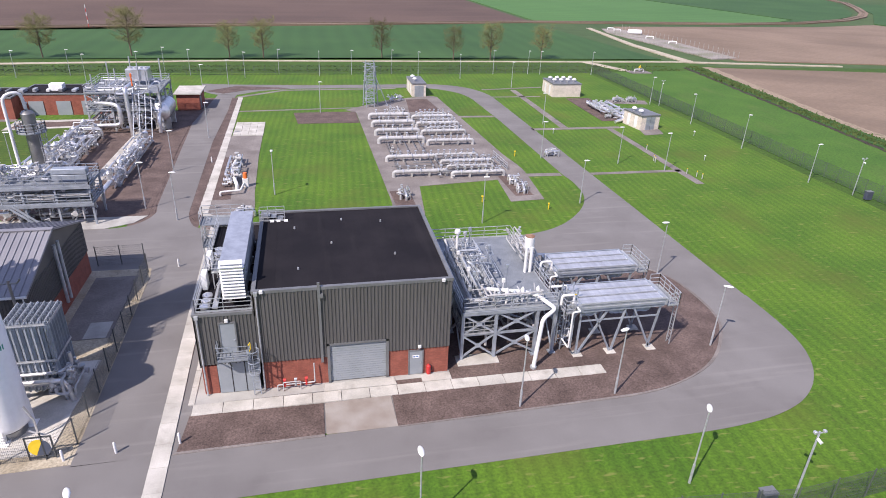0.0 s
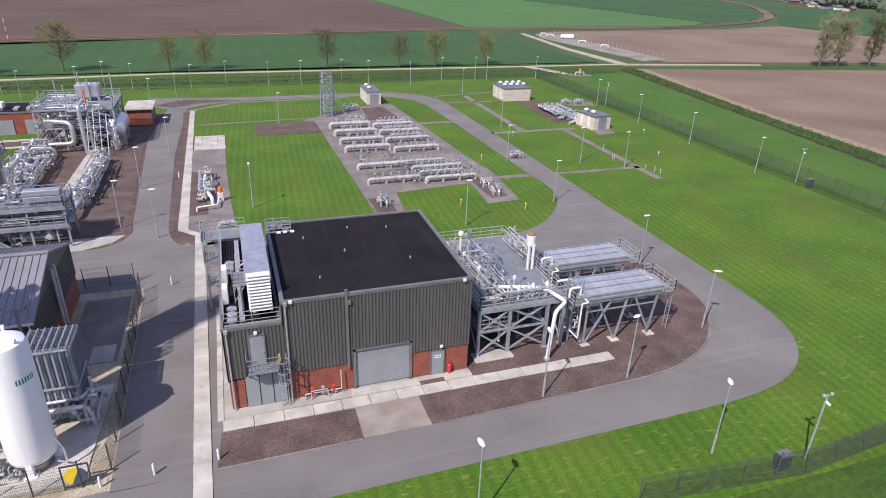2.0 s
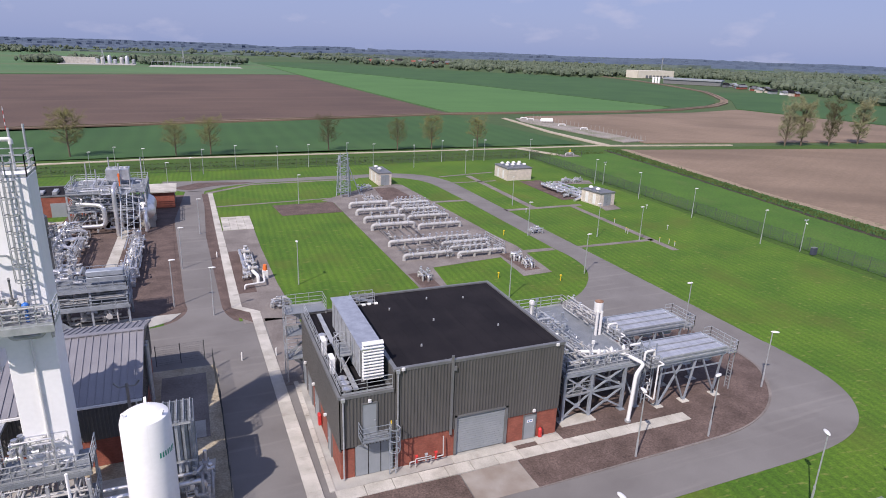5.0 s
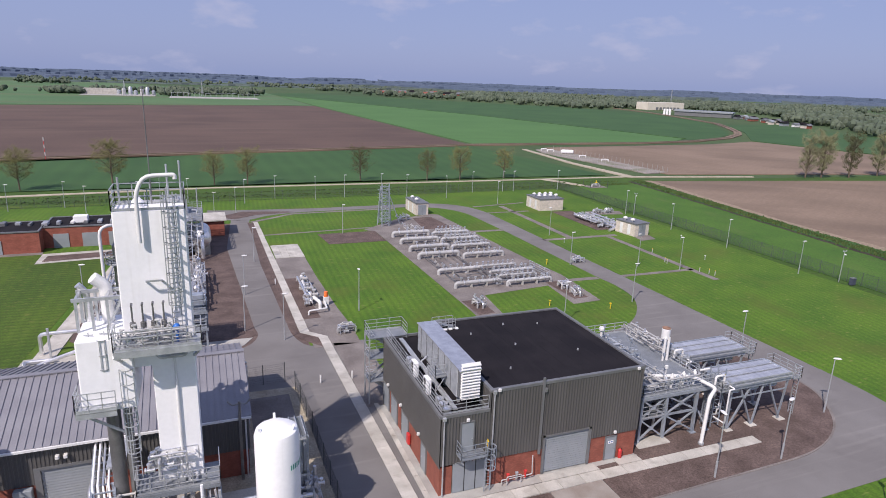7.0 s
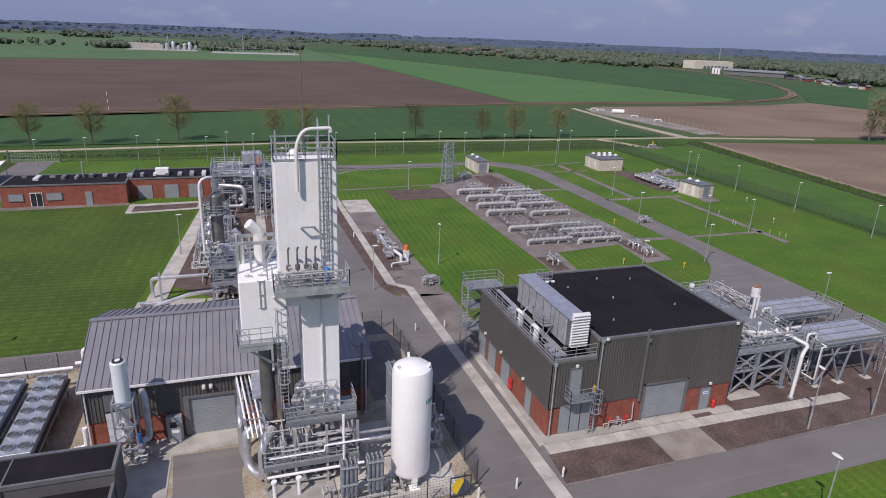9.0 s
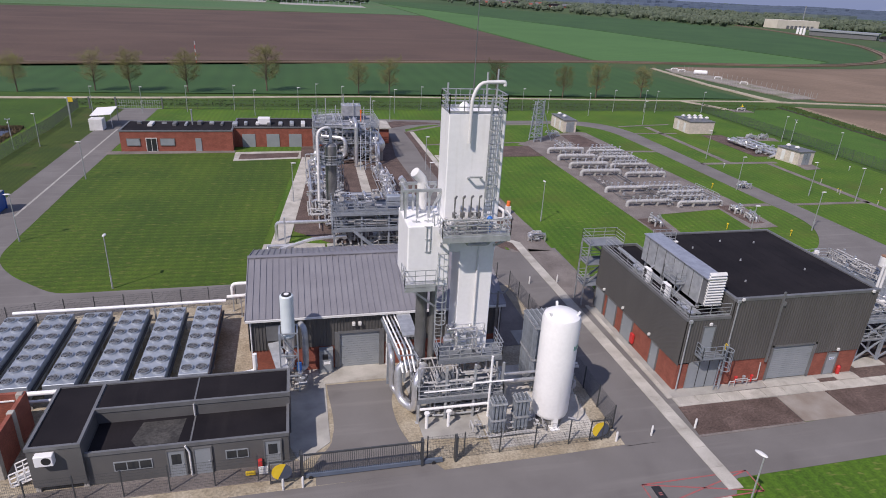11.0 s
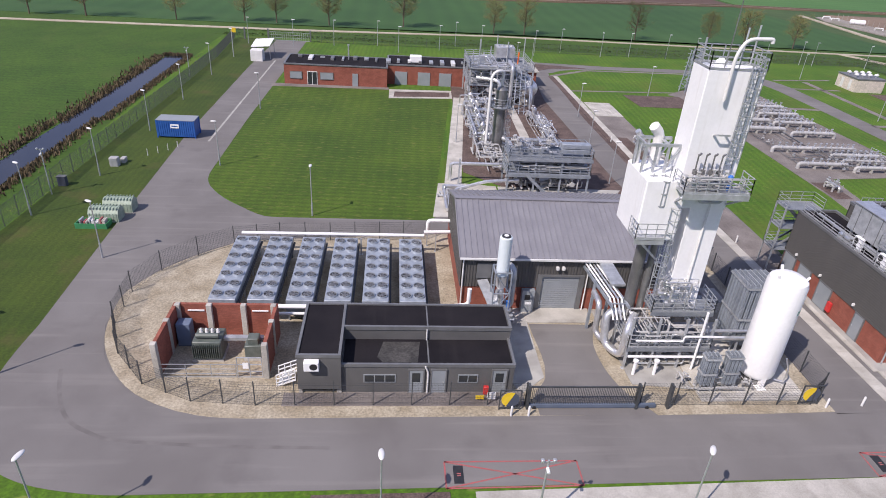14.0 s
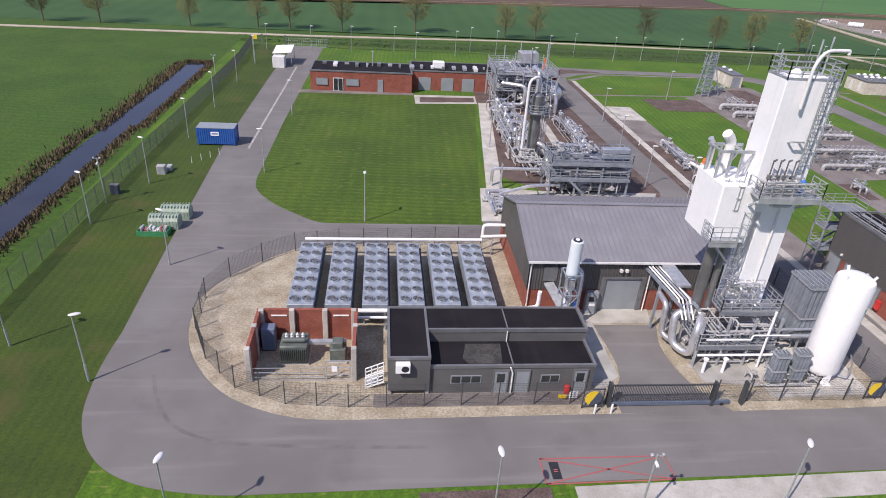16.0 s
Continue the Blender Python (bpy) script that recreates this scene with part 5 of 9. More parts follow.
for k, yy in enumerate((42.4, 46.2, 49.0)):
    dv = thing("intake_hood", "dark grey air intake hood on the hall side", "air intake", (9.1, yy, 3.2 + 0.7 * (k % 2)), group="hall intake hoods")
    part("duct", Shape().block(0, -0.8, 0, 0.9, 0.8, 1.7, 0.05), TRIM, dv)
    part("hood", Shape().add([(0.9, -0.8, 0.2), (0.9, 0.8, 0.2), (0.9, 0.8, 1.7), (0.9, -0.8, 1.7), (1.5, -0.8, 0.2), (1.5, 0.8, 0.2), (1.5, 0.8, 0.6), (1.5, -0.8, 0.6)],
                             [(0, 1, 2, 3), (7, 6, 5, 4), (3, 2, 6, 7), (1, 0, 4, 5), (0, 3, 7, 4), (2, 1, 5, 6)]), GALV_BLUE, dv)


def air_cooler(x, y, turned):
    """A finned-tube air cooler on V-legs: 7.1 m long, 3.2 m wide, fans underneath."""
    c = thing("air_cooler", "galvanised finned-tube air cooler on slanting legs", "air cooler", (x, y, 0), group="air coolers")
    L, W, Z = 7.1, 3.2, 4.75
    part("frame", Shape().box(0, 0, Z - 0.75, L, 0.1, Z).box(0, W - 0.1, Z - 0.75, L, W, Z).box(0, 0.1, Z - 0.75, 0.15, W - 0.1, Z).box(L - 0.15, 0.1, Z - 0.75, L, W - 0.1, Z), GALV_BLUE, c)
    part("header_box", Shape().block(-0.35, 0.1, Z - 0.7, 0, W - 0.1, Z - 0.1, 0.03), GALV, c)
    part("header_box", Shape().block(L, 0.1, Z - 0.7, L + 0.35, W - 0.1, Z - 0.1, 0.03), GALV, c)
    tube_m = mesh("finned_tube", Shape().cyl((0.1, 0, Z - 0.05), (L - 0.1, 0, Z - 0.05), 0.054, n=6), LAGGING)
    for b in range(3):
        for k in range(8):
            part("finned_tube", tube_m, None, c).location.y = 0.16 + b * 0.98 + k * 0.118
    for b in range(2):
        part("bundle_beam", Shape().beam((0.05, 1.11 + b * 0.98, Z + 0.02), (L - 0.05, 1.11 + b * 0.98, Z + 0.02), 0.06, 0.1), GALV, c)
    part("plenum", Shape().box(0.2, 0.15, Z - 0.72, L - 0.2, W - 0.15, Z - 0.15), TRIM, c)
    for k in range(3):
        fx = 1.3 + k * 2.25
        f = part("fan_ring", Shape().lathe((fx, W / 2, Z - 1.45), (fx, W / 2, Z - 0.72), [(0, 1.02), (0.15, 0.95), (1, 0.95)], 24), GALV, c, "galvanised fan ring")
        part("motor", Shape().cyl((fx, W / 2, Z - 2.0), (fx, W / 2, Z - 1.45), 0.18), GALV_BLUE, f)
    for yy in (0.15, W - 0.15):
        for a, b in ((0.2, 0.6), (1.2, 3.1), (3.9, 3.2), (6.9, 6.4)):
            part("leg", Shape().beam((b if b > 1 else a, yy, 0.1), (a if b > 1 else a, yy, Z - 0.75), 0.14), GALV_BLUE, c)
        part("leg", Shape().beam((0.3, yy, 0.1), (2.4, yy, Z - 0.75), 0.14), GALV_BLUE, c)
        part("leg", Shape().beam((6.6, yy, 0.1), (4.6, yy, Z - 0.75), 0.14), GALV_BLUE, c)
        part("tie_beam", Shape().beam((0.2, yy, Z - 1.6), (6.9, yy, Z - 1.6), 0.1), GALV_BLUE, c)
        for px in (0.3, 3.15, 6.65):
            part("footing", Shape().block(px - 0.4, yy - 0.4, -0.1, px + 0.4, yy + 0.4, 0.14, 0.03), CONCRETE, c, "pale concrete footing", False)
    wk = part("walkway", Shape().box(L + 0.35, 0, Z - 0.8, L + 1.3, W, Z - 0.74), GRATE, c, "steel grating walkway")
    part("railing", Shape().rail([(L + 0.4, 0), (L + 1.28, 0), (L + 1.28, W), (L + 0.4, W)], 1.1, 0.9, 0.022, Z - 0.74), GALV, wk)
    part("ladder", Shape().ladder(L + 1.4, 0.5, 0.1, Z - 0.74, (1, 0), 0.45, False), GALV, wk)
    lw = part("walkway", Shape().box(-1.2, 0, Z - 0.8, -0.35, W, Z - 0.74), GRATE, c, "steel grating walkway")
    part("railing", Shape().rail([(-1.18, 0), (-1.18, W)], 1.1, 0.9, 0.022, Z - 0.74).rail([(-1.18, 0), (-0.4, 0)], 1.1, 0.9, 0.022, Z - 0.74), GALV, lw)
    part("side_trim", Shape().beam((0, -0.25, Z - 0.15), (L, -0.25, Z - 0.15), 0.05, 0.05).beam((0, -0.02, Z + 0.02), (L, -0.02, Z + 0.02), 0.05, 0.16), GALV, c)
    part("pipe", Shape().tube([(-0.3, 0.7, Z - 0.3), (-0.3, 0.7, Z + 0.5), (-1.3, 0.7, Z + 0.5), (-1.3, 0.7, Z - 0.3)], 0.1, 10), WHITE_DULL, c, "white header pipe")
    part("pipe", Shape().tube([(-0.2, 0.1, Z - 0.3), (-0.2, -0.5, Z - 0.3), (-0.8, -0.5, Z - 0.3), (-0.8, -0.5, 1.2), (-0.8, 0.8, 1.2)], 0.07, 8), WHITE_DULL, c, "white drain pipe")
    part("pipe", Shape().tube([(-0.3, 2.3, Z - 0.3), (-0.3, 2.3, Z + 0.4), (-1.6, 2.3, Z + 0.4)], 0.1, 10), WHITE_DULL, c, "white header pipe")
    return c


air_cooler(19.3, 38.0, False)
air_cooler(19.6, 43.6, False)

# ---- the cold box tower ----
TX0, TX1, TY0, TY1, TT = -27.87, -24.12, 39.4, 41.7, 22.0
cold = thing("cold_box_tower", "tall white sheet-metal cold box tower with ladders and platforms", "process tower", (0, -0.65, 0.05))
part("upper_casing", Shape().block(TX0, TY0, 12.6, TX1, TY1, TT, 0.06), WHITE, cold, "white painted steel casing", False)
part("lower_casing", Shape().block(TX0 + 1.3, TY0 + 0.1, 3.4, TX1 - 0.02, TY1, 12.6, 0.04), WHITE, cold, "white painted steel casing", False)
part("shoulder_casing", Shape().block(-30.35, 38.9, 10.3, TX0 + 0.4, 42.9, 14.75, 0.08), WHITE, cold, "white painted side casing", False)
part("column_pipe", Shape().cyl((-29.0, 40.2, 3.2), (-29.0, 40.2, 11.2), 0.42, n=16), STEEL_DARK, cold, "grey vertical pipe")
part("column_pipe", Shape().cyl((-28.2, 40.0, 3.2), (-28.2, 40.0, 11.2), 0.25, n=16), STEEL_DARK, cold, "grey vertical pipe")
part("vent_pipe", Shape().tube([(-26.55, 39.1, 20.2), (-26.55, 39.1, 23.0), (-26.1, 39.1, 23.95), (-24.5, 39.1, 24.0), (-24.5, 39.1, 23.75)], 0.115, 12, 0.9), WHITE_DULL, cold, "white goose-neck vent pipe")
top = part("roof_railing", Shape().rail([(TX0, TY0), (TX1, TY0), (TX1, TY1), (TX0, TY1)], 1.15, 1.0, 0.028, TT, True), GALV, cold)
part("roof_hatch", Shape().lathe((-26.6, 40.6, TT), (-26.6, 40.6, TT + 0.55), [(0, 0.35), (0.5, 0.35), (0.9, 0.15), (1, 0.02)], 14), WHITE, cold, "white dome hatch")
part("lightning_mast", Shape().cyl((-25.9, 41.2, TT), (-25.9, 41.2, TT + 6.6), 0.045, 0.02, 6).cyl((-25.9, 41.2, TT + 6.5), (-25.9, 41.2, TT + 6.65), 0.07), STEEL_DARK, cold, "thin dark lightning mast")
for px, h in ((-25.0, 2.3), (-24.3, 2.5), (-27.6, 1.6)):
    part("rooftop_pipe", Shape().cyl((px, 41.2, TT), (px, 41.2, TT + h), 0.06), GALV, cold)
part("ladder", Shape().ladder(-24.95, TY0 - 0.18, 14.35, TT, (0, -1), 0.5), GALV, cold, "caged steel ladder")
part("ladder", Shape().ladder(-27.9, TY0 - 0.1, 5.2, 12.4, (0, -1), 0.5), GALV, cold, "caged steel ladder")
part("bracket", Shape().beam((-26.4, TY0, 17.8), (-26.4, TY0 - 0.5, 18.0), 0.1).beam((-25.6, TY0, 17.8), (-25.6, TY0 - 0.5, 18.0), 0.1).beam((-26.4, TY0 - 0.5, 18.0), (-25.6, TY0 - 0.5, 18.0), 0.1), GALV, cold)
gal = part("valve_platform", Shape().box(-28.3, 37.7, 14.25, -23.7, 39.38, 14.35).beam((-28.3, 37.75, 14.15), (-23.7, 37.75, 14.15), 0.12, 0.4).beam((-28.3, 37.8, 14.05), (-28.0, 39.4, 12.95), 0.14).beam((-23.8, 37.8, 14.05), (-24.2, 39.4, 12.95), 0.14), GALV, cold, "galvanised valve platform")
part("railing", Shape().rail([(-28.3, 39.3), (-28.3, 37.75), (-23.7, 37.75), (-23.7, 39.3)], 1.15, 0.8, 0.026, 14.35), GALV, gal)
for px in (-27.3, -26.75, -26.2, -25.65):
    part("valve_stem", Shape().cyl((px, 38.9, 14.5), (px, 38.9, 16.7), 0.05).tube([(px, 38.9, 16.6), (px + 0.05, 38.7, 16.8)], 0.07).cyl((px, 38.9, 15.3), (px, 38.9, 15.6), 0.16), STEEL_DARK, gal, "steel valve stem")
sub = part("door_platform", Shape().box(-30.6, 38.2, 10.6, -28.5, 39.6, 10.7).beam((-30.6, 38.25, 10.45), (-28.5, 38.25, 10.45), 0.1, 0.35).beam((-30.2, 38.3, 10.5), (-28.3, 39.2, 8.6), 0.14), GALV, cold, "galvanised landing")
part("railing", Shape().rail([(-30.6, 39.6), (-30.6, 38.22), (-28.5, 38.22)], 1.15, 0.7, 0.024, 10.7), GALV, sub)
part("door", Shape().box(-29.9, 39.62, 10.75, -29.0, 39.7, 12.9), STEEL_DARK, sub, "dark steel door")
part("ladder", Shape().ladder(-28.6, 39.2, 10.7, 14.6, (-1, 0), 0.5), GALV, sub)
pipes(cold, (-28.0, 37.95, 14.45, -24.0, 39.2, 15.4), 18, 0.06, PIPE_GREY, 11, 8)
part("actuator", Shape().ball((-25.0, 38.4, 15.3), 0.2).cyl((-25.0, 38.4, 14.4), (-25.0, 38.4, 15.3), 0.09), BLUE_BRIGHT, cold, "blue valve actuator")
part("duct", Shape().tube([(-26.2, 39.35, 13.9), (-26.2, 39.35, 13.1), (-24.6, 39.35, 13.1), (-24.6, 39.35, 13.9)], 0.14), GALV, cold)
part("wall_pipe", Shape().tube([(-25.3, 39.4, 13.1), (-25.3, 39.4, 5.6)], 0.08, 8), WHITE_DULL, cold)
frame_s = Shape()
for py in (40.4, 42.0):
    for px in (-30.3, -29.5, -28.7):
        frame_s.beam((px, py, 14.75), (px, py, 16.7), 0.15)
    frame_s.beam((-30.5, py, 16.7), (-27.9, py, 16.7), 0.16, 0.2).beam((-28.7, py, 15.0), (-27.9, py, 16.6), 0.12)
frame_s.beam((-30.3, 40.4, 16.7), (-30.3, 42.0, 16.7), 0.14).beam((-28.7, 40.4, 16.7), (-28.7, 42.0, 16.7), 0.14)
part("shoulder_frame", frame_s, GALV, cold, "steel beam frame on the shoulder roof")
for px in (-29.7, -28.9):
    part("lifting_lug", Shape().beam((px - 0.25, 39.6, 14.85), (px + 0.25, 39.5, 14.85), 0.06).beam((px, 39.55, 14.75), (px, 39.55, 15.0), 0.06), GALV, cold)
part("exhaust", Shape().tube([(-28.9, 41.9, 14.7), (-28.9, 41.9, 17.0), (-29.5, 41.7, 17.6)], 0.36, 14, 0.3), WHITE_DULL, cold, "white exhaust elbow")
part("exhaust", Shape().tube([(-30.0, 42.2, 14.7), (-30.0, 42.2, 16.6), (-30.4, 42.1, 17.1)], 0.2, 12, 0.3), LAGGING, cold, "silver exhaust elbow")
skid = thing("cold_box_skid", "galvanised pipe skid at the tower's foot", "pipe skid", (0, 0.5, 0))
for z, x0, x1, y0 in ((2.0, -29.6, -23.2, 36.3), (4.6, -28.0, -23.2, 37.2)):
    dk = part("deck", Shape().box(x0, y0, z, x1, 39.5, z + 0.08).beam((x0, y0, z - 0.12), (x1, y0, z - 0.12), 0.12, 0.3), GRATE, skid, "grating deck")
    part("railing", Shape().rail([(x0, 39.4), (x0, y0), (x1, y0), (x1, 39.4)], 1.1, 0.8, 0.026, z + 0.08), GALV, dk)
supports(skid, [(-29.5, 36.4), (-27.5, 36.4), (-25.4, 36.4), (-23.3, 36.4), (-29.5, 39.2), (-27.5, 39.2), (-25.4, 39.2), (-23.3, 39.2)], 4.6, 0.16)
pipes(skid, (-29.4, 36.3, 0.4, -23.3, 39.3, 2.0), 34, 0.065, GALV, 21, 20)
pipes(skid, (-29.4, 36.1, 2.2, -23.3, 39.2, 4.4), 26, 0.06, PIPE_GREY, 22, 10)
pipes(skid, (-27.4, 37.4, 4.9, -24.2, 39.2, 7.0), 22, 0.08, LAGGING, 23, 10)
part("pipe", Shape().tube([(-29.2, 36.0, 2.9), (-25.6, 36.0, 2.9), (-25.6, 36.0, 3.3), (-22.6, 36.0, 3.3)], 0.06, 8), WHITE, skid, "white pipe")
part("pipe", Shape().tube([(-29.4, 36.2, 1.3), (-22.9, 36.2, 1.3)], 0.1, 8), WHITE, skid, "white pipe")
part("pipe", Shape().tube([(-24.3, 36.1, 0.2), (-24.3, 36.1, 5.4)], 0.09, 8), WHITE, skid, "white pipe")
for a in (-27.4, -29.0):
    part("white_post", Shape().cyl((a, 35.6, 0.1), (a, 35.6, 1.3), 0.12).cyl((a, 35.6, 1.3), (a, 35.6, 1.45), 0.2), WHITE, skid, "white pipe pedestal")
big = thing("lagged_pipe_loop", "thick silver lagged pipe loops", "pipe")
part("pipe", Shape().tube([(-28.9, 39.4, 3.5), (-30.6, 39.4, 3.5), (-30.6, 38.8, 0.9), (-29.6, 37.4, 0.7), (-29.6, 37.4, 3.4), (-28.8, 38.6, 3.8)], 0.3, 14, 0.7), LAGGING, big)
part("pipe", Shape().tube([(-30.9, 42.0, 3.6), (-30.9, 40.4, 3.6), (-30.9, 40.2, 0.9), (-29.9, 38.2, 0.8)], 0.24, 14, 0.6), LAGGING, big)
bridge = thing("pipe_bridge", "steel pipe bridge with white pipes to the hall", "pipe rack")
for px in (-31.2, -29.9):
    part("beam", Shape().beam((px, 45.2, 4.4), (px + 0.6, 38.6, 4.4), 0.12, 0.25), GALV_BLUE, bridge)
    part("leg", Shape().beam((px + 0.25, 42.0, 0), (px + 0.25, 42.0, 4.4), 0.2), GALV_BLUE, bridge)
for k in range(8):
    part("rung", Shape().beam((-31.2 + k * 0.08, 45 - k * 0.85, 4.45), (-29.9 + k * 0.08, 45 - k * 0.85, 4.45), 0.07), GALV_BLUE, bridge)
for k, mat in enumerate((WHITE, WHITE, LAGGING, WHITE)):
    part("pipe", Shape().tube([(-31.1 + k * 0.3, 45.2, 4.7), (-30.6 + k * 0.3, 39.4, 4.7), (-30.4 + k * 0.3, 38.4, 3.4)], 0.07, 8), mat, bridge)
part("cover", Shape().box(-30.0, 41.0, 4.75, -28.9, 45.3, 4.95), GALV, bridge, "sheet metal cable cover")

# ---- tank and vaporisers ----
tank = thing("storage_tank", "white upright liquid nitrogen storage tank", "storage tank", (-19.85, 35.75, 0))
part("shell", Shape().lathe((0, 0, 0.42), (0, 0, 9.3), [(0, 0.4), (0.03, 1.0), (0.06, 1.28), (0.09, 1.34), (0.92, 1.34), (0.955, 1.24), (0.98, 0.9), (0.994, 0.4), (1, 0.05)], 40), WHITE, tank)
for k in range(3):
    a = radians(30 + 120 * k)
    part("leg", Shape().beam((1.15 * math.cos(a), 1.15 * math.sin(a), 0.1), (1.15 * math.cos(a), 1.15 * math.sin(a), 2.0), 0.34).box(1.15 * math.cos(a) - 0.35, 1.15 * math.sin(a) - 0.35, 0.1, 1.15 * math.cos(a) + 0.35, 1.15 * math.sin(a) + 0.35, 0.2), WHITE, tank)
part("skirt", Shape().lathe((0, 0, 0.12), (0, 0, 0.6), [(0, 0.95), (1, 0.95)], 30), STEEL_DARK, tank, "dark steel skirt")
for a in (200, 330, 90):
    part("lifting_lug", Shape().beam((1.0 * math.cos(radians(a)), 1.0 * math.sin(radians(a)), 9.0), (1.15 * math.cos(radians(a)), 1.15 * math.sin(radians(a)), 9.35), 0.14), WHITE, tank)
band = Shape()
for k in range(7):
    a = radians(-62 + k * 7)
    band.add([(1.346 * math.cos(a + d), 1.346 * math.sin(a + d), z) for z in (6.6, 6.95) for d in (0, 0.07)], [(0, 1, 3, 2)])
part("logo_bars", band, material("green_mark_paint", (0.02, 0.3, 0.2), (0.03, 0.33, 0.23), 2), tank, "green mark of plain bars")
part("pipe", Shape().tube([(1.3, -0.6, 0.5), (1.9, -0.9, 0.5), (1.9, -0.9, 1.6), (1.5, -0.8, 2.6)], 0.06), LAGGING, tank)


def vaporiser(x, y, nx, ny, h, pitch, label):
    v = thing("ambient_vaporiser", label, "vaporiser", (x, y, 0.14), group="ambient vaporisers")
    s = Shape()
    a = pitch * 0.42
    s.box(-a, -0.012, 0.6, a, 0.012, h).box(-0.012, -a, 0.6, 0.012, a, h)
    s.beam((-a * 0.7, -a * 0.7, 0.6), (-a * 0.7, -a * 0.7, h), 0.02).beam((a * 0.7, a * 0.7, 0.6), (a * 0.7, a * 0.7, h), 0.02)
    s.cyl((0, 0, 0.5), (0, 0, h + 0.1), 0.035, n=6)
    me = mesh("fin_tube", s, GALV_BLUE, False)
    for i in range(nx):
        for j in range(ny):
            ob = part("fin_tube", me, None, v)
            ob.location = (i * pitch, j * pitch, 0)
    for i in range(nx):
        part("header", Shape().tube([(i * pitch, -0.05, h + 0.1), (i * pitch, (ny - 1) * pitch + 0.05, h + 0.1)], 0.035, 6), GALV, v)
    w, d = (nx - 1) * pitch, (ny - 1) * pitch
    for z in (h - 0.2, h * 0.5):
        part("frame", Shape().rail([(-a, -a), (w + a, -a), (w + a, d + a), (-a, d + a)], 0.0001, 9, 0.03, z, True, 0), GALV, v)
    for px in (0, w):
        for py in (0, d):
            part("leg", Shape().beam((px, py, 0), (px, py, 0.7), 0.09), GALV, v)
    return v


vaporiser(-20.1, 39.0, 7, 7, 6.0, 0.41, "tall galvanised finned-tube ambient vaporiser")
vaporiser(-24.75, 34.2, 4, 3, 3.1, 0.28, "small galvanised finned-tube vaporiser")
vaporiser(-23.0, 34.35, 4, 3, 3.1, 0.28, "small galvanised finned-tube vaporiser")
tp = thing("tank_pipework", "lagged pipes and valves beside the tank", "pipework")
part("pipe", Shape().tube([(-23, 38.3, 1.9), (-17.2, 38.3, 1.9), (-16.9, 38.3, 0.2)], 0.16, 10), LAGGING, tp)
part("pipe", Shape().tube([(-23, 38.8, 2.2), (-17.6, 38.8, 2.2), (-17.0, 39.6, 2.2), (-17.0, 39.6, 3.2)], 0.12, 10), LAGGING, tp)
part("beam", Shape().beam((-23, 38.5, 1.6), (-16.8, 38.5, 1.6), 0.12, 0.25), GALV, tp)
supports(tp, [(-22.4, 38.5), (-20.0, 38.5), (-17.4, 38.5)], 1.5, 0.14)
pipes(tp, (-18.4, 38.0, 0.4, -16.6, 40.6, 2.8), 16, 0.08, PIPE_GREY, 31, 10)
pipes(tp, (-26.0, 33.9, 0.3, -20.6, 35.6, 1.1), 14, 0.05, PIPE_GREY, 32, 8)
tree = thing("light_mast", "steel mast with two curved arms beside the fence", "mast", (-21.6, 44.2, 0.0))
part("pole", Shape().cyl((0, 0, 0), (0, 0, 6.6), 0.12, 0.1), STEEL_DARK, tree)
part("arm", Shape().tube([(0, 0, 6.4), (0.5, 0, 6.3), (0.8, 0, 6.7)], 0.07), STEEL_DARK, tree)
part("arm", Shape().tube([(0, 0, 6.4), (-0.5, 0, 6.3), (-0.8, 0, 6.7)], 0.07), STEEL_DARK, tree)

# ---- the machine hall with the pitched roof ----
h2 = thing("machine_hall", "grey clad hall with pitched blue-grey sheet roof and brick plinth", "industrial building")
GX0, GX1, GY0, GY1, GE, GR = -41.4, -21.0, 44.7, 57.8, 5.1, 7.3
GYM = (GY0 + GY1) / 2
for b in ((GX0 + 0.06, GY0 + 0.06, -0.3, -34.9, GY0 + 0.3, 2.25), (-30.9, GY0 + 0.06, -0.3, GX1 - 0.06, GY0 + 0.3, 2.25), (GX1 - 0.3, GY0 + 0.3, -0.3, GX1 - 0.06, GY1, 2.25), (GX0 + 0.06, GY0 + 0.3, -0.3, GX0 + 0.3, GY1, 2.25), (GX0 + 0.3, GY1 - 0.3, -0.3, GX1 - 0.3, GY1 - 0.06, 2.25)):
    part("brick_plinth", Shape().box(*b), BRICK, h2, "red brick plinth", False)
for a, b, z0, z1 in (((GX0, GY0), (-34.9, GY0), 2.25, GE), ((-34.9, GY0), (-30.9, GY0), 3.45, GE), ((-30.9, GY0), (GX1, GY0), 2.25, GE), ((GX1, GY0), (GX1, GY1), 2.25, GE), ((GX1, GY1), (GX0, GY1), 2.25, GE), ((GX0, GY1), (GX0, GY0), 2.25, GE)):
    part("cladding", Shape().ribbed(a, b, z0, z1), CLAD, h2, "anthracite ribbed steel cladding")
for x in (GX0 + 0.02, GX1 - 0.1):
    part("gable", Shape().add([(x, GY0, GE), (x, GY1, GE), (x, GYM, GR - 0.1), (x + 0.08, GY0, GE), (x + 0.08, GY1, GE), (x + 0.08, GYM, GR - 0.1)], [(0, 2, 1), (3, 4, 5), (0, 1, 4, 3), (1, 2, 5, 4), (2, 0, 3, 5)]), CLAD, h2, "anthracite gable", False)
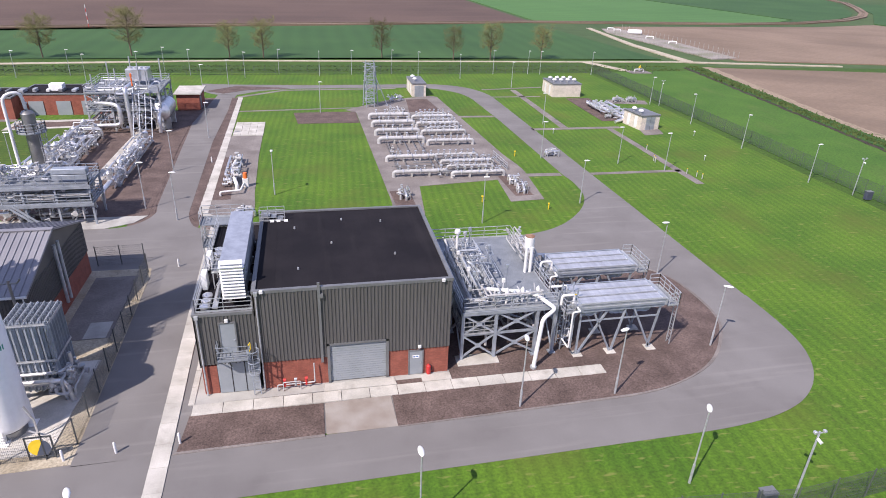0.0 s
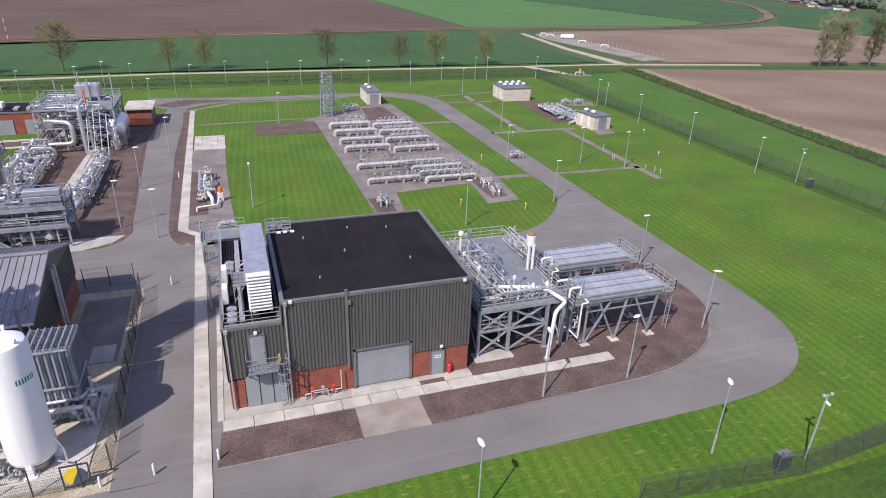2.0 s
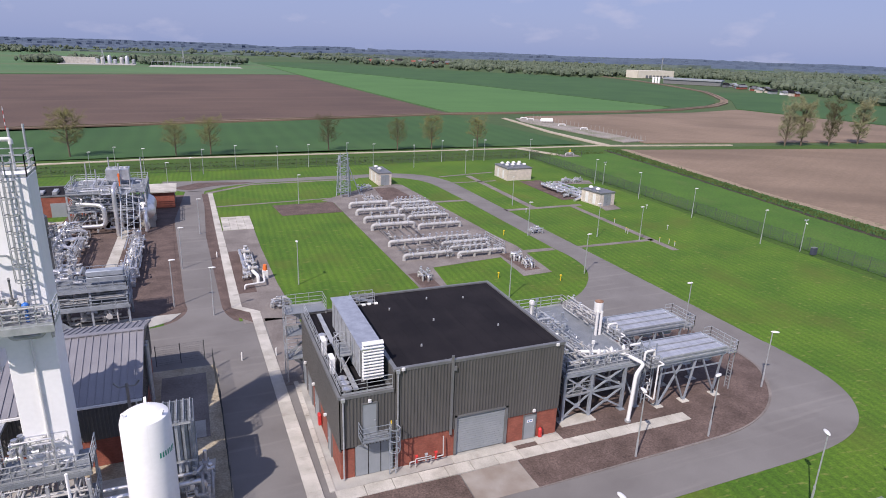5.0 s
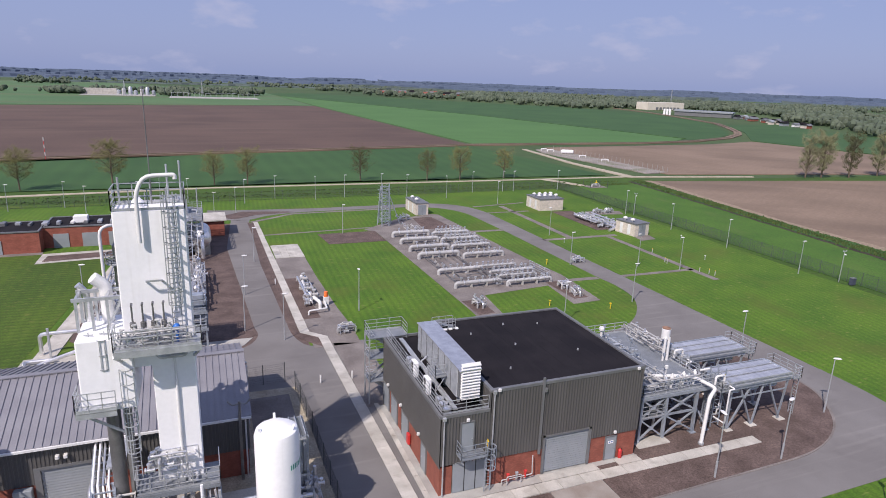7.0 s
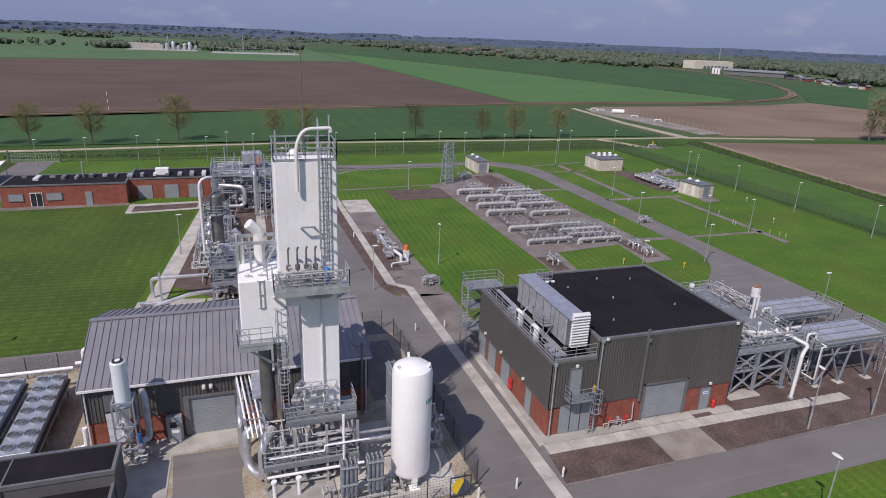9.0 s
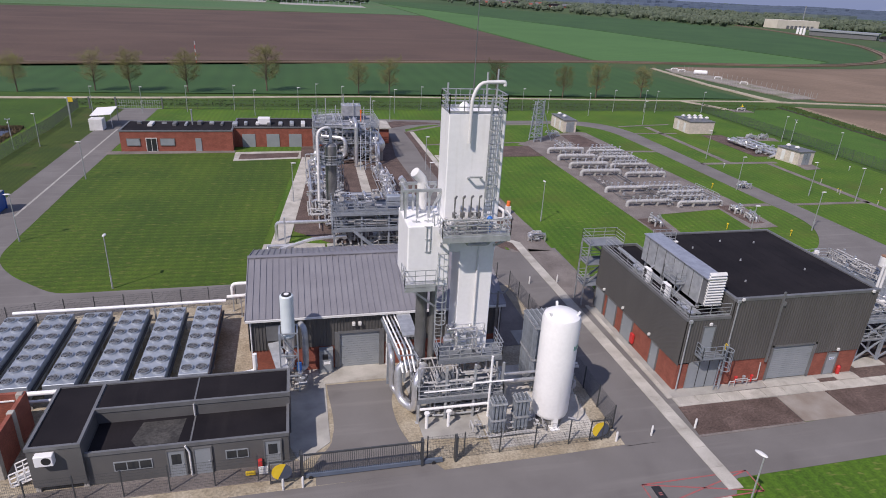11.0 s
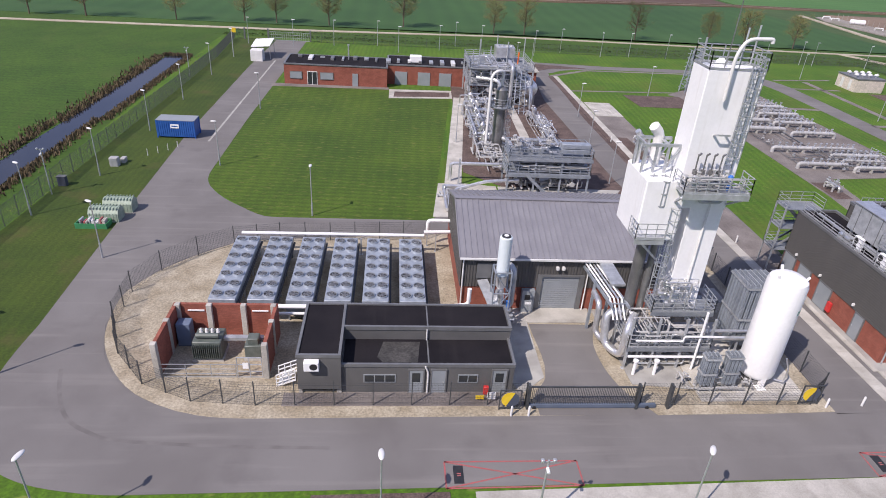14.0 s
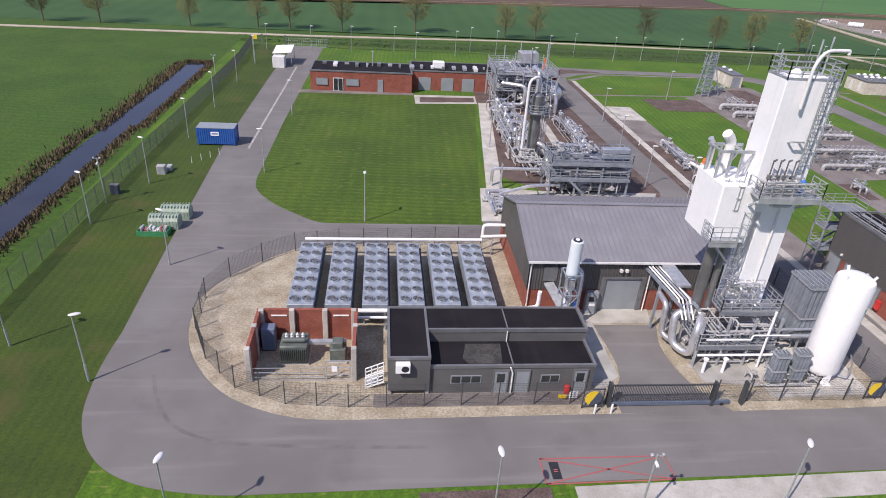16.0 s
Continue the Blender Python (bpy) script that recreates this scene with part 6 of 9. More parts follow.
for side in (0, 1):
    ya, yb = (GY0 - 0.3, GYM) if side == 0 else (GY1 + 0.3, GYM)
    za = GE - 0.02
    nrm = Vector((0, -(GR - za) if side == 0 else (GR - za), abs(yb - ya))).normalized()
    part("roof_slope", Shape().add([(GX0 - 0.25, ya, za), (GX1 + 0.25, ya, za), (GX1 + 0.25, yb, GR), (GX0 - 0.25, yb, GR), (GX0 - 0.25, ya, za + 0.1), (GX1 + 0.25, ya, za + 0.1), (GX1 + 0.25, yb, GR + 0.1), (GX0 - 0.25, yb, GR + 0.1)],
                                  [(3, 2, 1, 0), (4, 5, 6, 7), (0, 1, 5, 4), (1, 2, 6, 5), (2, 3, 7, 6), (3, 0, 4, 7)] if side == 0 else [(0, 1, 2, 3), (7, 6, 5, 4), (4, 5, 1, 0), (5, 6, 2, 1), (6, 7, 3, 2), (7, 4, 0, 3)]), ROOF_SHEET, h2, "blue-grey roof sheets", False)
    count = 42
    rib = mesh("standing_seam", Shape().beam((0, ya, za + 0.13), (0, yb, GR + 0.13), 0.06, 0.08), ROOF_SHEET, False)
    for k in range(count + 1):
        ob = part("standing_seam", rib, None, h2)
        ob.location.x = GX0 - 0.2 + k * (GX1 - GX0 + 0.4) / count
part("ridge_cap", Shape().beam((GX0 - 0.25, GYM, GR + 0.13), (GX1 + 0.25, GYM, GR + 0.13), 0.5, 0.08), ROOF_SHEET, h2)
part("gutter", Shape().box(GX0 - 0.2, GY0 - 0.42, GE - 0.12, GX1 + 0.2, GY0 - 0.28, GE + 0.04), WHITE_DULL, h2, "pale gutter")
for px in (GX0 + 0.15, -30.7, GX1 - 0.2):
    part("downpipe", Shape().tube([(px, GY0 - 0.12, 0.1), (px, GY0 - 0.12, GE - 0.2)], 0.06), WHITE_DULL, h2, "white downpipe")
gd = part("roller_door", Shape().box(-34.5, GY0 + 0.1, 0.1, -31.3, GY0 + 0.2, 3.3), DOOR_GREY, h2, "grey roller shutter door")
part("door_frame", Shape().box(-34.9, GY0 - 0.08, 0.1, -34.5, GY0 + 0.2, 3.5).box(-31.3, GY0 - 0.08, 0.1, -30.9, GY0 + 0.2, 3.5).box(-34.5, GY0 - 0.08, 3.3, -31.3, GY0 + 0.2, 3.5), TRIM, gd)
for k in range(15):
    part("slat", Shape().box(-34.49, GY0 + 0.075, 0.13 + k * 0.21, -31.31, GY0 + 0.1, 0.13 + k * 0.21 + 0.19), DOOR_GREY, gd, smooth=False)
cab = thing("control_cabinet", "grey control cabinet with a dark display", "cabinet", (-35.6, GY0 - 0.3, 0.1))
part("body", Shape().block(-0.55, -0.25, 0, 0.55, 0.25, 2.1, 0.03), DOOR_GREY, cab)
part("screen", Shape().box(-0.3, -0.262, 1.2, 0.15, -0.25, 1.7), BLACK, cab)
part("notice", Shape().box(-0.2, -0.262, 0.75, 0.3, -0.25, 1.0), WHITE, cab)
for px in (-33.5, -33.0):
    solid("wall_lamp", Shape().block(px, GY0 - 0.35, 4.1, px + 0.25, GY0 - 0.02, 4.35, 0.04), DIFFUSER, "white flood lamp above the hall door", "lamp", "machine hall lamps")
win = part("louvre", Shape().box(-40.1, GY0 - 0.09, 3.1, -38.9, GY0, 4.5), TRIM, h2, "grey wall louvre")
sw = part("side_door", Shape().box(GX1 - 0.05, 46.6, 0.1, GX1 + 0.06, 47.7, 2.3), DOOR_GREY, h2, "grey steel side door")
part("handle", Shape().box(GX1 + 0.06, 47.4, 1.1, GX1 + 0.1, 47.55, 1.16), GALV, sw)
for k in range(2):
    part("side_vent", Shape().tube([(GX1 + 0.3, 50.5 + k * 0.8, 1), (GX1 + 0.3, 50.5 + k * 0.8, 6.3)], 0.14), GALV, h2, "galvanised vent pipe")

stack = thing("vent_silencer", "white cylindrical vent silencer in a steel frame", "silencer", (-38.4, 42.6, 0))
part("drum", Shape().lathe((0, 0, 4.6), (0, 0, 8.1), [(0, 0.3), (0.04, 0.5), (0.98, 0.5), (1, 0.44)], 24), material("pale_blue_white_paint", (0.62, 0.70, 0.74), (0.70, 0.77, 0.80), 1, 0.45), stack, "pale drum")
part("outlet", Shape().lathe((0, 0, 8.1), (0, 0, 8.16), [(0, 0.36), (1, 0.36)], 20), BLACK, stack, "dark outlet")
part("outlet_ring", Shape().lathe((0, 0, 8.12), (0, 0, 8.2), [(0, 0.18), (1, 0.18)], 16), WHITE, stack)
part("body", Shape().lathe((0, 0, 1.6), (0, 0, 4.6), [(0, 0.2), (0.2, 0.36), (0.5, 0.36), (0.6, 0.25), (0.7, 0.42), (1, 0.42)], 20), LAGGING, stack, "silver lower vessel")
fr = Shape()
for sx in (-0.65, 0.65):
    for sy in (-0.65, 0.65):
        fr.beam((sx, sy, 0), (sx, sy, 5.2), 0.1)
for z in (1.5, 3.3, 5.2):
    for a, b in (((-0.65, -0.65), (0.65, -0.65)), ((0.65, -0.65), (0.65, 0.65)), ((0.65, 0.65), (-0.65, 0.65)), ((-0.65, 0.65), (-0.65, -0.65))):
        fr.beam((*a, z), (*b, z), 0.09)
fr.beam((-0.65, -0.65, 1.5), (0.65, -0.65, 3.3), 0.06).beam((0.65, -0.65, 3.3), (-0.65, -0.65, 5.2), 0.06)
part("frame", fr, GALV_BLUE, stack, "bluish steel frame")
part("duct", Shape().tube([(0.5, 0.5, 1.2), (1.2, 0.9, 1.2), (1.2, 0.9, 4.6), (0.9, 1.9, 4.6)], 0.24, 12), GALV, stack)
part("valve", Shape().cyl((0.7, -0.3, 1.8), (0.7, -0.3, 2.4), 0.18), BLUE_BRIGHT, stack, "blue valve")
pipes(stack, (-0.8, -1.0, 0.3, 1.3, 0.8, 1.5), 12, 0.08, PIPE_GREY, 41, 4)
dl = thing("cable_ladder", "steel cable ladder leaning from the hall wall", "cable tray")
part("tray", Shape().beam((-39.6, 44.5, 3.0), (-38.9, 41.8, 2.2), 0.9, 0.12), GALV, dl)
supports(dl, [(-39.0, 42.2)], 2.3, 0.1)
yard = thing("white_cross_pipe", "white pipe from the coolers to the hall", "pipe")
part("pipe", Shape().tube([(-44.5, 41.9, 2.0), (-41.9, 42.1, 2.0), (-40.9, 42.3, 2.0), (-40.9, 42.3, 3.5)], 0.17, 10), WHITE, yard)
supports(yard, [(-43.6, 42.0), (-41.0, 42.3)], 1.9, 0.1)
yp = thing("white_cross_pipe", "white pipe from the coolers to the hall", "pipe")
part("pipe", Shape().tube([(-44.0, 54.4, 2.2), (-41.2, 54.6, 2.2), (-41.2, 55.6, 2.2)], 0.17, 10), WHITE, yp)
part("pipe", Shape().tube([(-43.6, 55.6, 1.8), (-43.6, 55.6, 2.9), (-41.3, 55.6, 2.9)], 0.17, 10), WHITE, yp)
supports(yp, [(-42.8, 54.5), (-43.6, 55.6)], 2.1, 0.1)

# ---- dry coolers ----
def dry_cooler(x, first=None):
    if first:
        return copy_thing(first, pose(x, 42.4, 0))
    c = thing("dry_cooler", "grey dry cooler bank with two rows of fans", "dry cooler", (x, 42.4, 0), group="dry cooler banks")
    W, L, Z = 2.1, 10.6, 2.15
    part("casing", Shape().block(0, 0, 1.0, W, L, Z, 0.03), GALV_BLUE, c, "bluish sheet casing", False)
    part("coil", Shape().add([(0.05, 0.05, 1.0), (W - 0.05, 0.05, 1.0), (W / 2 + 0.3, 0.05, 0.5), (W / 2 - 0.3, 0.05, 0.5), (0.05, L - 0.05, 1.0), (W - 0.05, L - 0.05, 1.0), (W / 2 + 0.3, L - 0.05, 0.5), (W / 2 - 0.3, L - 0.05, 0.5)],
                             [(0, 1, 2, 3), (7, 6, 5, 4), (1, 0, 4, 5), (2, 1, 5, 6), (3, 2, 6, 7), (0, 3, 7, 4)]), BLACK, c, "dark cooling coil")
    ring = mesh("fan_ring", Shape().lathe((0, 0, Z), (0, 0, Z + 0.14), [(0, 0.47), (0.6, 0.44), (1, 0.44), (1.0, 0.40), (0.2, 0.39)], 20), GALV_BLUE)
    pit = mesh("fan_opening", Shape().cyl((0, 0, Z + 0.02), (0, 0, Z + 0.05), 0.388, n=20), BLACK)
    bl = Shape().cyl((0, 0, Z + 0.05), (0, 0, Z + 0.13), 0.13, n=12)
    for k in range(5):
        a = 2 * math.pi * k / 5
        bl.beam((0.12 * math.cos(a), 0.12 * math.sin(a), Z + 0.08), (0.36 * math.cos(a + 0.35), 0.36 * math.sin(a + 0.35), Z + 0.08), 0.13, 0.012)
    rotor = mesh("rotor", bl, STEEL_DARK)
    gd = Shape()
    for r in (0.2, 0.28, 0.36):
        pts = [(r * math.cos(radians(q)), r * math.sin(radians(q)), Z + 0.15) for q in range(0, 361, 30)]
        for p, q in zip(pts, pts[1:]):
            gd.beam(p, q, 0.012)
    guard = mesh("guard", gd, GALV)
    for i in range(2):
        for j in range(7):
            f = part("fan_ring", ring, None, c)
            f.location = (0.54 + i * 1.02, 0.76 + j * 1.515, 0)
            for nm, me in (("fan_opening", pit), ("rotor", rotor), ("guard", guard)):
                part(nm, me, None, f)
    for yy in (0.3, 3.6, 7.0, 10.3):
        for px in (0.15, W - 0.15):
            part("leg", Shape().beam((px, yy, 0), (px, yy, 1.0), 0.12), GALV, c)
    part("cable_tray", Shape().box(W + 0.05, 0.2, 1.55, W + 0.2, L - 0.2, 1.7), BLACK, c, "dark cable tray")
    return c


bank = dry_cooler(-61.3)
for k in range(1, 6):
    dry_cooler(-61.3 + k * 2.98, bank)
mains = thing("cooler_header", "white header pipes along the dry coolers", "pipe")
part("pipe", Shape().tube([(-61.8, 41.9, 1.9), (-44.0, 41.9, 1.9)], 0.17, 10), WHITE, mains)
part("pipe", Shape().tube([(-61.8, 41.5, 1.5), (-50.0, 41.5, 1.5)], 0.12, 10), WHITE_DULL, mains)
part("pipe", Shape().tube([(-61.0, 53.5, 2.2), (-44.0, 53.7, 2.2)], 0.15, 10), WHITE, mains)
supports(mains, [(-61.4, 41.9), (-57.5, 41.9), (-53.5, 41.9), (-49.5, 41.9), (-45, 41.9), (-60.5, 53.5), (-55, 53.55), (-50, 53.6), (-45, 53.7)], 1.8, 0.14)

# ---- control building ----
off = thing("control_building", "flat-roofed dark grey control building with a stepped roof", "building")
DARK = material("dark_grey_render", (0.10, 0.10, 0.10), (0.125, 0.123, 0.12), 0.5, 0.7, 0, 0.1, 20, 0.06)
OX0, OXM, OX1, OY0, OYM, OY1 = -53.3, -50.4, -38.5, 34.2, 37.2, 40.1
part("west_wing", Shape().box(OX0, OY0 - 0.25, 0.55, OXM, OY1, 3.35), DARK, off, "dark grey wing raised on piers", False)
part("pier", Shape().box(OX0, OY0 - 0.1, -0.2, OX0 + 0.25, OY0 + 0.5, 0.55), CONCRETE, off)
part("pier", Shape().box(OXM - 0.3, OY0 - 0.1, -0.2, OXM, OY0 + 0.5, 0.55), CONCRETE, off)
part("pier", Shape().box(OX0, OY0 + 0.8, -0.2, OXM, OY1, 0.55), TRIM, off)
part("front_block", Shape().box(OXM, OY0, -0.2, OX1, OYM, 2.3), DARK, off, "dark grey rendered front", False)
part("rear_block", Shape().box(OXM, OYM, -0.2, OX1 + 0.1, OY1, 3.35), DARK, off, "dark grey rear block", False)
part("roof", Shape().box(OX0 + 0.15, OY0 - 0.1, 3.35, OXM - 0.1, OY1 - 0.15, 3.4), BITUMEN, off, "black roofing felt")
part("roof", Shape().box(OXM + 0.1, OYM + 0.1, 3.35, OX1 - 0.1, OY1 - 0.15, 3.4), BITUMEN, off, "black roofing felt")
part("roof", Shape().box(OXM + 0.1, OY0 + 0.1, 2.3, OX1 - 0.1, OYM, 2.35), BITUMEN, off, "black roofing felt")
# pale dry patch of the felt, a thin sheet on the lower roof
part("puddle", Shape().prism([(-48.0, 35.2), (-47.6, 34.6), (-45.2, 34.6), (-45.0, 36.9), (-47.6, 36.9)], 2.35, 2.356), material("dry_dusty_felt", (0.035, 0.034, 0.034), (0.07, 0.067, 0.064), 1.5, 0.9, 0, 0, 6, 0.3), off, "dry dusty patch on the felt roof")
part("coping", coping(OX0 - 0.05, OY0 - 0.3, OXM + 0.02, OY1 + 0.05, 3.5, 0.18), TRIM, off, "grey metal roof edge")
part("coping", Shape().box(OXM, OY0 - 0.06, 2.3, OX1 + 0.06, OY0 + 0.12, 2.55).box(OX1 - 0.12, OY0 + 0.12, 2.3, OX1 + 0.06, OYM, 2.55), TRIM, off, "grey metal roof edge")
part("coping", Shape().box(OXM + 0.02, OYM - 0.06, 3.2, OX1 + 0.16, OYM + 0.12, 3.5).box(OX1 - 0.04, OYM + 0.12, 3.2, OX1 + 0.16, OY1, 3.5).box(OXM + 0.02, OY1 - 0.14, 3.2, OX1 - 0.04, OY1 + 0.04, 3.5), TRIM, off, "grey metal roof edge")
part("roof_joint", Shape().box(-44.5, OYM + 0.1, 3.4, -44.4, OY1 - 0.15, 3.43).box(-44.5, OY0 + 0.1, 2.35, -44.4, OYM - 0.1, 2.38), TRIM, off)
part("roof_drain", Shape().tube([(-44.5, OYM - 0.12, 3.3), (-44.5, OYM - 0.12, 2.4)], 0.05), WHITE_DULL, off)
part("downpipe", Shape().tube([(-44.7, OY0 - 0.1, 2.4), (-44.5, OY0 - 0.1, 1.9), (-44.5, OY0 - 0.1, 0)], 0.06), WHITE_DULL, off, "white downpipe")
for x0, x1, n in ((-48.9, -46.7, 3), (-42.4, -41.0, 2)):
    w = part("window", Shape().box(x0, OY0 - 0.04, 0.95, x1, OY0 + 0.02, 1.65), DOOR_GREY, off, "pale framed window")
    for k in range(n):
        a = x0 + 0.07 + k * (x1 - x0 - 0.07) / n
        part("pane", Shape().box(a, OY0 - 0.05, 1.02, a + (x1 - x0 - 0.07) / n - 0.07, OY0 - 0.04, 1.58), PANE, w)
steel_door(off, -45.3, OY0 - 0.02, 0, 0.95, 2.05, "f", True)
steel_door(off, -43.75, OY0 - 0.02, 0, 0.95, 2.05, "f")
steel_door(off, -39.5, OY0 - 0.02, 0, 0.95, 2.05, "f", True)
ac = thing("air_conditioner", "white air conditioner on the control building", "air conditioner", (-52.3, OY0 - 0.5, 2.45))
part("body", Shape().block(-0.5, -0.2, 0, 0.5, 0.25, 0.7, 0.03), WHITE, ac)
part("fan_grille", Shape().cyl((0.15, -0.21, 0.35), (0.15, -0.2, 0.35), 0.26, n=16), BLACK, ac)
st = thing("entrance_steps", "white steel steps with railings", "steps", (-54.2, 34.8, 0))
for k in range(3):
    part("tread", Shape().box(-0.6 + k * 0.28, 0, 0.15 + k * 0.18, -0.3 + k * 0.28, 1.0, 0.2 + k * 0.18), GALV, st)
for py in (0, 1.0):
    part("railing", Shape().rail([(-0.7, py, 0), (0.6, py, 0.55)], 1.0, 0.5, 0.03), WHITE, st)
solid("fire_box", Shape().block(-40.55, OY0 - 0.3, 0.1, -40.2, OY0 - 0.04, 0.75, 0.03), RED, "red fire extinguisher box by the door", "fire box")
solid("notice_board", Shape().block(-40.4, 33.2, 0.3, -39.8, 33.3, 0.85, 0.02), WHITE, "white notice on a stand", "sign")
solid("notice_board", Shape().block(-41.2, 33.2, 0.3, -40.6, 33.3, 0.6, 0.02), YELLOW, "yellow notice on a stand", "sign")

# ---- transformer bay ----
bay = thing("transformer_bay", "open red brick bay with concrete posts", "enclosure")
BX0, BX1, BY0, BY1, BZ = -63.2, -55.6, 35.6, 40.8, 2.9
for a in ((BX0, BY1 - 0.25, BX1, BY1), (BX0, BY0 + 0.3, BX0 + 0.25, BY1 - 0.25), (BX1 - 0.25, BY0 + 0.3, BX1, BY1 - 0.25)):
    part("wall", Shape().box(a[0], a[1], -0.2, a[2], a[3], BZ), BRICK, bay, "red brick wall", False)
for px, py in ((BX0 + 0.12, BY0 + 0.15), (BX1 - 0.12, BY0 + 0.15), (BX0 + 2.6, BY1 - 0.32), (BX0 + 5.1, BY1 - 0.32), (BX0 + 0.12, BY1 - 2.3), (BX1 - 0.12, BY1 - 2.3), (BX0 + 0.3, BY1 - 0.3), (BX1 - 0.3, BY1 - 0.3)):
    part("post", Shape().block(px - 0.2, py - 0.2, -0.2, px + 0.2, py + 0.2, BZ + 0.08, 0.03), CONCRETE, bay, "pale concrete post", False)
for x0 in (BX0 + 1.0, BX0 + 5.7):
    part("bracket", Shape().box(x0, BY1 - 0.33, 2.35, x0 + 1.2, BY1 - 0.25, 2.43), WHITE, bay)
part("mesh_rail", Shape().rail([(BX0 + 0.3, BY0 + 0.1), (BX0 + 5.4, BY0 + 0.1)], 1.2, 1.7, 0.02, 0), GALV, bay)
gt = part("gate", Shape().rail([(BX0 + 5.5, BY0 + 0.1), (BX0 + 7.2, BY0 + 0.1)], 1.8, 0.85, 0.03, 0), GALV, bay, "steel mesh gate")
part("notice", Shape().box(BX0 + 5.9, BY0 + 0.02, 0.9, BX0 + 6.3, BY0 + 0.05, 1.4), WHITE, gt)
tr = thing("power_transformer", "green-grey oil transformer with cooling ribs", "transformer", (-60.2, 38.4, 0))
part("tank", Shape().block(-1.0, -0.9, 0.2, 1.0, 0.9, 1.7, 0.06), TRAFO, tr)
for k in range(14):
    part("cooling_rib", Shape().box(-0.95 + k * 0.14, -1.15, 0.4, -0.92 + k * 0.14, -0.9, 1.5), TRAFO, tr)
for k in range(4):
    part("bushing", Shape().lathe((-0.6 + k * 0.4, 0.2, 1.7), (-0.6 + k * 0.4, 0.2, 2.15), [(0, 0.09), (0.3, 0.13), (0.5, 0.08), (0.7, 0.12), (1, 0.05)], 10), WHITE_DULL, tr)
part("conservator", Shape().cyl((-0.8, -0.4, 1.95), (0.8, -0.4, 1.95), 0.2), TRAFO, tr)
part("base", Shape().box(-1.1, -1.0, 0, 1.1, 1.0, 0.2), CONCRETE, tr)
t2 = thing("voltage_regulator", "small green-grey transformer with a cable duct", "transformer", (-57.0, 38.2, 0))
part("tank", Shape().block(-0.6, -0.6, 0.2, 0.6, 0.6, 1.3, 0.05), TRAFO, t2)
part("cable_duct", Shape().box(-2.2, 0.2, 1.2, 0.6, 0.6, 1.45), GALV, t2)
part("top", Shape().block(-0.4, -0.4, 1.3, 0.4, 0.4, 1.8, 0.05), TRAFO, t2)
part("base", Shape().box(-0.7, -0.7, 0, 0.7, 0.7, 0.2), CONCRETE, t2)
cb = thing("switch_cabinet", "blue-grey steel switch cabinet", "cabinet", (-62.3, 39.6, 0))
part("body", Shape().block(-0.5, -0.4, 0.1, 0.5, 0.5, 2.0, 0.04), material("blue_grey_paint", (0.12, 0.16, 0.24), (0.15, 0.19, 0.27), 1), cb)
part("plinth", Shape().box(-0.5, -0.4, 0, 0.5, 0.5, 0.1), BLACK, cb)

# ---- mesh fence round the plant ----
def mesh_panel(length, h, gap=0.1):
    s = Shape()
    n = round(length / gap)
    for k in range(1, n):
        s.box(k * length / n - 0.0035, -0.0035, 0.05, k * length / n + 0.0035, 0.0035, h)
    for k in range(10):
        s.box(0, -0.005, 0.08 + k * (h - 0.1) / 9, length, 0.005, 0.09 + k * (h - 0.1) / 9)
    return mesh("mesh_panel", s, FENCE_GREY, False)


def fence_run(root, pts, h, step, post_mesh, panel_mesh, panel_len):
    for a, b in zip(pts, pts[1:]):
        a, b = Vector((*a, 0)), Vector((*b, 0))
        n = max(1, round((b - a).length / step))
        ang = math.atan2(b.y - a.y, b.x - a.x)
        for k in range(n):
            c = a.lerp(b, k / n)
            p = part("post", post_mesh, None, root)
            p.location = c
            q = part("mesh_panel", panel_mesh, None, root)
            q.location, q.rotation_euler, q.scale = c, (0, 0, ang), ((b - a).length / n / panel_len, 1, 1)
    p = part("post", post_mesh, None, root)
    p.location = (*pts[-1], 0)


POST = mesh("post", Shape().box(-0.035, -0.035, 0, 0.035, 0.035, 2.1), FENCE_GREY, False)
PANEL = mesh_panel(2.5, 2.0)
plant_fence = thing("mesh_fence", "anthracite wire mesh fence round the plant", "fence", kind="structure")
fence_run(plant_fence, [(-15.9, 57.0), (-15.6, 49), (-15.5, 34.0), (-16.9, 32.9), (-29.6, 32.9)], 2.0, 2.5, POST, PANEL, 2.5)
fence_run(plant_fence, [(-37.8, 32.9), (-56, 32.9), (-60.3, 33.3), (-64.0, 35.0), (-66.8, 38.3), (-68.4, 42), (-68.7, 46.5), (-67.4, 50), (-65.0, 52.8), (-62.2, 55), (-58, 56), (-43.5, 57)], 2.0, 2.5, POST, PANEL, 2.5)
fence_run(plant_fence, [(-20.8, 59.0), (-16.6, 59.2)], 2.0, 2.0, POST, PANEL, 2.5)
gate = thing("sliding_gate", "anthracite steel sliding gate across the drive", "gate")
part("bottom_beam", Shape().box(-37.6, 32.55, 0.12, -28.6, 32.75, 0.4), material("blue_grey_beam", (0.10, 0.13, 0.18), (0.13, 0.16, 0.21), 1, 0.5), gate)
part("top_rail", Shape().box(-37.6, 32.6, 1.85, -30.0, 32.7, 1.95), FENCE_GREY, gate)
part("wheel", Shape().cyl((-29.2, 32.5, 0.14), (-29.2, 32.8, 0.14), 0.14), BLACK, gate)
part("wheel", Shape().cyl((-37.2, 32.5, 0.14), (-37.2, 32.8, 0.14), 0.14), BLACK, gate)
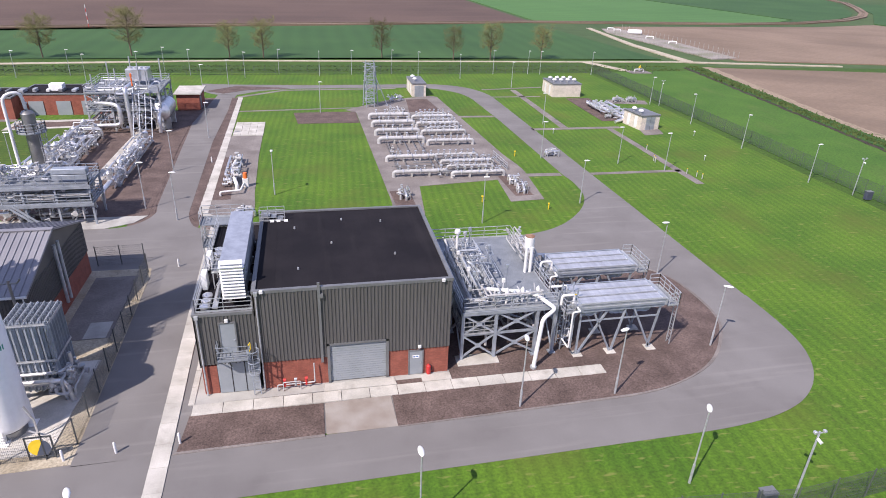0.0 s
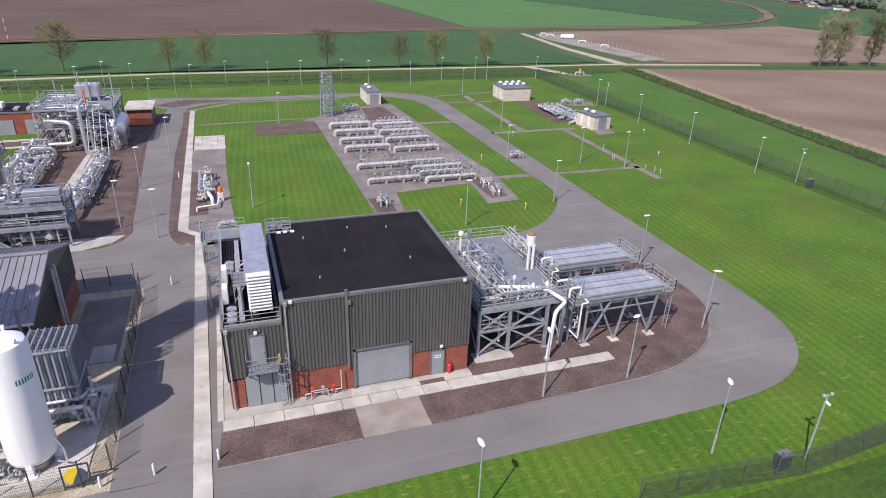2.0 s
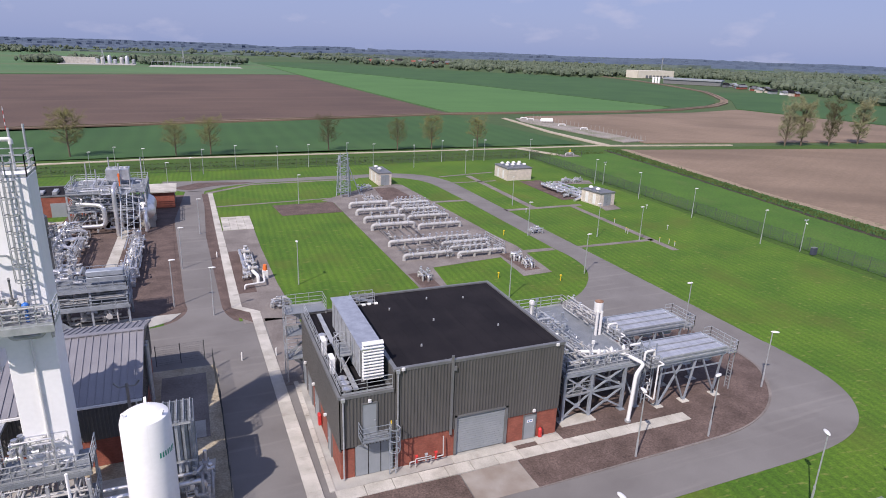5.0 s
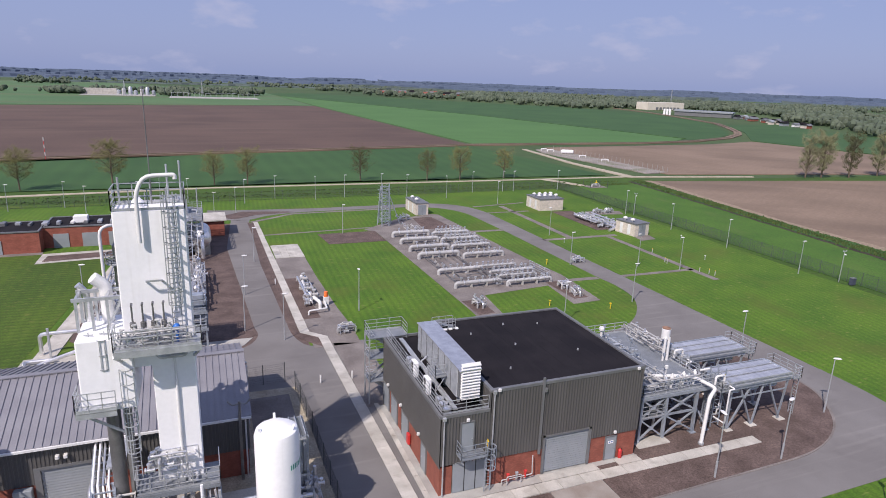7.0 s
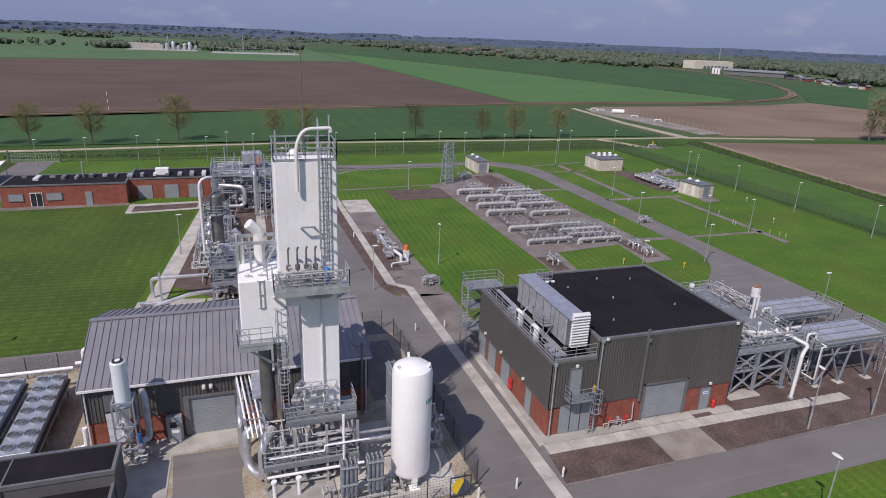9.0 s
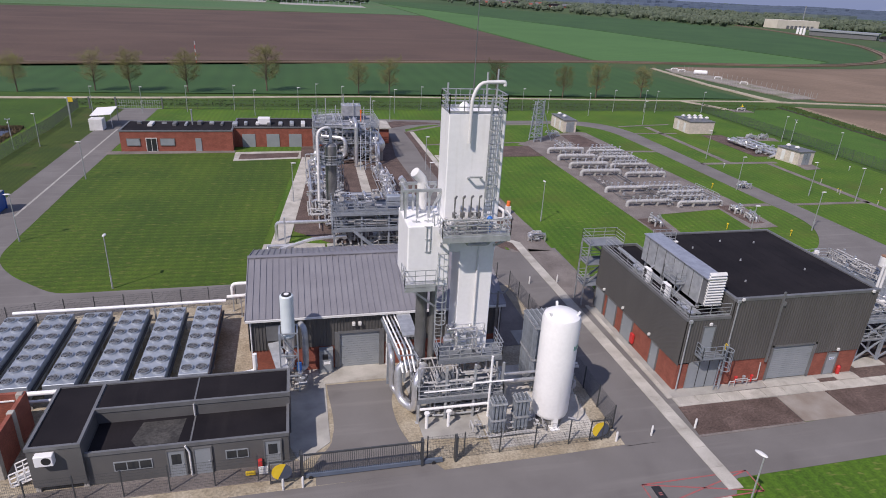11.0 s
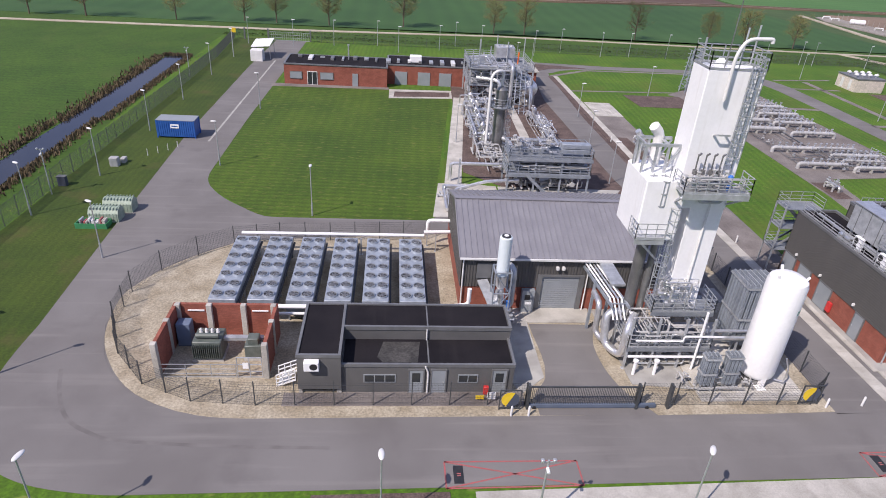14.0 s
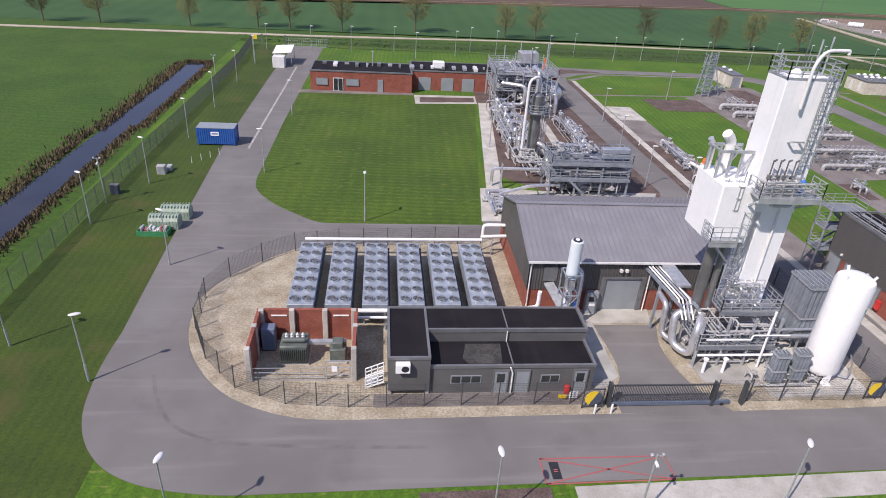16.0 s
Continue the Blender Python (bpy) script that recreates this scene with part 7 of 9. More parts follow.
bar = mesh("bar", Shape().box(-0.014, 32.635, 0.4, 0.014, 32.665, 1.86), FENCE_GREY, False)
for k in range(64):
    b = part("bar", bar, None, gate)
    b.location.x = -37.55 + k * 0.12
for px in (-37.7, -30.0, -27.7):
    part("gate_post", Shape().box(px - 0.08, 32.45, 0, px + 0.08, 32.85, 2.1), FENCE_GREY, gate)
SLATE = material("slate_blue_paint", (0.06, 0.075, 0.11), (0.075, 0.09, 0.125), 2, 0.5)
for px, py in ((-38.95, 32.45), (-17.1, 32.95)):
    sg = thing("round_sign", "half yellow half slate-blue disc in a dark frame", "sign", (px, py, 0.1), group="round gate signs")
    part("frame", Shape().box(-0.75, -0.04, 0, -0.68, 0.04, 1.7).box(0.68, -0.04, 0, 0.75, 0.04, 1.7).box(-0.68, -0.04, 1.62, 0.68, 0.04, 1.7).box(-0.68, -0.04, 0.1, 0.68, 0.04, 0.18), FENCE_GREY, sg)
    disc = [(0.62 * math.cos(radians(a)), 0.9 + 0.62 * math.sin(radians(a))) for a in range(65, 246, 15)]
    for nm, mt, flip in (("yellow_half", YELLOW, 1), ("dark_half", SLATE, -1)):
        ds = disc if flip == 1 else [(0.62 * math.cos(radians(a)), 0.9 + 0.62 * math.sin(radians(a))) for a in range(245, 426, 15)]
        n = len(ds)
        part(nm, Shape().add([(x, -0.07, z) for x, z in ds] + [(x, -0.05, z) for x, z in ds], [tuple(range(n)), tuple(range(2 * n - 1, n - 1, -1))] + [((i + 1) % n, i, n + i, n + (i + 1) % n) for i in range(n)]), mt, sg, smooth=False)
for px, py in ((-13.0, 32.8), (-9.3, 33.0), (-15.9, 32.6), (-13.3, 57.8), (-10.1, 57.8), (-14.0, 90.0), (-38.9, 31.9), (-37.7, 31.9)):
    bo = thing("bollard", "short white bollard beside the road", "bollard", (px, py, 0.03), group="road bollards")
    part("post", Shape().lathe((0, 0, 0), (0, 0, 0.85), [(0, 0.08), (0.9, 0.08), (1, 0.05)], 10), WHITE_DULL, bo)


# ---- gas treatment plant behind the machine hall ----
rack = thing("pipe_rack", "two-storey galvanised pipe rack with heat exchangers", "pipe rack")
for px in (-33.4, -30.2, -27.0, -23.6):
    for py in (69.4, 73.2):
        part("column", Shape().beam((px, py, 0), (px, py, 4.6), 0.2), GALV_BLUE, rack)
for z in (2.6, 4.6):
    dk = part("deck", Shape().box(-33.6, 69.2, z - 0.08, -23.4, 73.4, z), GRATE, rack, "steel grating deck")
    part("railing", Shape().rail([(-33.5, 69.25), (-23.5, 69.25), (-23.5, 73.3), (-33.5, 73.3)], 1.1, 1.3, 0.03, z, True), GALV_BLUE, dk)
    part("edge_beam", Shape().beam((-33.6, 69.2, z - 0.2), (-23.4, 69.2, z - 0.2), 0.12, 0.32), GALV_BLUE, dk)
for k, (px, zz) in enumerate(((-27.2, 5.3), (-27.2, 5.95), (-27.2, 3.3))):
    ex = part("heat_exchanger", Shape().block(px, 69.9, zz - 0.28, px + 3.5, 70.9, zz + 0.28, 0.08), GALV_BLUE, rack, "bluish heat exchanger shell")
pipes(rack, (-33.3, 69.5, 0.3, -23.6, 73.0, 2.3), 34, 0.1, PIPE_GREY, 51, 16)
pipes(rack, (-33.3, 69.5, 2.8, -23.6, 73.0, 4.3), 26, 0.1, PIPE_GREY, 52, 14)
pipes(rack, (-33.3, 69.8, 4.8, -27.4, 73.0, 6.2), 24, 0.1, LAGGING, 53, 12)
part("stair", Shape().beam((-31.2, 68.9, 2.6), (-28.4, 68.9, 0.1), 0.06, 0.25).beam((-31.2, 68.3, 2.6), (-28.4, 68.3, 0.1), 0.06, 0.25), GALV_BLUE, rack, "steel stair")
column = thing("separator_column", "tall dark steel separator column", "process column", (-32.9, 82.4, 0.05))
part("shell", Shape().lathe((0, 0, 0.6), (0, 0, 9.6), [(0, 0.3), (0.03, 0.75), (0.95, 0.75), (0.98, 0.5), (1, 0.1)], 24), STEEL_DARK, column)
part("skirt", Shape().lathe((0, 0, 0), (0, 0, 0.9), [(0, 0.85), (1, 0.75)], 20), STEEL_DARK, column)
part("top_nozzle", Shape().cyl((0, 0, 9.5), (0, 0, 10.4), 0.16).cyl((0, 0, 10.3), (0, 0, 10.45), 0.28), GALV, column)
pf = part("platform", Shape().lathe((0, 0, 6.9), (0, 0, 7.0), [(0, 1.6), (1, 1.6)], 16), GRATE, column, "ring platform")
part("railing", Shape().rail([(1.55 * math.cos(radians(a)), 1.55 * math.sin(radians(a))) for a in range(0, 360, 30)], 1.1, 0.8, 0.03, 7.0, True), GALV, pf)
part("ladder", Shape().ladder(0.85, -0.3, 0.2, 7.0, (1, 0), 0.5), GALV, column)
part("outlet_pipe", Shape().tube([(0.75, -0.4, 2.6), (1.5, -1.3, 2.4), (1.5, -3.0, 2.2), (1.5, -4.0, 0.6)], 0.34, 12, 0.8), LAGGING, column, "thick silver outlet pipe")
goose = thing("gooseneck_pipe", "tall pale gooseneck pipe", "pipe", (-34.6, 81.0, 0))
part("pipe", Shape().tube([(0, 0, 0), (0, 0, 11.6), (1.7, 0.9, 11.9), (1.7, 1.3, 9.8)], 0.19, 12, 1.2), WHITE_DULL, goose)
left = thing("filter_skid", "dense silver piping with valves and filters", "pipework")
for k in range(6):
    yy = 84 + k * 4.1
    part("filter_vessel", Shape().lathe((-34.4 + 0.2 * (k % 2), yy, 0.5), (-34.4 + 0.2 * (k % 2), yy, 2.9), [(0, 0.2), (0.08, 0.42), (0.85, 0.42), (1, 0.1)], 14), LAGGING, left)
    part("pipe", Shape().tube([(-35.4, yy - 1.2, 0.1), (-35.4, yy - 1.2, 1.6), (-31.6, yy - 1.2, 1.6), (-31.6, yy - 1.2, 0.1)], 0.22, 10), LAGGING, left)
pipes(left, (-36.0, 83.0, 0.2, -30.8, 106, 2.6), 52, 0.10, LAGGING, 54, 44)
pipes(left, (-36.4, 74.5, 0.2, -30.4, 84.5, 2.2), 26, 0.1, PIPE_GREY, 55, 20)
right = thing("filter_skid", "silver filter vessels and valves on the gravel", "pipework")
for k in range(5):
    yy = 80.5 + k * 4.6
    part("filter_vessel", Shape().lathe((-24.8 + 0.25 * k / 2, yy, 0.4), (-24.8 + 0.25 * k / 2, yy, 2.4), [(0, 0.2), (0.08, 0.38), (0.85, 0.38), (1, 0.1)], 14), LAGGING, right)
part("pipe", Shape().tube([(-24.7, 76.4, 0.1), (-24.7, 76.4, 1.2), (-24.6, 79.8, 1.2)], 0.3, 12), LAGGING, right)
pipes(right, (-25.6, 79.5, 0.2, -23.4, 101, 2.3), 40, 0.09, LAGGING, 56, 30)
rear = thing("compressor_rack", "tall galvanised steel rack crowded with silver pipes", "pipe rack")
for px in (-34.2, -30.6, -27.0, -23.4):
    for py in (107.5, 112.5, 117.5):
        part("column", Shape().beam((px, py, 0), (px, py, 6.4), 0.24), GALV, rear)
for z in (3.4, 6.2):
    dk = part("deck", Shape().box(-34.4, 107.3, z - 0.1, -23.2, 117.7, z), GRATE, rear, "grating deck")
    part("railing", Shape().rail([(-34.3, 107.4), (-23.3, 107.4), (-23.3, 117.6), (-34.3, 117.6)], 1.1, 1.6, 0.035, z, True), GALV, dk)
for py in (107.5, 112.5):
    for a, b in ((-34.2, -30.6), (-30.6, -27.0), (-27.0, -23.4)):
        part("brace", Shape().beam((a, py, 0.3), (b, py, 3.2), 0.1), GALV, rear)
        part("brace", Shape().beam((b, py, 3.4), (a, py, 6.0), 0.1), GALV, rear)
pipes(rear, (-34.2, 106.6, 0.4, -23.4, 117.4, 3.2), 44, 0.12, LAGGING, 57, 18)
pipes(rear, (-34.2, 106.6, 3.6, -23.4, 117.4, 7.2), 50, 0.11, LAGGING, 58, 18)
for k in range(7):
    px = -33.6 + k * 1.6
    part("vent_pipe", Shape().cyl((px, 110.0 + (k * 37 % 60) / 10, 6.2), (px, 110.0 + (k * 37 % 60) / 10, 8.6 + (k * 53 % 20) / 10), 0.1), GALV, rear)
part("pipe", Shape().tube([(-27.5, 104.5, 0.2), (-27.5, 104.5, 7.4), (-27.5, 108.6, 7.4)], 0.3, 12), LAGGING, rear)
part("pipe", Shape().tube([(-33.0, 106.0, 1.4), (-29.2, 106.0, 1.4), (-29.2, 106.0, 4.6), (-33.0, 108.0, 4.6)], 0.34, 12, 0.9), LAGGING, rear)
drum = thing("horizontal_vessel", "large silver horizontal pressure vessel on saddles", "pressure vessel")
part("shell", Shape().lathe((-23.6, 107.2, 3.0), (-23.6, 114.2, 3.0), [(0, 0.1), (0.03, 0.9), (0.1, 1.45), (0.9, 1.45), (0.97, 0.9), (1, 0.1)], 28), LAGGING, drum)
for py in (108.6, 112.8):
    part("saddle", Shape().prism([(-24.8, py - 0.2), (-22.4, py - 0.2), (-22.4, py + 0.2), (-24.8, py + 0.2)], 0, 1.9), CONCRETE, drum, "pale concrete saddle", False)
part("nozzle", Shape().tube([(-23.6, 107.4, 3.0), (-23.6, 106.4, 3.0), (-23.6, 105.8, 2.0), (-23.6, 105.8, 0.2)], 0.3, 12, 0.8), LAGGING, drum)
cool = thing("air_cooler_box", "boxy pale air cooler on the rack", "air cooler", (-27.6, 114.2, 6.2))
part("body", Shape().block(-1.6, -1.2, 0.8, 1.8, 1.6, 2.6, 0.08), LAGGING, cool)
for k in range(4):
    part("fan_ring", Shape().lathe((-1.1 + k * 0.8, 0.2, 2.6), (-1.1 + k * 0.8, 0.2, 2.8), [(0, 0.34), (1, 0.34)], 14), GALV, cool)
for sx in (-1.5, 1.7):
    part("leg", Shape().beam((sx, -1.0, 0), (sx, -1.0, 0.8), 0.14), GALV, cool)
frame_a = thing("pipe_gallows", "leaning steel A-frame with vent pipes", "steel frame")
for k in range(4):
    part("leg", Shape().beam((-27.0 + k * 0.9, 102.6, 0), (-26.6 + k * 0.8, 105.6, 7.4 - 0.5 * k), 0.11), GALV_BLUE, frame_a)
for k in range(7):
    t = (k + 0.5) / 7
    part("rung", Shape().beam((-27.0 + 0.4 * t, 102.6 + 3 * t, 7.2 * t), (-24.3 + 0.1 * t, 102.6 + 3 * t, 6.0 * t), 0.07), GALV_BLUE, frame_a)
    part("brace", Shape().beam((-27.0 + 0.4 * t, 102.6 + 3 * t, 7.2 * t), (-25.2, 102.6 + 3 * t, 6.4 * t + 0.8), 0.06), GALV_BLUE, frame_a)
part("beam", Shape().beam((-27.2, 105.4, 6.6), (-23.6, 105.4, 5.6), 0.14), GALV, frame_a)
part("flare_tip", Shape().cyl((-26.6, 105.6, 7.6), (-26.6, 105.6, 9.0), 0.1).cyl((-26.6, 105.6, 9.0), (-26.6, 105.6, 9.5), 0.16), ORANGE, frame_a, "orange-tipped vent")
sm = thing("pipe_trench_valves", "low silver pipes and valves on the concrete slab", "pipework")
part("pipe", Shape().tube([(-41.0, 63.5, 0.4), (-41.0, 70.2, 0.4), (-38.4, 70.2, 0.4)], 0.2, 10), LAGGING, sm)
part("pipe", Shape().tube([(-39.6, 64.0, 0.5), (-39.6, 69.0, 0.5), (-36.0, 69.0, 1.6), (-32.0, 69.8, 1.6)], 0.2, 10), LAGGING, sm)
part("pipe", Shape().tube([(-40.0, 72.6, 0.1), (-40.0, 72.6, 2.4), (-34.0, 72.6, 2.4)], 0.2, 10), LAGGING, sm)
part("post", Shape().beam((-39.0, 71.6, 0), (-39.0, 71.6, 3.4), 0.2), GALV, sm)
pipes(sm, (-41.6, 63.0, 0.15, -38.6, 70.0, 0.8), 12, 0.09, LAGGING, 59, 8)

kiosk = thing("brick_kiosk", "small red brick kiosk with a pale flat roof", "kiosk", (-23.5, 121.2, 0))
part("wall", Shape().box(0, 0, -0.2, 3.9, 6.4, 2.9), BRICK, kiosk, "red brick wall", False)
part("roof", Shape().box(-0.4, -0.4, 2.9, 4.3, 6.8, 3.1), CONCRETE, kiosk, "pale flat roof")
part("door", Shape().box(3.9, 1.0, 0, 3.96, 2.4, 2.3), TRIM, kiosk)

brick = thing("brick_office", "long single-storey red brick office with a flat black roof", "building")
for x0, x1, y0, y1, h in ((-66.8, -48.3, 116.2, 124.2, 3.7), (-48.3, -31.5, 119.0, 127.0, 3.7)):
    part("wall", Shape().box(x0, y0, -0.2, x1, y1, h - 0.3), BRICK, brick, "red brick wall", False)
    part("roof", Shape().box(x0 + 0.1, y0 + 0.1, h - 0.3, x1 - 0.1, y1 - 0.1, h - 0.1), BITUMEN, brick, "black roofing felt")
    part("coping", coping(x0 - 0.08, y0 - 0.08, x1 + 0.08, y1 + 0.08, h, 0.3), TRIM, brick, "grey metal roof edge")
for x0, x1 in ((-65.8, -63.6), (-60.4, -58.0)):
    w = part("window", Shape().box(x0, 116.1, 1.0, x1, 116.22, 2.3), TRIM, brick, "dark framed window")
    part("pane", Shape().box(x0 + 0.1, 116.08, 1.1, x1 - 0.1, 116.1, 2.2), DOOR_GREY, w)
gl = part("glass_door", Shape().box(-62.7, 116.1, 0, -60.9, 116.22, 2.4), WHITE_DULL, brick, "glazed double door")
part("pane", Shape().box(-62.6, 116.08, 0.1, -61.85, 116.1, 2.3), PANE, gl)
part("pane", Shape().box(-61.75, 116.08, 0.1, -61.0, 116.1, 2.3), PANE, gl)
for x0, w in ((-54.6, 1.0),):
    part("door", Shape().box(x0, 116.1, 0, x0 + w, 116.22, 2.3), DOOR_GREY, brick, "grey steel door")
for x0 in (-46.9, -42.6, -38.6):
    part("door", Shape().box(x0, 118.9, 0, x0 + 2.3, 119.02, 2.4), DOOR_GREY, brick, "grey double door")
for k in range(16):
    rng = random.Random(k)
    px = -65 + k * 2.05
    vt = part("roof_vent", Shape().block(px, 120.6 + rng.uniform(-1, 1.5), 3.6, px + rng.uniform(0.35, 0.9), 122 + rng.uniform(0, 1), 3.95 + rng.uniform(0, 0.2), 0.05), rng.choice([GALV, DIFFUSER, TRIM]), brick)
hv = thing("roof_unit", "white ventilation unit on the brick office", "air handler", (-43.0, 122.2, 3.6))
part("body", Shape().block(-1.1, -0.8, 0.1, 1.1, 0.8, 1.2, 0.05), WHITE, hv)
part("base", Shape().box(-1.1, -0.8, 0, 1.1, 0.8, 0.1), GALV, hv)
fl = thing("flue_pipe", "thin grey flue on the brick office", "flue", (-55.6, 121.5, 3.6))
part("pipe", Shape().cyl((0, 0, 0), (0, 0, 2.6), 0.12), GALV, fl)
part("cap", Shape().cyl((0, 0, 2.6), (0, 0, 2.75), 0.22), GALV, fl)

# ---- valve station and metering yard ----
vs = thing("valve_station", "white valve pipes standing in the gravel bed", "pipework")
part("pipe", Shape().tube([(-10.2, 90.5, 0.0), (-10.2, 90.5, 0.9), (-10.8, 84.0, 0.9), (-9.6, 78.4, 0.9), (-9.6, 78.4, 0)], 0.22, 10), WHITE_DULL, vs)
part("pipe", Shape().tube([(-11.4, 76.4, 0.0), (-11.4, 76.4, 0.6), (-9.0, 76.8, 0.6), (-8.8, 79.5, 0.6)], 0.12, 8), WHITE_DULL, vs)
pipes(vs, (-11.2, 79, 0.1, -9.6, 91, 1.5), 16, 0.12, LAGGING, 61, 12)
bea = thing("marker_cabinet", "white cabinet with an orange cap", "cabinet", (-8.6, 79.6, 0))
part("body", Shape().block(-0.35, -0.3, 0, 0.35, 0.3, 1.2, 0.04), WHITE_DULL, bea)
part("cap", Shape().cyl((0, 0, 1.2), (0, 0, 1.9), 0.3, 0.24, 12), ORANGE, bea, "orange cap")


def small_skid(x, y, seed, turn=0):
    s = thing("valve_skid", "small silver valve skid in the gravel", "pipework", (x, y, 0.06), turn, group="small valve skids")
    part("pipe", Shape().tube([(-1.1, 0, 0), (-1.1, 0, 0.7), (1.1, 0, 0.7), (1.1, 0, 0)], 0.16, 10), LAGGING, s)
    part("pipe", Shape().tube([(-0.8, 0.7, 0), (-0.8, 0.7, 0.8), (0.9, 0.7, 0.8), (0.9, 0.7, 0)], 0.13, 10), PIPE_GREY, s)
    pipes(s, (-1.1, -0.6, 0.1, 1.1, 1.0, 1.1), 8, 0.06, LAGGING, seed, 7)
    for dx in (-0.9, 0.9):
        part("stand", Shape().beam((dx, -0.5, 0), (dx, -0.5, 1.0), 0.08), GALV, s)


small_skid(-8.0, 69.6, 71)
small_skid(11.2, 73.5, 72, 90)
small_skid(27.0, 74.0, 73, 80)
small_skid(26.8, 77.2, 74, 80)
small_skid(36.5, 88.4, 75)


def meter_run(x, y, length, r, z=0.85, busy=0, label="thick pale metering pipe that turns into the ground"):
    m = thing("metering_pipe", label, "pipe", (x, y, 0.04), group="metering pipes")
    part("pipe", Shape().tube([(0, 0, -0.05), (0, 0, z), (length, 0, z), (length, 0, -0.05)], r, 14, r * 2.4), PIPE_GREY, m)
    n = max(3, int(length / 1.2))
    for k in range(1, n):
        px = length * k / n
        if k % 2:
            part("flange", Shape().cyl((px - 0.07, 0, z), (px + 0.07, 0, z), r * 1.35, n=14), LAGGING, m)
        else:
            part("support", Shape().box(px - 0.12, -r, 0, px + 0.12, r, z - r * 0.8), CONCRETE_GREY, m)
    for k in range(busy):
        px = length * (k + 0.7) / (busy + 0.4)
        part("valve", Shape().cyl((px, 0, z + r * 0.6), (px, 0, z + r + 0.5), 0.06).cyl((px - 0.16, 0, z + r + 0.45), (px + 0.16, 0, z + r + 0.45), 0.13).lathe((px, 0, z + r * 0.9), (px, 0, z + r + 0.22), [(0, 0.16), (1, 0.1)], 8), LAGGING, m)
    return m


for yy in (112.6, 107.4, 102.0, 97.2):
    meter_run(10.6, yy, 7.2, 0.34, 0.85, 4)
for k, yy in enumerate((111.2, 106.4, 101.2, 95.6)):
    meter_run(18.2, yy, 7.4, 0.28, 0.8, 7)
    if k < 3:
        meter_run(19.4, yy + 1.9, 5.4, 0.17, 0.85, 6)
meter_run(10.7, 88.0, 7.3, 0.28, 0.75, 6)
meter_run(10.8, 81.2, 7.4, 0.28, 0.75, 6)
meter_run(17.8, 88.4, 6.6, 0.19, 0.75, 7)
meter_run(18.2, 85.2, 7.8, 0.25, 0.8, 8)
meter_run(18.6, 83.0, 6.6, 0.19, 0.75, 7)
meter_run(18.8, 80.2, 7.4, 0.25, 0.75, 7)
yardp = thing("yard_pipework", "small pipes and instrument stands in the metering yard", "pipework")
pipes(yardp, (17.0, 79.5, 0.2, 26.4, 89, 1.1), 12, 0.05, STEEL_DARK, 76, 26)
pipes(yardp, (17.6, 95, 0.2, 25.6, 114, 1.1), 14, 0.05, STEEL_DARK, 77, 34)
pipes(yardp, (10.8, 80, 0.2, 17.4, 114, 0.9), 18, 0.05, STEEL_DARK, 79, 22)
part("rail", Shape().rail([(27.0, 88.5), (27.4, 82.5)], 1.1, 1.5, 0.03), GALV, yardp)
mast = thing("lattice_panel", "tall galvanised lattice frame on leaning braces", "lattice mast", (10.9, 121.6, 0.04))
for px in (0, 1.5):
    part("post", Shape().beam((px, 0, 0), (px, 0, 8.9), 0.16), GALV_BLUE, mast)
    part("back_leg", Shape().beam((px + 0.3, 3.6, 0), (px, 0.1, 8.4), 0.13), GALV_BLUE, mast)
part("side_leg", Shape().beam((4.2, 1.0, 0), (1.5, 0.0, 6.6), 0.13), GALV_BLUE, mast)
for k in range(14):
    z = 0.5 + k * 0.6
    part("rung", Shape().beam((0, 0, z), (1.5, 0, z), 0.08), GALV_BLUE, mast)
    part("brace", Shape().beam((0 if k % 2 else 1.5, 0, z), (1.5 if k % 2 else 0, 0, z + 0.6), 0.07), GALV_BLUE, mast)
    y0, y1 = 3.6 * (1 - z / 8.6), 3.6 * (1 - min(1, (z + 0.6) / 8.6))
    part("brace", Shape().beam((0, 0 if k % 2 else y0, z), (0, y1 if k % 2 else 0, z + 0.6), 0.06), GALV_BLUE, mast)
    part("brace", Shape().beam((1.5, y0 if k % 2 else 0, z), (1.5, 0 if k % 2 else y1, z + 0.6), 0.06), GALV_BLUE, mast)
part("tie", Shape().beam((1.5, 0, 3.3), (2.85, 0.5, 3.3), 0.08), GALV_BLUE, mast)
for px in (-0.5, 2.4):
    part("post", Shape().beam((px, 1.7, 0), (px * 0.6 + 0.3, 1.2, 8.2), 0.16), GALV_BLUE, mast)
for k in range(9):
    z = 0.6 + k * 0.85
    part("rung", Shape().beam((-0.45, 1.65, z), (2.3, 1.65, z), 0.08), GALV_BLUE, mast)
    part("brace", Shape().beam((-0.4 if k % 2 else 2.3, 1.65, z), (2.2 if k % 2 else -0.4, 1.6, z + 0.85), 0.07), GALV_BLUE, mast)
for k in range(6):
    part("bracket", Shape().box(-0.25, -0.12, 1.2 + k * 1.3, 0.0, 0.12, 1.7 + k * 1.3), GALV, mast)
msk = thing("valve_skid", "small silver valve skid beside the lattice frame", "pipework", (17.4, 127.0, 0.05), 35, group="small valve skids")
pipes(msk, (-1.6, -1.0, 0.15, 1.6, 1.2, 1.0), 9, 0.07, LAGGING, 171, 7)
part("manifold", Shape().tube([(-1.5, 0, 0), (-1.5, 0, 0.6), (1.5, 0, 0.6), (1.5, 0, 0)], 0.14, 10), LAGGING, msk)
msk = thing("valve_skid", "small silver instruments between the metering pipes", "pipework", (16.0, 117.5, 0.05), 0, group="small valve skids")
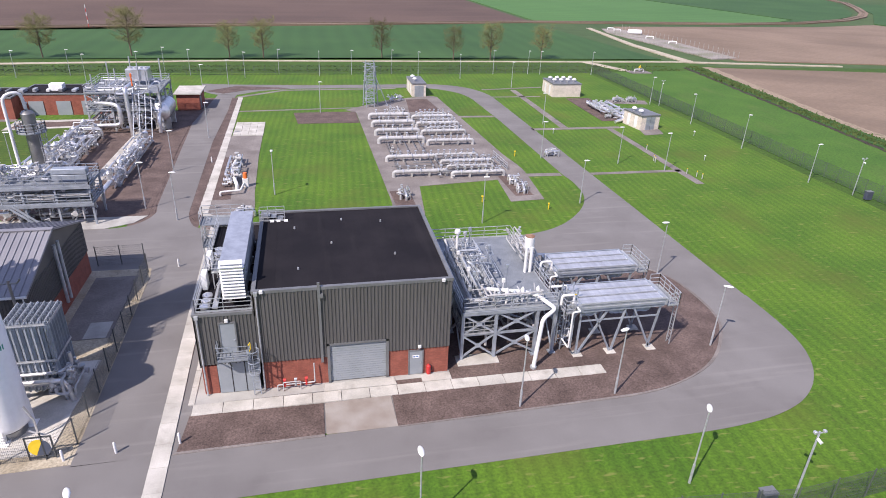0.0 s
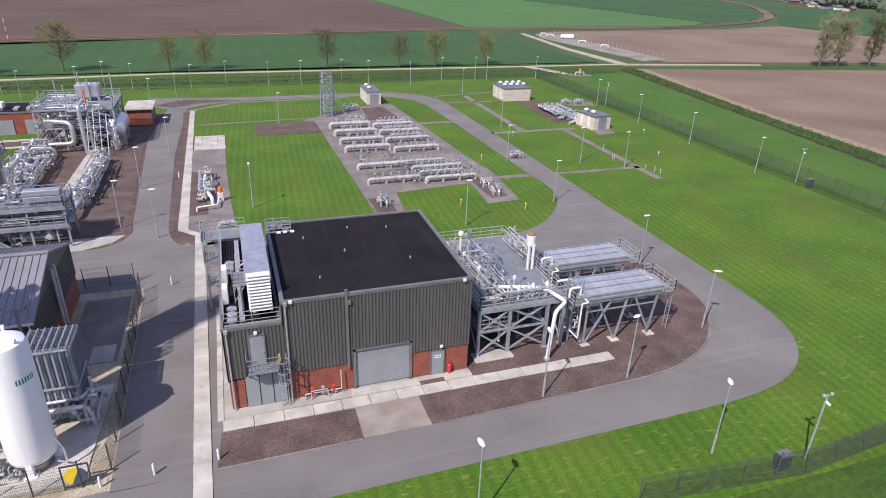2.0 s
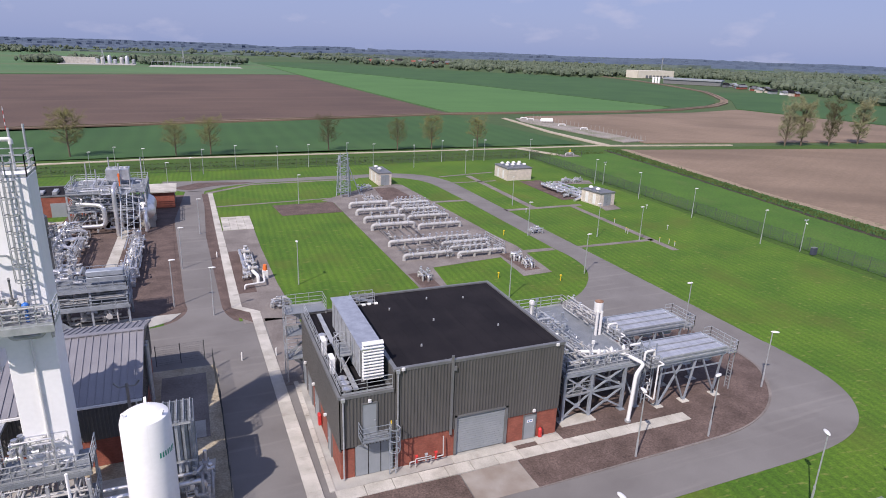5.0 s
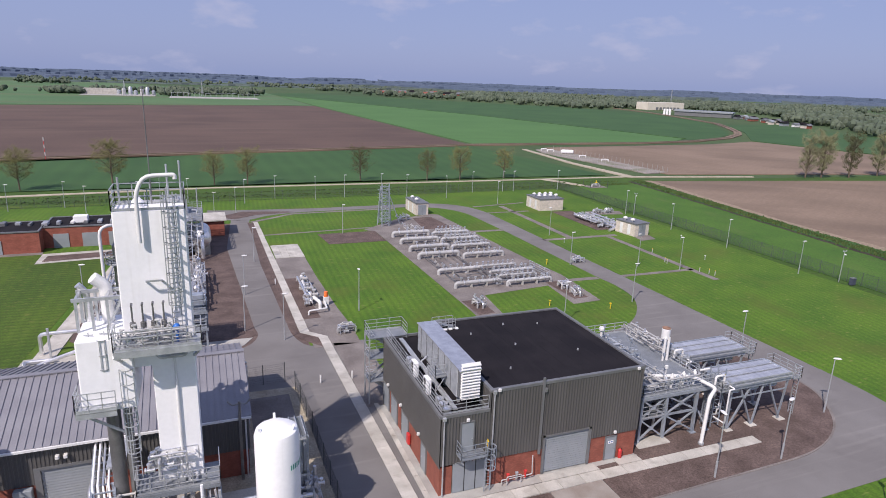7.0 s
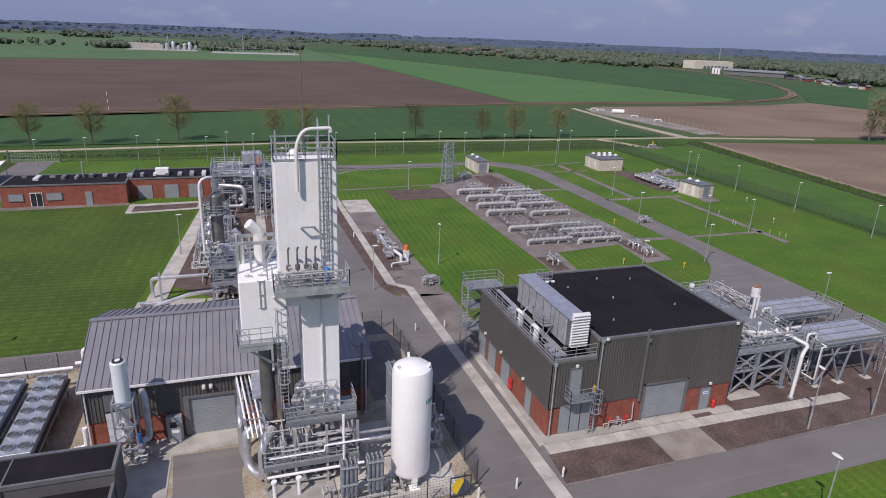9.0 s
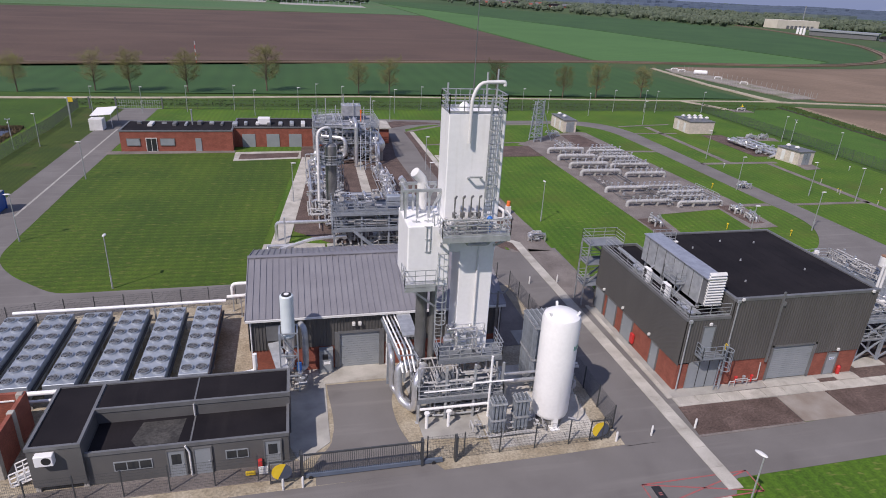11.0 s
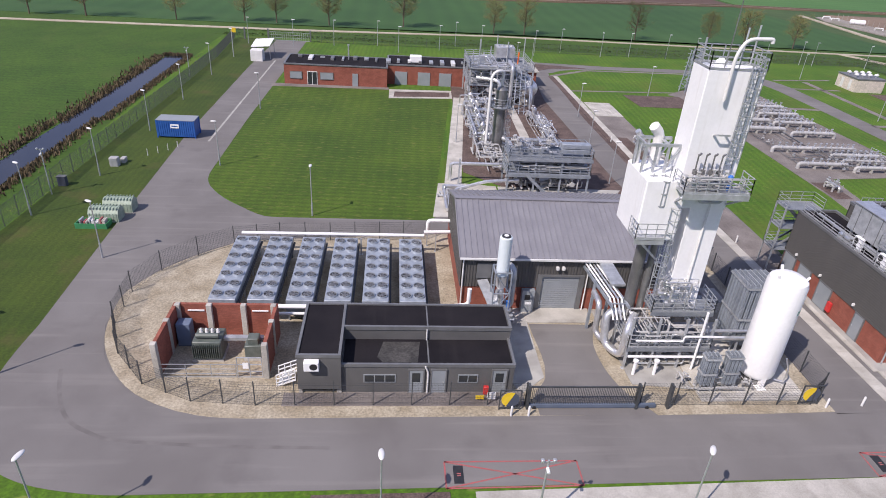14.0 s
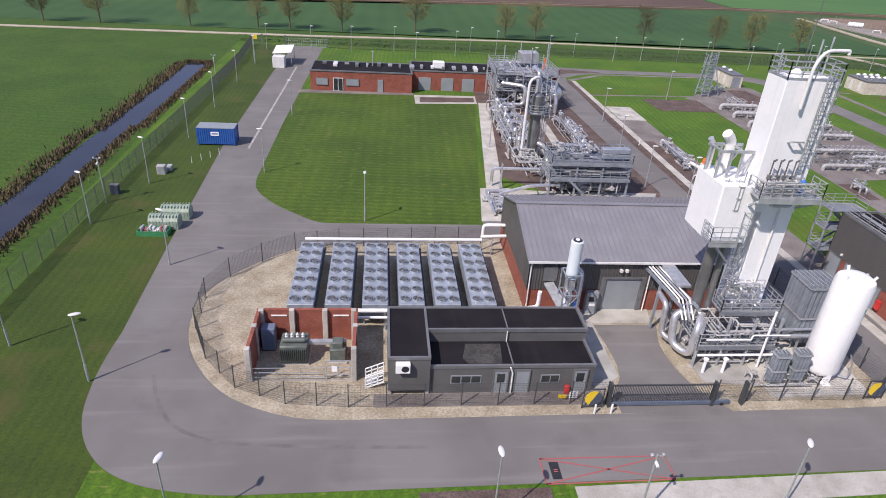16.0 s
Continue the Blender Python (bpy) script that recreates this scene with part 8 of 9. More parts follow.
pipes(msk, (-1.6, -3.0, 0.1, 1.8, 2.6, 1.0), 12, 0.06, PIPE_GREY, 172, 9)


def service_kiosk(x, y, w, d, h, vents, label, turn=0, doors=1):
    k = thing("service_kiosk", label, "kiosk", (x, y, 0.03), turn, group="pale brick kiosks")
    part("wall", Shape().box(0, 0, -0.2, w, d, h - 0.12), BRICK_BUFF, k, "pale buff brick wall", False)
    part("roof", Shape().box(-0.12, -0.12, h - 0.12, w + 0.12, d + 0.12, h + 0.06), TRIM, k, "grey metal roof edge", False)
    part("felt", Shape().box(0.05, 0.05, h + 0.06, w - 0.05, d - 0.05, h + 0.075), TRIM, k, "grey roofing felt", False)
    n = doors
    for i in range(n):
        x0 = w * (i + 0.5) / n - 0.95
        dr = part("door", Shape().box(x0, -0.06, 0, x0 + 1.9, 0, 2.3), TRIM if i else DOOR_GREY, k, "grey louvred double door")
        part("joint", Shape().box(x0 + 0.93, -0.07, 0, x0 + 0.97, -0.06, 2.3), BLACK, dr)
        for j in range(9):
            part("louvre", Shape().box(x0 + 0.08, -0.085, 0.25 + j * 0.22, x0 + 1.82, -0.06, 0.33 + j * 0.22), DOOR_GREY, dr)
    for j in range(2):
        part("side_louvre", Shape().box(-0.05, d * (0.3 + 0.4 * j) - 0.4, 0.2, 0, d * (0.3 + 0.4 * j) + 0.4, 2.2), WHITE_DULL, k, "white louvred door")
    for i in range(vents):
        vx, vy = 0.9 + (i % max(1, vents // 2)) * (w - 1.8) / max(1, vents // 2 - 1), d * (0.32 if i < vents // 2 else 0.7)
        cowl = part("roof_vent", Shape().cyl((vx, vy, h), (vx, vy, h + 0.45), 0.22, n=12), GALV, k)
        part("cowl", Shape().lathe((vx, vy, h + 0.4), (vx, vy, h + 0.85), [(0, 0.3), (0.15, 0.48), (0.6, 0.44), (1, 0.12)], 14), WHITE_DULL, cowl)


service_kiosk(21.3, 130.6, 2.9, 7.6, 2.7, 2, "small pale brick kiosk beside the metering yard")
service_kiosk(51.9, 128.9, 6.4, 6.6, 2.8, 8, "pale brick kiosk with a row of roof vents", 0, 0)
service_kiosk(58.4, 101.6, 3.9, 5.4, 2.6, 2, "small pale brick kiosk with a glazed door", 8)
sheet("kiosk_slab", [(57.7, 98.4), (61.6, 98.9), (62.4, 102.1), (58.4, 101.5)], 0.04, PAVING, "grey paved slab before the kiosk", "slab")
kp = thing("kiosk_pipework", "silver pipes between the pale kiosks", "pipework")
part("pipe", Shape().tube([(56.6, 121, 0.7), (57.4, 113, 0.7), (58.2, 107.4, 0.7), (56.0, 106.8, 0.2)], 0.32, 10), LAGGING, kp)
part("pipe", Shape().tube([(57.8, 121, 0.9), (58.6, 113, 0.9), (59.4, 107.6, 0.9)], 0.26, 10), LAGGING, kp)
pipes(kp, (56.0, 108, 0.2, 59.8, 121, 1.4), 22, 0.13, LAGGING, 78, 16)
sheet("skid_paving", [(61.5, 122.6), (70.5, 121.2), (71.6, 124.6), (63.0, 126.0)], 0.05, PAVING, "grey paving under the valve skids", "paving")
small_skid(64.6, 123.6, 79)
small_skid(67.6, 123.2, 81)
for x, y in ((51.8, 84.6), (51.6, 83.8), (53.6, 78.2), (54.6, 75.8), (53.6, 90.2), (54.4, 76.9)):
    mw = thing("monitoring_well", "short grey pipe stub with a yellow cap on gravel", "well", (x, y, 0.03), group="monitoring wells")
    part("pipe", Shape().cyl((0, 0, 0), (0, 0, 0.75), 0.06, n=10), PIPE_GREY, mw)
    part("cap", Shape().cyl((0, 0, 0.75), (0, 0, 0.85), 0.07, n=10), YELLOW, mw)
comp = thing("valve_compound", "small fenced pipeline valve with yellow handwheel", "valve station", (87.5, 157.6, 0))
part("slab", Shape().box(-3.0, -1.6, -0.1, 3.0, 2.2, 0.04), PAVING, comp, "grey gravel pad")
part("valve", Shape().tube([(-1.4, 0, 0), (-1.4, 0, 0.8), (1.2, 0, 0.8), (1.2, 0, 0)], 0.2).lathe((0, 0, 0.5), (0, 0, 1.2), [(0, 0.3), (0.6, 0.3), (1, 0.15)]), PIPE_GREY, comp)
part("handwheel", Shape().cyl((0, 0, 1.3), (0, 0, 1.38), 0.42).cyl((0, 0, 1.2), (0, 0, 1.9), 0.12), YELLOW, comp, "yellow handwheel")
for px, py in ((-3, -1.6), (0, -1.6), (3, -1.6), (3, 2.2), (0, 2.2), (-3, 2.2)):
    part("fence_post", Shape().box(px - 0.04, py - 0.04, 0, px + 0.04, py + 0.04, 1.8), FENCE_GREY, comp)
sheet("farm_track", [(83.6, 159.8), (86.8, 159.4), (80.5, 173.4), (77.5, 173.4)], 0.0, TRACK, "short gravel path to the valve compound", "track")

# ---- lamps ----
def lamp_post(x, y, turn, first=None, h=5.6, group="site street lamps"):
    if first:
        return copy_thing(first, pose(x, y, 0, 0, 0, turn))
    p = thing("street_lamp", "slim galvanised street lamp with a white oval head", "street lamp", (x, y, 0), turn, group)
    part("base_tube", Shape().cyl((0, 0, 0), (0, 0, 1.5), 0.085, n=10), GALV, p)
    part("pole", Shape().cyl((0, 0, 1.5), (0, 0, h), 0.055, 0.045, 8), GALV, p)
    hd = Shape().ball((0.2, 0, h + 0.05), 0.40, 0.17, 0.09, 14, 8)
    part("head", hd, DIFFUSER, p, "white oval lamp head")
    return p


LAMPS = [(21.3, 24.5, 60), (20.5, 33.1, 200), (13.2, 32.9, 80), (31.2, 37.6, -30), (33.2, 49.9, 180), (33.0, 69.1, 0), (45.4, 83.8, 180), (34.4, 87.6, 0), (41.8, 107.1, 180), (51.1, 80.1, 180), (70.7, 89.5, 0), (69.9, 72.9, 0),
         (70.8, 105.2, 180), (71.0, 121.3, 0), (18.9, 64.5, 0), (-4.9, 76.3, 90), (-15.9, 102.5, 0), (-19.4, 73.3, 0), (-38.0, 87.1, 0), (-46.1, 147.8, 0), (-36.5, 151.9, 0), (-32.2, 158.0, 0), (-21.0, 135.8, 0), (-13.9, 151.6, 0), (-6.5, 156.0, 0),
         (2.9, 153.4, 90), (-16.5, 141.1, 0), (20.3, 155.7, 0), (26.4, 153.1, 0), (36.0, 149.4, 90), (45.8, 139.3, 0), (55.2, 155.5, 0), (58.3, 155.0, 0), (72.1, 154.3, 0), (-74.1, 35.9, 20), (-73.3, 52.1, 150), (-81.1, 71.2, 150), (-81.3, 40.0, 160), (-83.5, 60.4, 150),
         (-80.9, 87.6, 150), (-80.9, 103.2, 150), (-80.7, 120.1, 150), (-80.1, 135.5, 150), (-68.1, 99.9, 180), (-55.6, 61.9, 90), (-68.5, 75.5, 180), (-64.9, 23.3, 75), (-47.5, 23.2, 92), (-30.2, 23.3, 60), (-12.0, 24.0, 110), (4.5, 23.9, 92), (-80.0, 150, 0), (-70, 150, 0), (-61, 152, 0), (-51, 154, 0), (-26.2, 155, 0), (10.5, 155, 0), (46, 155.5, 0), (-18.5, 86.5, 0), (-15.3, 69.5, 0), (2.0, 118, 0)]
lamp0 = lamp_post(*LAMPS[0])
for spec in LAMPS[1:]:
    lamp_post(*spec, lamp0)


def camera_post(x, y, h, first=None):
    if first:
        return copy_thing(first, pose(x, y, 0))
    p = thing("camera_post", "galvanised post with small white flood lamps", "camera post", (x, y, 0), group="camera posts")
    part("pole", Shape().cyl((0, 0, 0), (0, 0, h), 0.07, 0.06, 8), GALV, p)
    part("bracket", Shape().beam((-0.36, 0, h - 0.1), (0.36, 0, h - 0.1), 0.05), GALV, p)
    for dx in (-0.32, 0.32):
        part("flood_lamp", Shape().block(dx - 0.09, -0.12, h - 0.05, dx + 0.09, 0.08, h + 0.1, 0.03), GALV, p)
    part("camera_housing", Shape().cyl((0, -0.05, h - 0.5), (0, -0.35, h - 0.55), 0.09), WHITE, p)
    return p


cp0 = camera_post(72.6, 67.6, 5.2)
for x, y in ((-38.9, 23.3), (-83.9, 65.6), (26.9, 22.3), (-84.0, 118.0), (72.4, 120.0)):
    camera_post(x, y, 4.0, cp0)
for x, y in ((73.4, 65.9), (24.8, 22.2), (-83.8, 68.1)):
    bx = thing("utility_box", "dark grey utility box on the grass", "utility box", (x, y, 0), group="utility boxes")
    part("body", Shape().block(-0.45, -0.3, 0, 0.45, 0.3, 1.1, 0.04), material("dark_box_paint", (0.05, 0.06, 0.09), (0.06, 0.07, 0.10), 1), bx)
    part("lid", Shape().box(-0.48, -0.33, 1.1, 0.48, 0.33, 1.14), TRIM, bx)
for x, y in ((28.2, 67.6), (41.5, 101.0), (60.2, 84.0), (66.8, 97.6), (20.6, 70.9), (30.6, 88.9)):
    mk = thing("marker_post", "small yellow pipeline marker on the lawn", "marker", (x, y, 0), group="pipeline markers")
    part("post", Shape().cyl((0, 0, 0), (0, 0, 0.7), 0.06), YELLOW if x < 40 else GALV, mk)
    part("cap", Shape().block(-0.12, -0.12, 0.7, 0.12, 0.12, 0.85, 0.03), YELLOW if x < 40 else WHITE_DULL, mk)

# ---- site fence ----
FPOST = mesh("post", Shape().box(-0.028, -0.028, 0, 0.028, 0.028, 2.3), material("grey_green_post_paint", (0.08, 0.095, 0.085), (0.10, 0.115, 0.10), 2, 0.6), False)
fp = Shape()
for k in range(1, 50):
    fp.box(k * 0.1 - 0.006, -0.005, 0.05, k * 0.1 + 0.006, 0.005, 2.2)
for k in range(6):
    fp.box(0, -0.006, 0.08 + k * 0.42, 5, 0.006, 0.094 + k * 0.42)
FPANEL = mesh("mesh_panel", fp, material("green_grey_wire", (0.06, 0.075, 0.065), (0.08, 0.095, 0.082), 2, 0.6), False)
site_fence = thing("site_fence", "dark green wire fence round the whole site", "fence", kind="structure")
fence_run(site_fence, [(14.0, 22.2), (25.8, 21.2), (34.0, 21.9), (74.0, 22.6), (74.2, 60), (74.0, 156.5)], 2.2, 2.5, FPOST, FPANEL, 5.0)
fence_run(site_fence, [(74.0, 156.5), (20, 155.5), (-66.6, 154.6)], 2.2, 2.5, FPOST, FPANEL, 5.0)
fence_run(site_fence, [(-82, 155.2), (-84.3, 155.4), (-83.3, 135), (-83.6, 108.7), (-84.4, 72), (-84.6, 60.3), (-85, 22)], 2.2, 2.5, FPOST, FPANEL, 5.0)
eg = thing("entrance_gate", "closed grey steel entrance gate", "gate", kind="structure")
part("gate_leaf", Shape().rail([(-76.2, 154.8), (-66.8, 154.8)], 1.9, 0.5, 0.03, 0.05), GALV, eg)
for x in (-76.4, -66.7, -81.8):
    part("gate_post", Shape().box(x - 0.15, 154.6, 0, x + 0.15, 155.0, 2.6), TRIM, eg)

# ---- west side: pond, container, cabinets, shelter ----
sheet("pond", [(-94.8, 36), (-90.4, 36), (-90.3, 60), (-90.4, 72), (-89.9, 87), (-89.2, 105), (-88.9, 119), (-89.1, 133.6), (-91.0, 134.4), (-93.2, 133.6), (-93.6, 96), (-94.2, 70)], -0.05, WATER, "dark still pond beside the fence", "pond")
reeds = Shape()
rng = random.Random(5)
for k in range(9000):
    t = rng.random()
    yy = 36 + t * 98.5
    side = rng.choice((-1, 1))
    xx = (-93.4 - 0.9 * (yy < 90) - abs(rng.gauss(0, 1.1))) if side < 0 else (-90.1 + 0.9 * (yy > 92) + abs(rng.gauss(0, 0.6)))
    if rng.random() < 0.1:
        yy, xx = 134.4 + abs(rng.gauss(0, 0.6)), rng.uniform(-94, -88.5)
    hh, a = rng.uniform(0.1, 0.5), rng.uniform(0, math.pi)
    dx, dy = 0.14 * math.cos(a), 0.11 * math.sin(a)
    lx, ly = rng.uniform(-0.2, 0.2), rng.uniform(-0.2, 0.2)
    reeds.add([(xx - dx, yy - dy, -0.15), (xx + dx, yy + dy, -0.15), (xx + dx * 0.3 + lx, yy + dy * 0.3 + ly, hh), (xx - dx * 0.3 + lx, yy - dy * 0.3 + ly, hh)], [(0, 1, 2, 3)])
solid("reed_bank", reeds, REED, "dry brown reeds along the pond banks", "reeds", kind="stuff", smooth=False)
cont = thing("shipping_container", "blue steel container with a white nameplate", "container", (-79.0, 84.9, 0.02))
part("shell", Shape().box(0.06, 0.06, 0.15, 5.0, 2.4, 2.4), BLUE, cont, "", False)
for a, b in (((0, 0), (5.06, 0)), ((5.06, 2.46), (0, 2.46))):
    part("corrugated_side", Shape().ribbed(a, b, 0.2, 2.35, 0.28, 0.05, 0.04), BLUE, cont)
part("roof", Shape().box(0, 0, 2.4, 5.06, 2.46, 2.48), DOOR_GREY, cont, "pale roof sheet")
for px in (0.06, 5.0):
    for py in (0.06, 2.4):
        part("corner_post", Shape().box(px - 0.08, py - 0.08, 0, px + 0.08, py + 0.08, 2.46), BLUE, cont)
part("nameplate", Shape().box(1.9, -0.08, 1.4, 3.0, -0.06, 1.95), WHITE, cont, "white nameplate")
part("plate_bars", Shape().box(2.05, -0.09, 1.6, 2.85, -0.08, 1.75), BLUE, cont)
for k, (x, y) in enumerate(((-76.9, 61.5), (-77.4, 59.2))):
    g = thing("ribbed_cabinet", "grey-green domed equipment cabinet on the grass", "cabinet", (x, y, 0), group="green cabinets")
    ribs_ = 9
    prof = [(0, 0), (0, 0.9), (0.25, 1.25), (0.6, 1.42), (1.0, 1.42), (1.35, 1.25), (1.6, 0.9), (1.6, 0)]
    n = len(prof)
    part("shell", Shape().add([(0, p, q) for p, q in prof] + [(2.9, p, q) for p, q in prof], [tuple(range(n)), tuple(range(2 * n - 1, n - 1, -1))] + [((i + 1) % n, i, n + i, n + (i + 1) % n) for i in range(n)]), GREEN_BOX, g, smooth=False)
    for j in range(ribs_):
        xx = 0.14 + j * 0.32
        part("rib", Shape().box(xx, -0.03, 0.1, xx + 0.06, 0.0, 1.0).box(xx, 0.2, 1.25, xx + 0.06, 1.4, 1.45), GREEN_BOX, g)
sk = thing("rubble_skip", "low green crate filled with pale clutter", "crate", (-78.1, 57.7, 0))
part("crate", Shape().box(0, 0, 0, 3.0, 0.08, 0.55).box(0, 1.3, 0, 3.0, 1.38, 0.55).box(0, 0.08, 0, 0.08, 1.3, 0.55).box(2.92, 0.08, 0, 3.0, 1.3, 0.55).box(0.08, 0.08, 0.02, 2.92, 1.3, 0.1), material("green_crate_paint", (0.03, 0.2, 0.08), (0.04, 0.24, 0.1), 2), sk)
for j in range(14):
    rng = random.Random(j)
    part("item", Shape().block(0.15 + j * 0.19, 0.2 + rng.random() * 0.5, 0.1, 0.32 + j * 0.19, 0.8 + rng.random() * 0.4, 0.5 + rng.random() * 0.45, 0.03), rng.choice([WHITE_DULL, CONCRETE, GALV, RED_LINE]), sk)
for x, y, s in ((-80.6, 74.4, 1.0), (-80.0, 75.6, 0.6)):
    sb = thing("meter_cabinet", "small pale grey cabinet on the grass", "cabinet", (x, y, 0), group="meter cabinets")
    part("body", Shape().block(-0.5 * s, -0.4, 0, 0.5 * s, 0.4, 1.1 * s, 0.05), PIPE_GREY, sb)
    part("door", Shape().box(-0.4 * s, -0.42, 0.1, 0.4 * s, -0.4, 1.0 * s), GALV, sb)
for k in range(4):
    solid("stake", Shape().cyl((-78.0 + k * 0.9, 78.0 + k * 1.1, 0), (-78.0 + k * 0.9, 78.0 + k * 1.1, 0.9), 0.04), WHITE_DULL, "thin white stake in the grass", "stake", "white stakes")
sh = thing("gate_shelter", "white hut with a slanting canopy", "shelter", (-75.5, 132.6, 0))
part("hut", Shape().block(-0.6, 0, 0, 1.8, 2.4, 2.2, 0.05), WHITE_DULL, sh)
part("canopy", Shape().add([(-0.8, 2.0, 2.4), (3.0, 2.0, 2.7), (3.0, 7.6, 3.2), (-0.8, 7.6, 2.9), (-0.8, 2.0, 2.5), (3.0, 2.0, 2.8), (3.0, 7.6, 3.3), (-0.8, 7.6, 3.0)], [(3, 2, 1, 0), (4, 5, 6, 7), (0, 1, 5, 4), (1, 2, 6, 5), (2, 3, 7, 6), (3, 0, 4, 7)]), WHITE, sh, "white sheet canopy")
for px, py in ((-0.7, 7.4), (2.9, 7.4), (2.9, 2.4)):
    part("post", Shape().beam((px, py, 0), (px, py, 2.8), 0.1), GALV, sh)
part("back_wall", Shape().box(-0.7, 2.5, 0, -0.6, 7.3, 2.6), TRIM, sh)
sgn = thing("entrance_sign", "yellow sign on a tall pole", "sign", (-80.6, 137.5, 0))
part("pole", Shape().cyl((0, 0, 0), (0, 0, 5.6), 0.09), GALV, sgn)
part("board", Shape().box(-0.1, -0.05, 4.6, 0.9, 0.05, 5.5), YELLOW, sgn)

# ---- trees ----
def tree(name, h, seed, leaf, crown, density, label, at, group, low=0.2, rise=(0.35, 0.8)):
    rng = random.Random(seed)
    root = thing(name, label, "tree", at, 0, group)
    wood, leaves = Shape(), Shape()
    base = h * low
    wood.tube([(0, 0, -0.1), (rng.uniform(-0.1, 0.1), rng.uniform(-0.1, 0.1), h * 0.3), (rng.uniform(-0.2, 0.2), rng.uniform(-0.2, 0.2), h * 0.62)], h * 0.018, 7)
    wood.cyl((0, 0, h * 0.55), (rng.uniform(-0.3, 0.3), rng.uniform(-0.3, 0.3), h * 0.97), h * 0.012, 0.02, 6)
    tips = []
    for k in range(34):
        z = base + (h * 0.86 - base) * (k / 34)
        a = k * 2.4 + rng.uniform(-0.4, 0.4)
        reach = crown * (0.30 + 0.62 * math.sin(math.pi * min(1, (z - base) / (h - base) * 0.8 + 0.22))) * rng.uniform(0.6, 1.1)
        p0 = Vector((0, 0, z))
        p1 = p0 + Vector((math.cos(a) * reach, math.sin(a) * reach, reach * rng.uniform(*rise)))
        wood.cyl(p0, p1, h * 0.006, 0.012, 5)
        for j in range(5):
            q = p0.lerp(p1, rng.uniform(0.3, 1.0))
            e = q + Vector((rng.uniform(-1, 1), rng.uniform(-1, 1), rng.uniform(-0.1, 1))) * reach * 0.45
            wood.cyl(q, e, h * 0.003, 0.008, 4)
            tips.append((q, e))
    for q, e in tips:
        for j in range(density):
            c = q.lerp(e, rng.uniform(0.2, 1.1)) + Vector((rng.gauss(0, 0.3), rng.gauss(0, 0.3), rng.gauss(0, 0.3)))
            s = rng.uniform(0.05, 0.11)
            u = Vector((rng.uniform(-1, 1), rng.uniform(-1, 1), rng.uniform(-1, 1))).normalized()
            w = u.orthogonal().normalized()
            leaves.add([c - u * s, c + w * s * 0.6, c + u * s, c - w * s * 0.6], [(0, 1, 2, 3)])
    part("trunk", wood, BARK, root)
    part("crown", leaves, leaf, root, smooth=False)
    return root


ROW = [(-64.6, 178.8), (-44.6, 182.0), (-19.8, 179.0), (-11.2, 179.5), (20.8, 180.4), (40.5, 177), (51.4, 177.4), (67.3, 179), (-78.5, 179), (-86.9, 179), (-103.6, 176), (-125.7, 175), (-139, 174), (-160, 173)]
sizes = [(10.0, 4.6, 46), (12.0, 5.2, 60), (9.2, 3.7, 30), (10.0, 4.2, 34)]
protos = [tree("roadside_tree", h, 90 + k, LEAF, c, dn, "young roadside tree with thin spring foliage", (*ROW[k], 0), "roadside trees") for k, (h, c, dn) in enumerate(sizes)]
order = {4: 3, 5: 2, 6: 3, 7: 2, 8: 0, 9: 3, 10: 2, 11: 1, 12: 0, 13: 2}
for k in range(4, len(ROW)):
    copy_thing(protos[order[k]], pose(*ROW[k], 0, 0, 0, k * 47))
pop = tree("poplar_tree", 15.5, 120, LEAF_GREY, 4.3, 150, "tall grey-olive field tree with a full oval crown", (179.5, 162, 0), "field trees", 0.08, (0.9, 1.6))
for x, y, a in ((186.2, 161, 80), (198, 159.2, 200), (215, 160.5, 300)):
    copy_thing(pop, pose(x, y, 0, 0, 0, a))

# the overgrown ditch along the east side and the rough verge beyond the fence
DITCH = [(84.5, 0.0), (88.6, 21.0), (95.4, 79.3), (98.7, 106.8), (104.0, 152.3), (105.6, 166.0)]
EDGE = [(99.5, 0.0), (101.2, 21.0), (103.2, 73.5), (104.6, 104.5), (110.2, 141.0), (113.6, 163.0)]


def between(a, b, f, y):
    """A point at a share f of the way from line a to line b, at the given y."""
    def at(line):
        for p, q in zip(line, line[1:]):
            if y <= q[1]:
                return p[0] + (q[0] - p[0]) * (y - p[1]) / (q[1] - p[1])
        return line[-1][0]
    return at(a) + (at(b) - at(a)) * f


def ditch_strip(name, f0, f1, z0, z1, mat, label, category, seed):
    """A band with an uneven edge along the ditch, from share f0 to share f1 of its width."""
    rng = random.Random(seed)
    v, f = [], []
    for k in range(111):
        y = 1.5 * k
        wob = rng.uniform(-0.035, 0.035)
        v += [(between(DITCH, EDGE, f0 + wob, y), y, z0), (between(DITCH, EDGE, f1 + wob, y), y, z1), (between(DITCH, EDGE, f1 + wob, y), y, -0.4), (between(DITCH, EDGE, f0 + wob, y), y, -0.4)]
    for k in range(110):
        for i in range(4):
            f.append((4 * k + i, 4 * k + (i + 1) % 4, 4 * k + 4 + (i + 1) % 4, 4 * k + 4 + i))
    return solid(name, Shape().add(v, [q[::-1] for q in f]), mat, label, category, kind="structure", smooth=False)


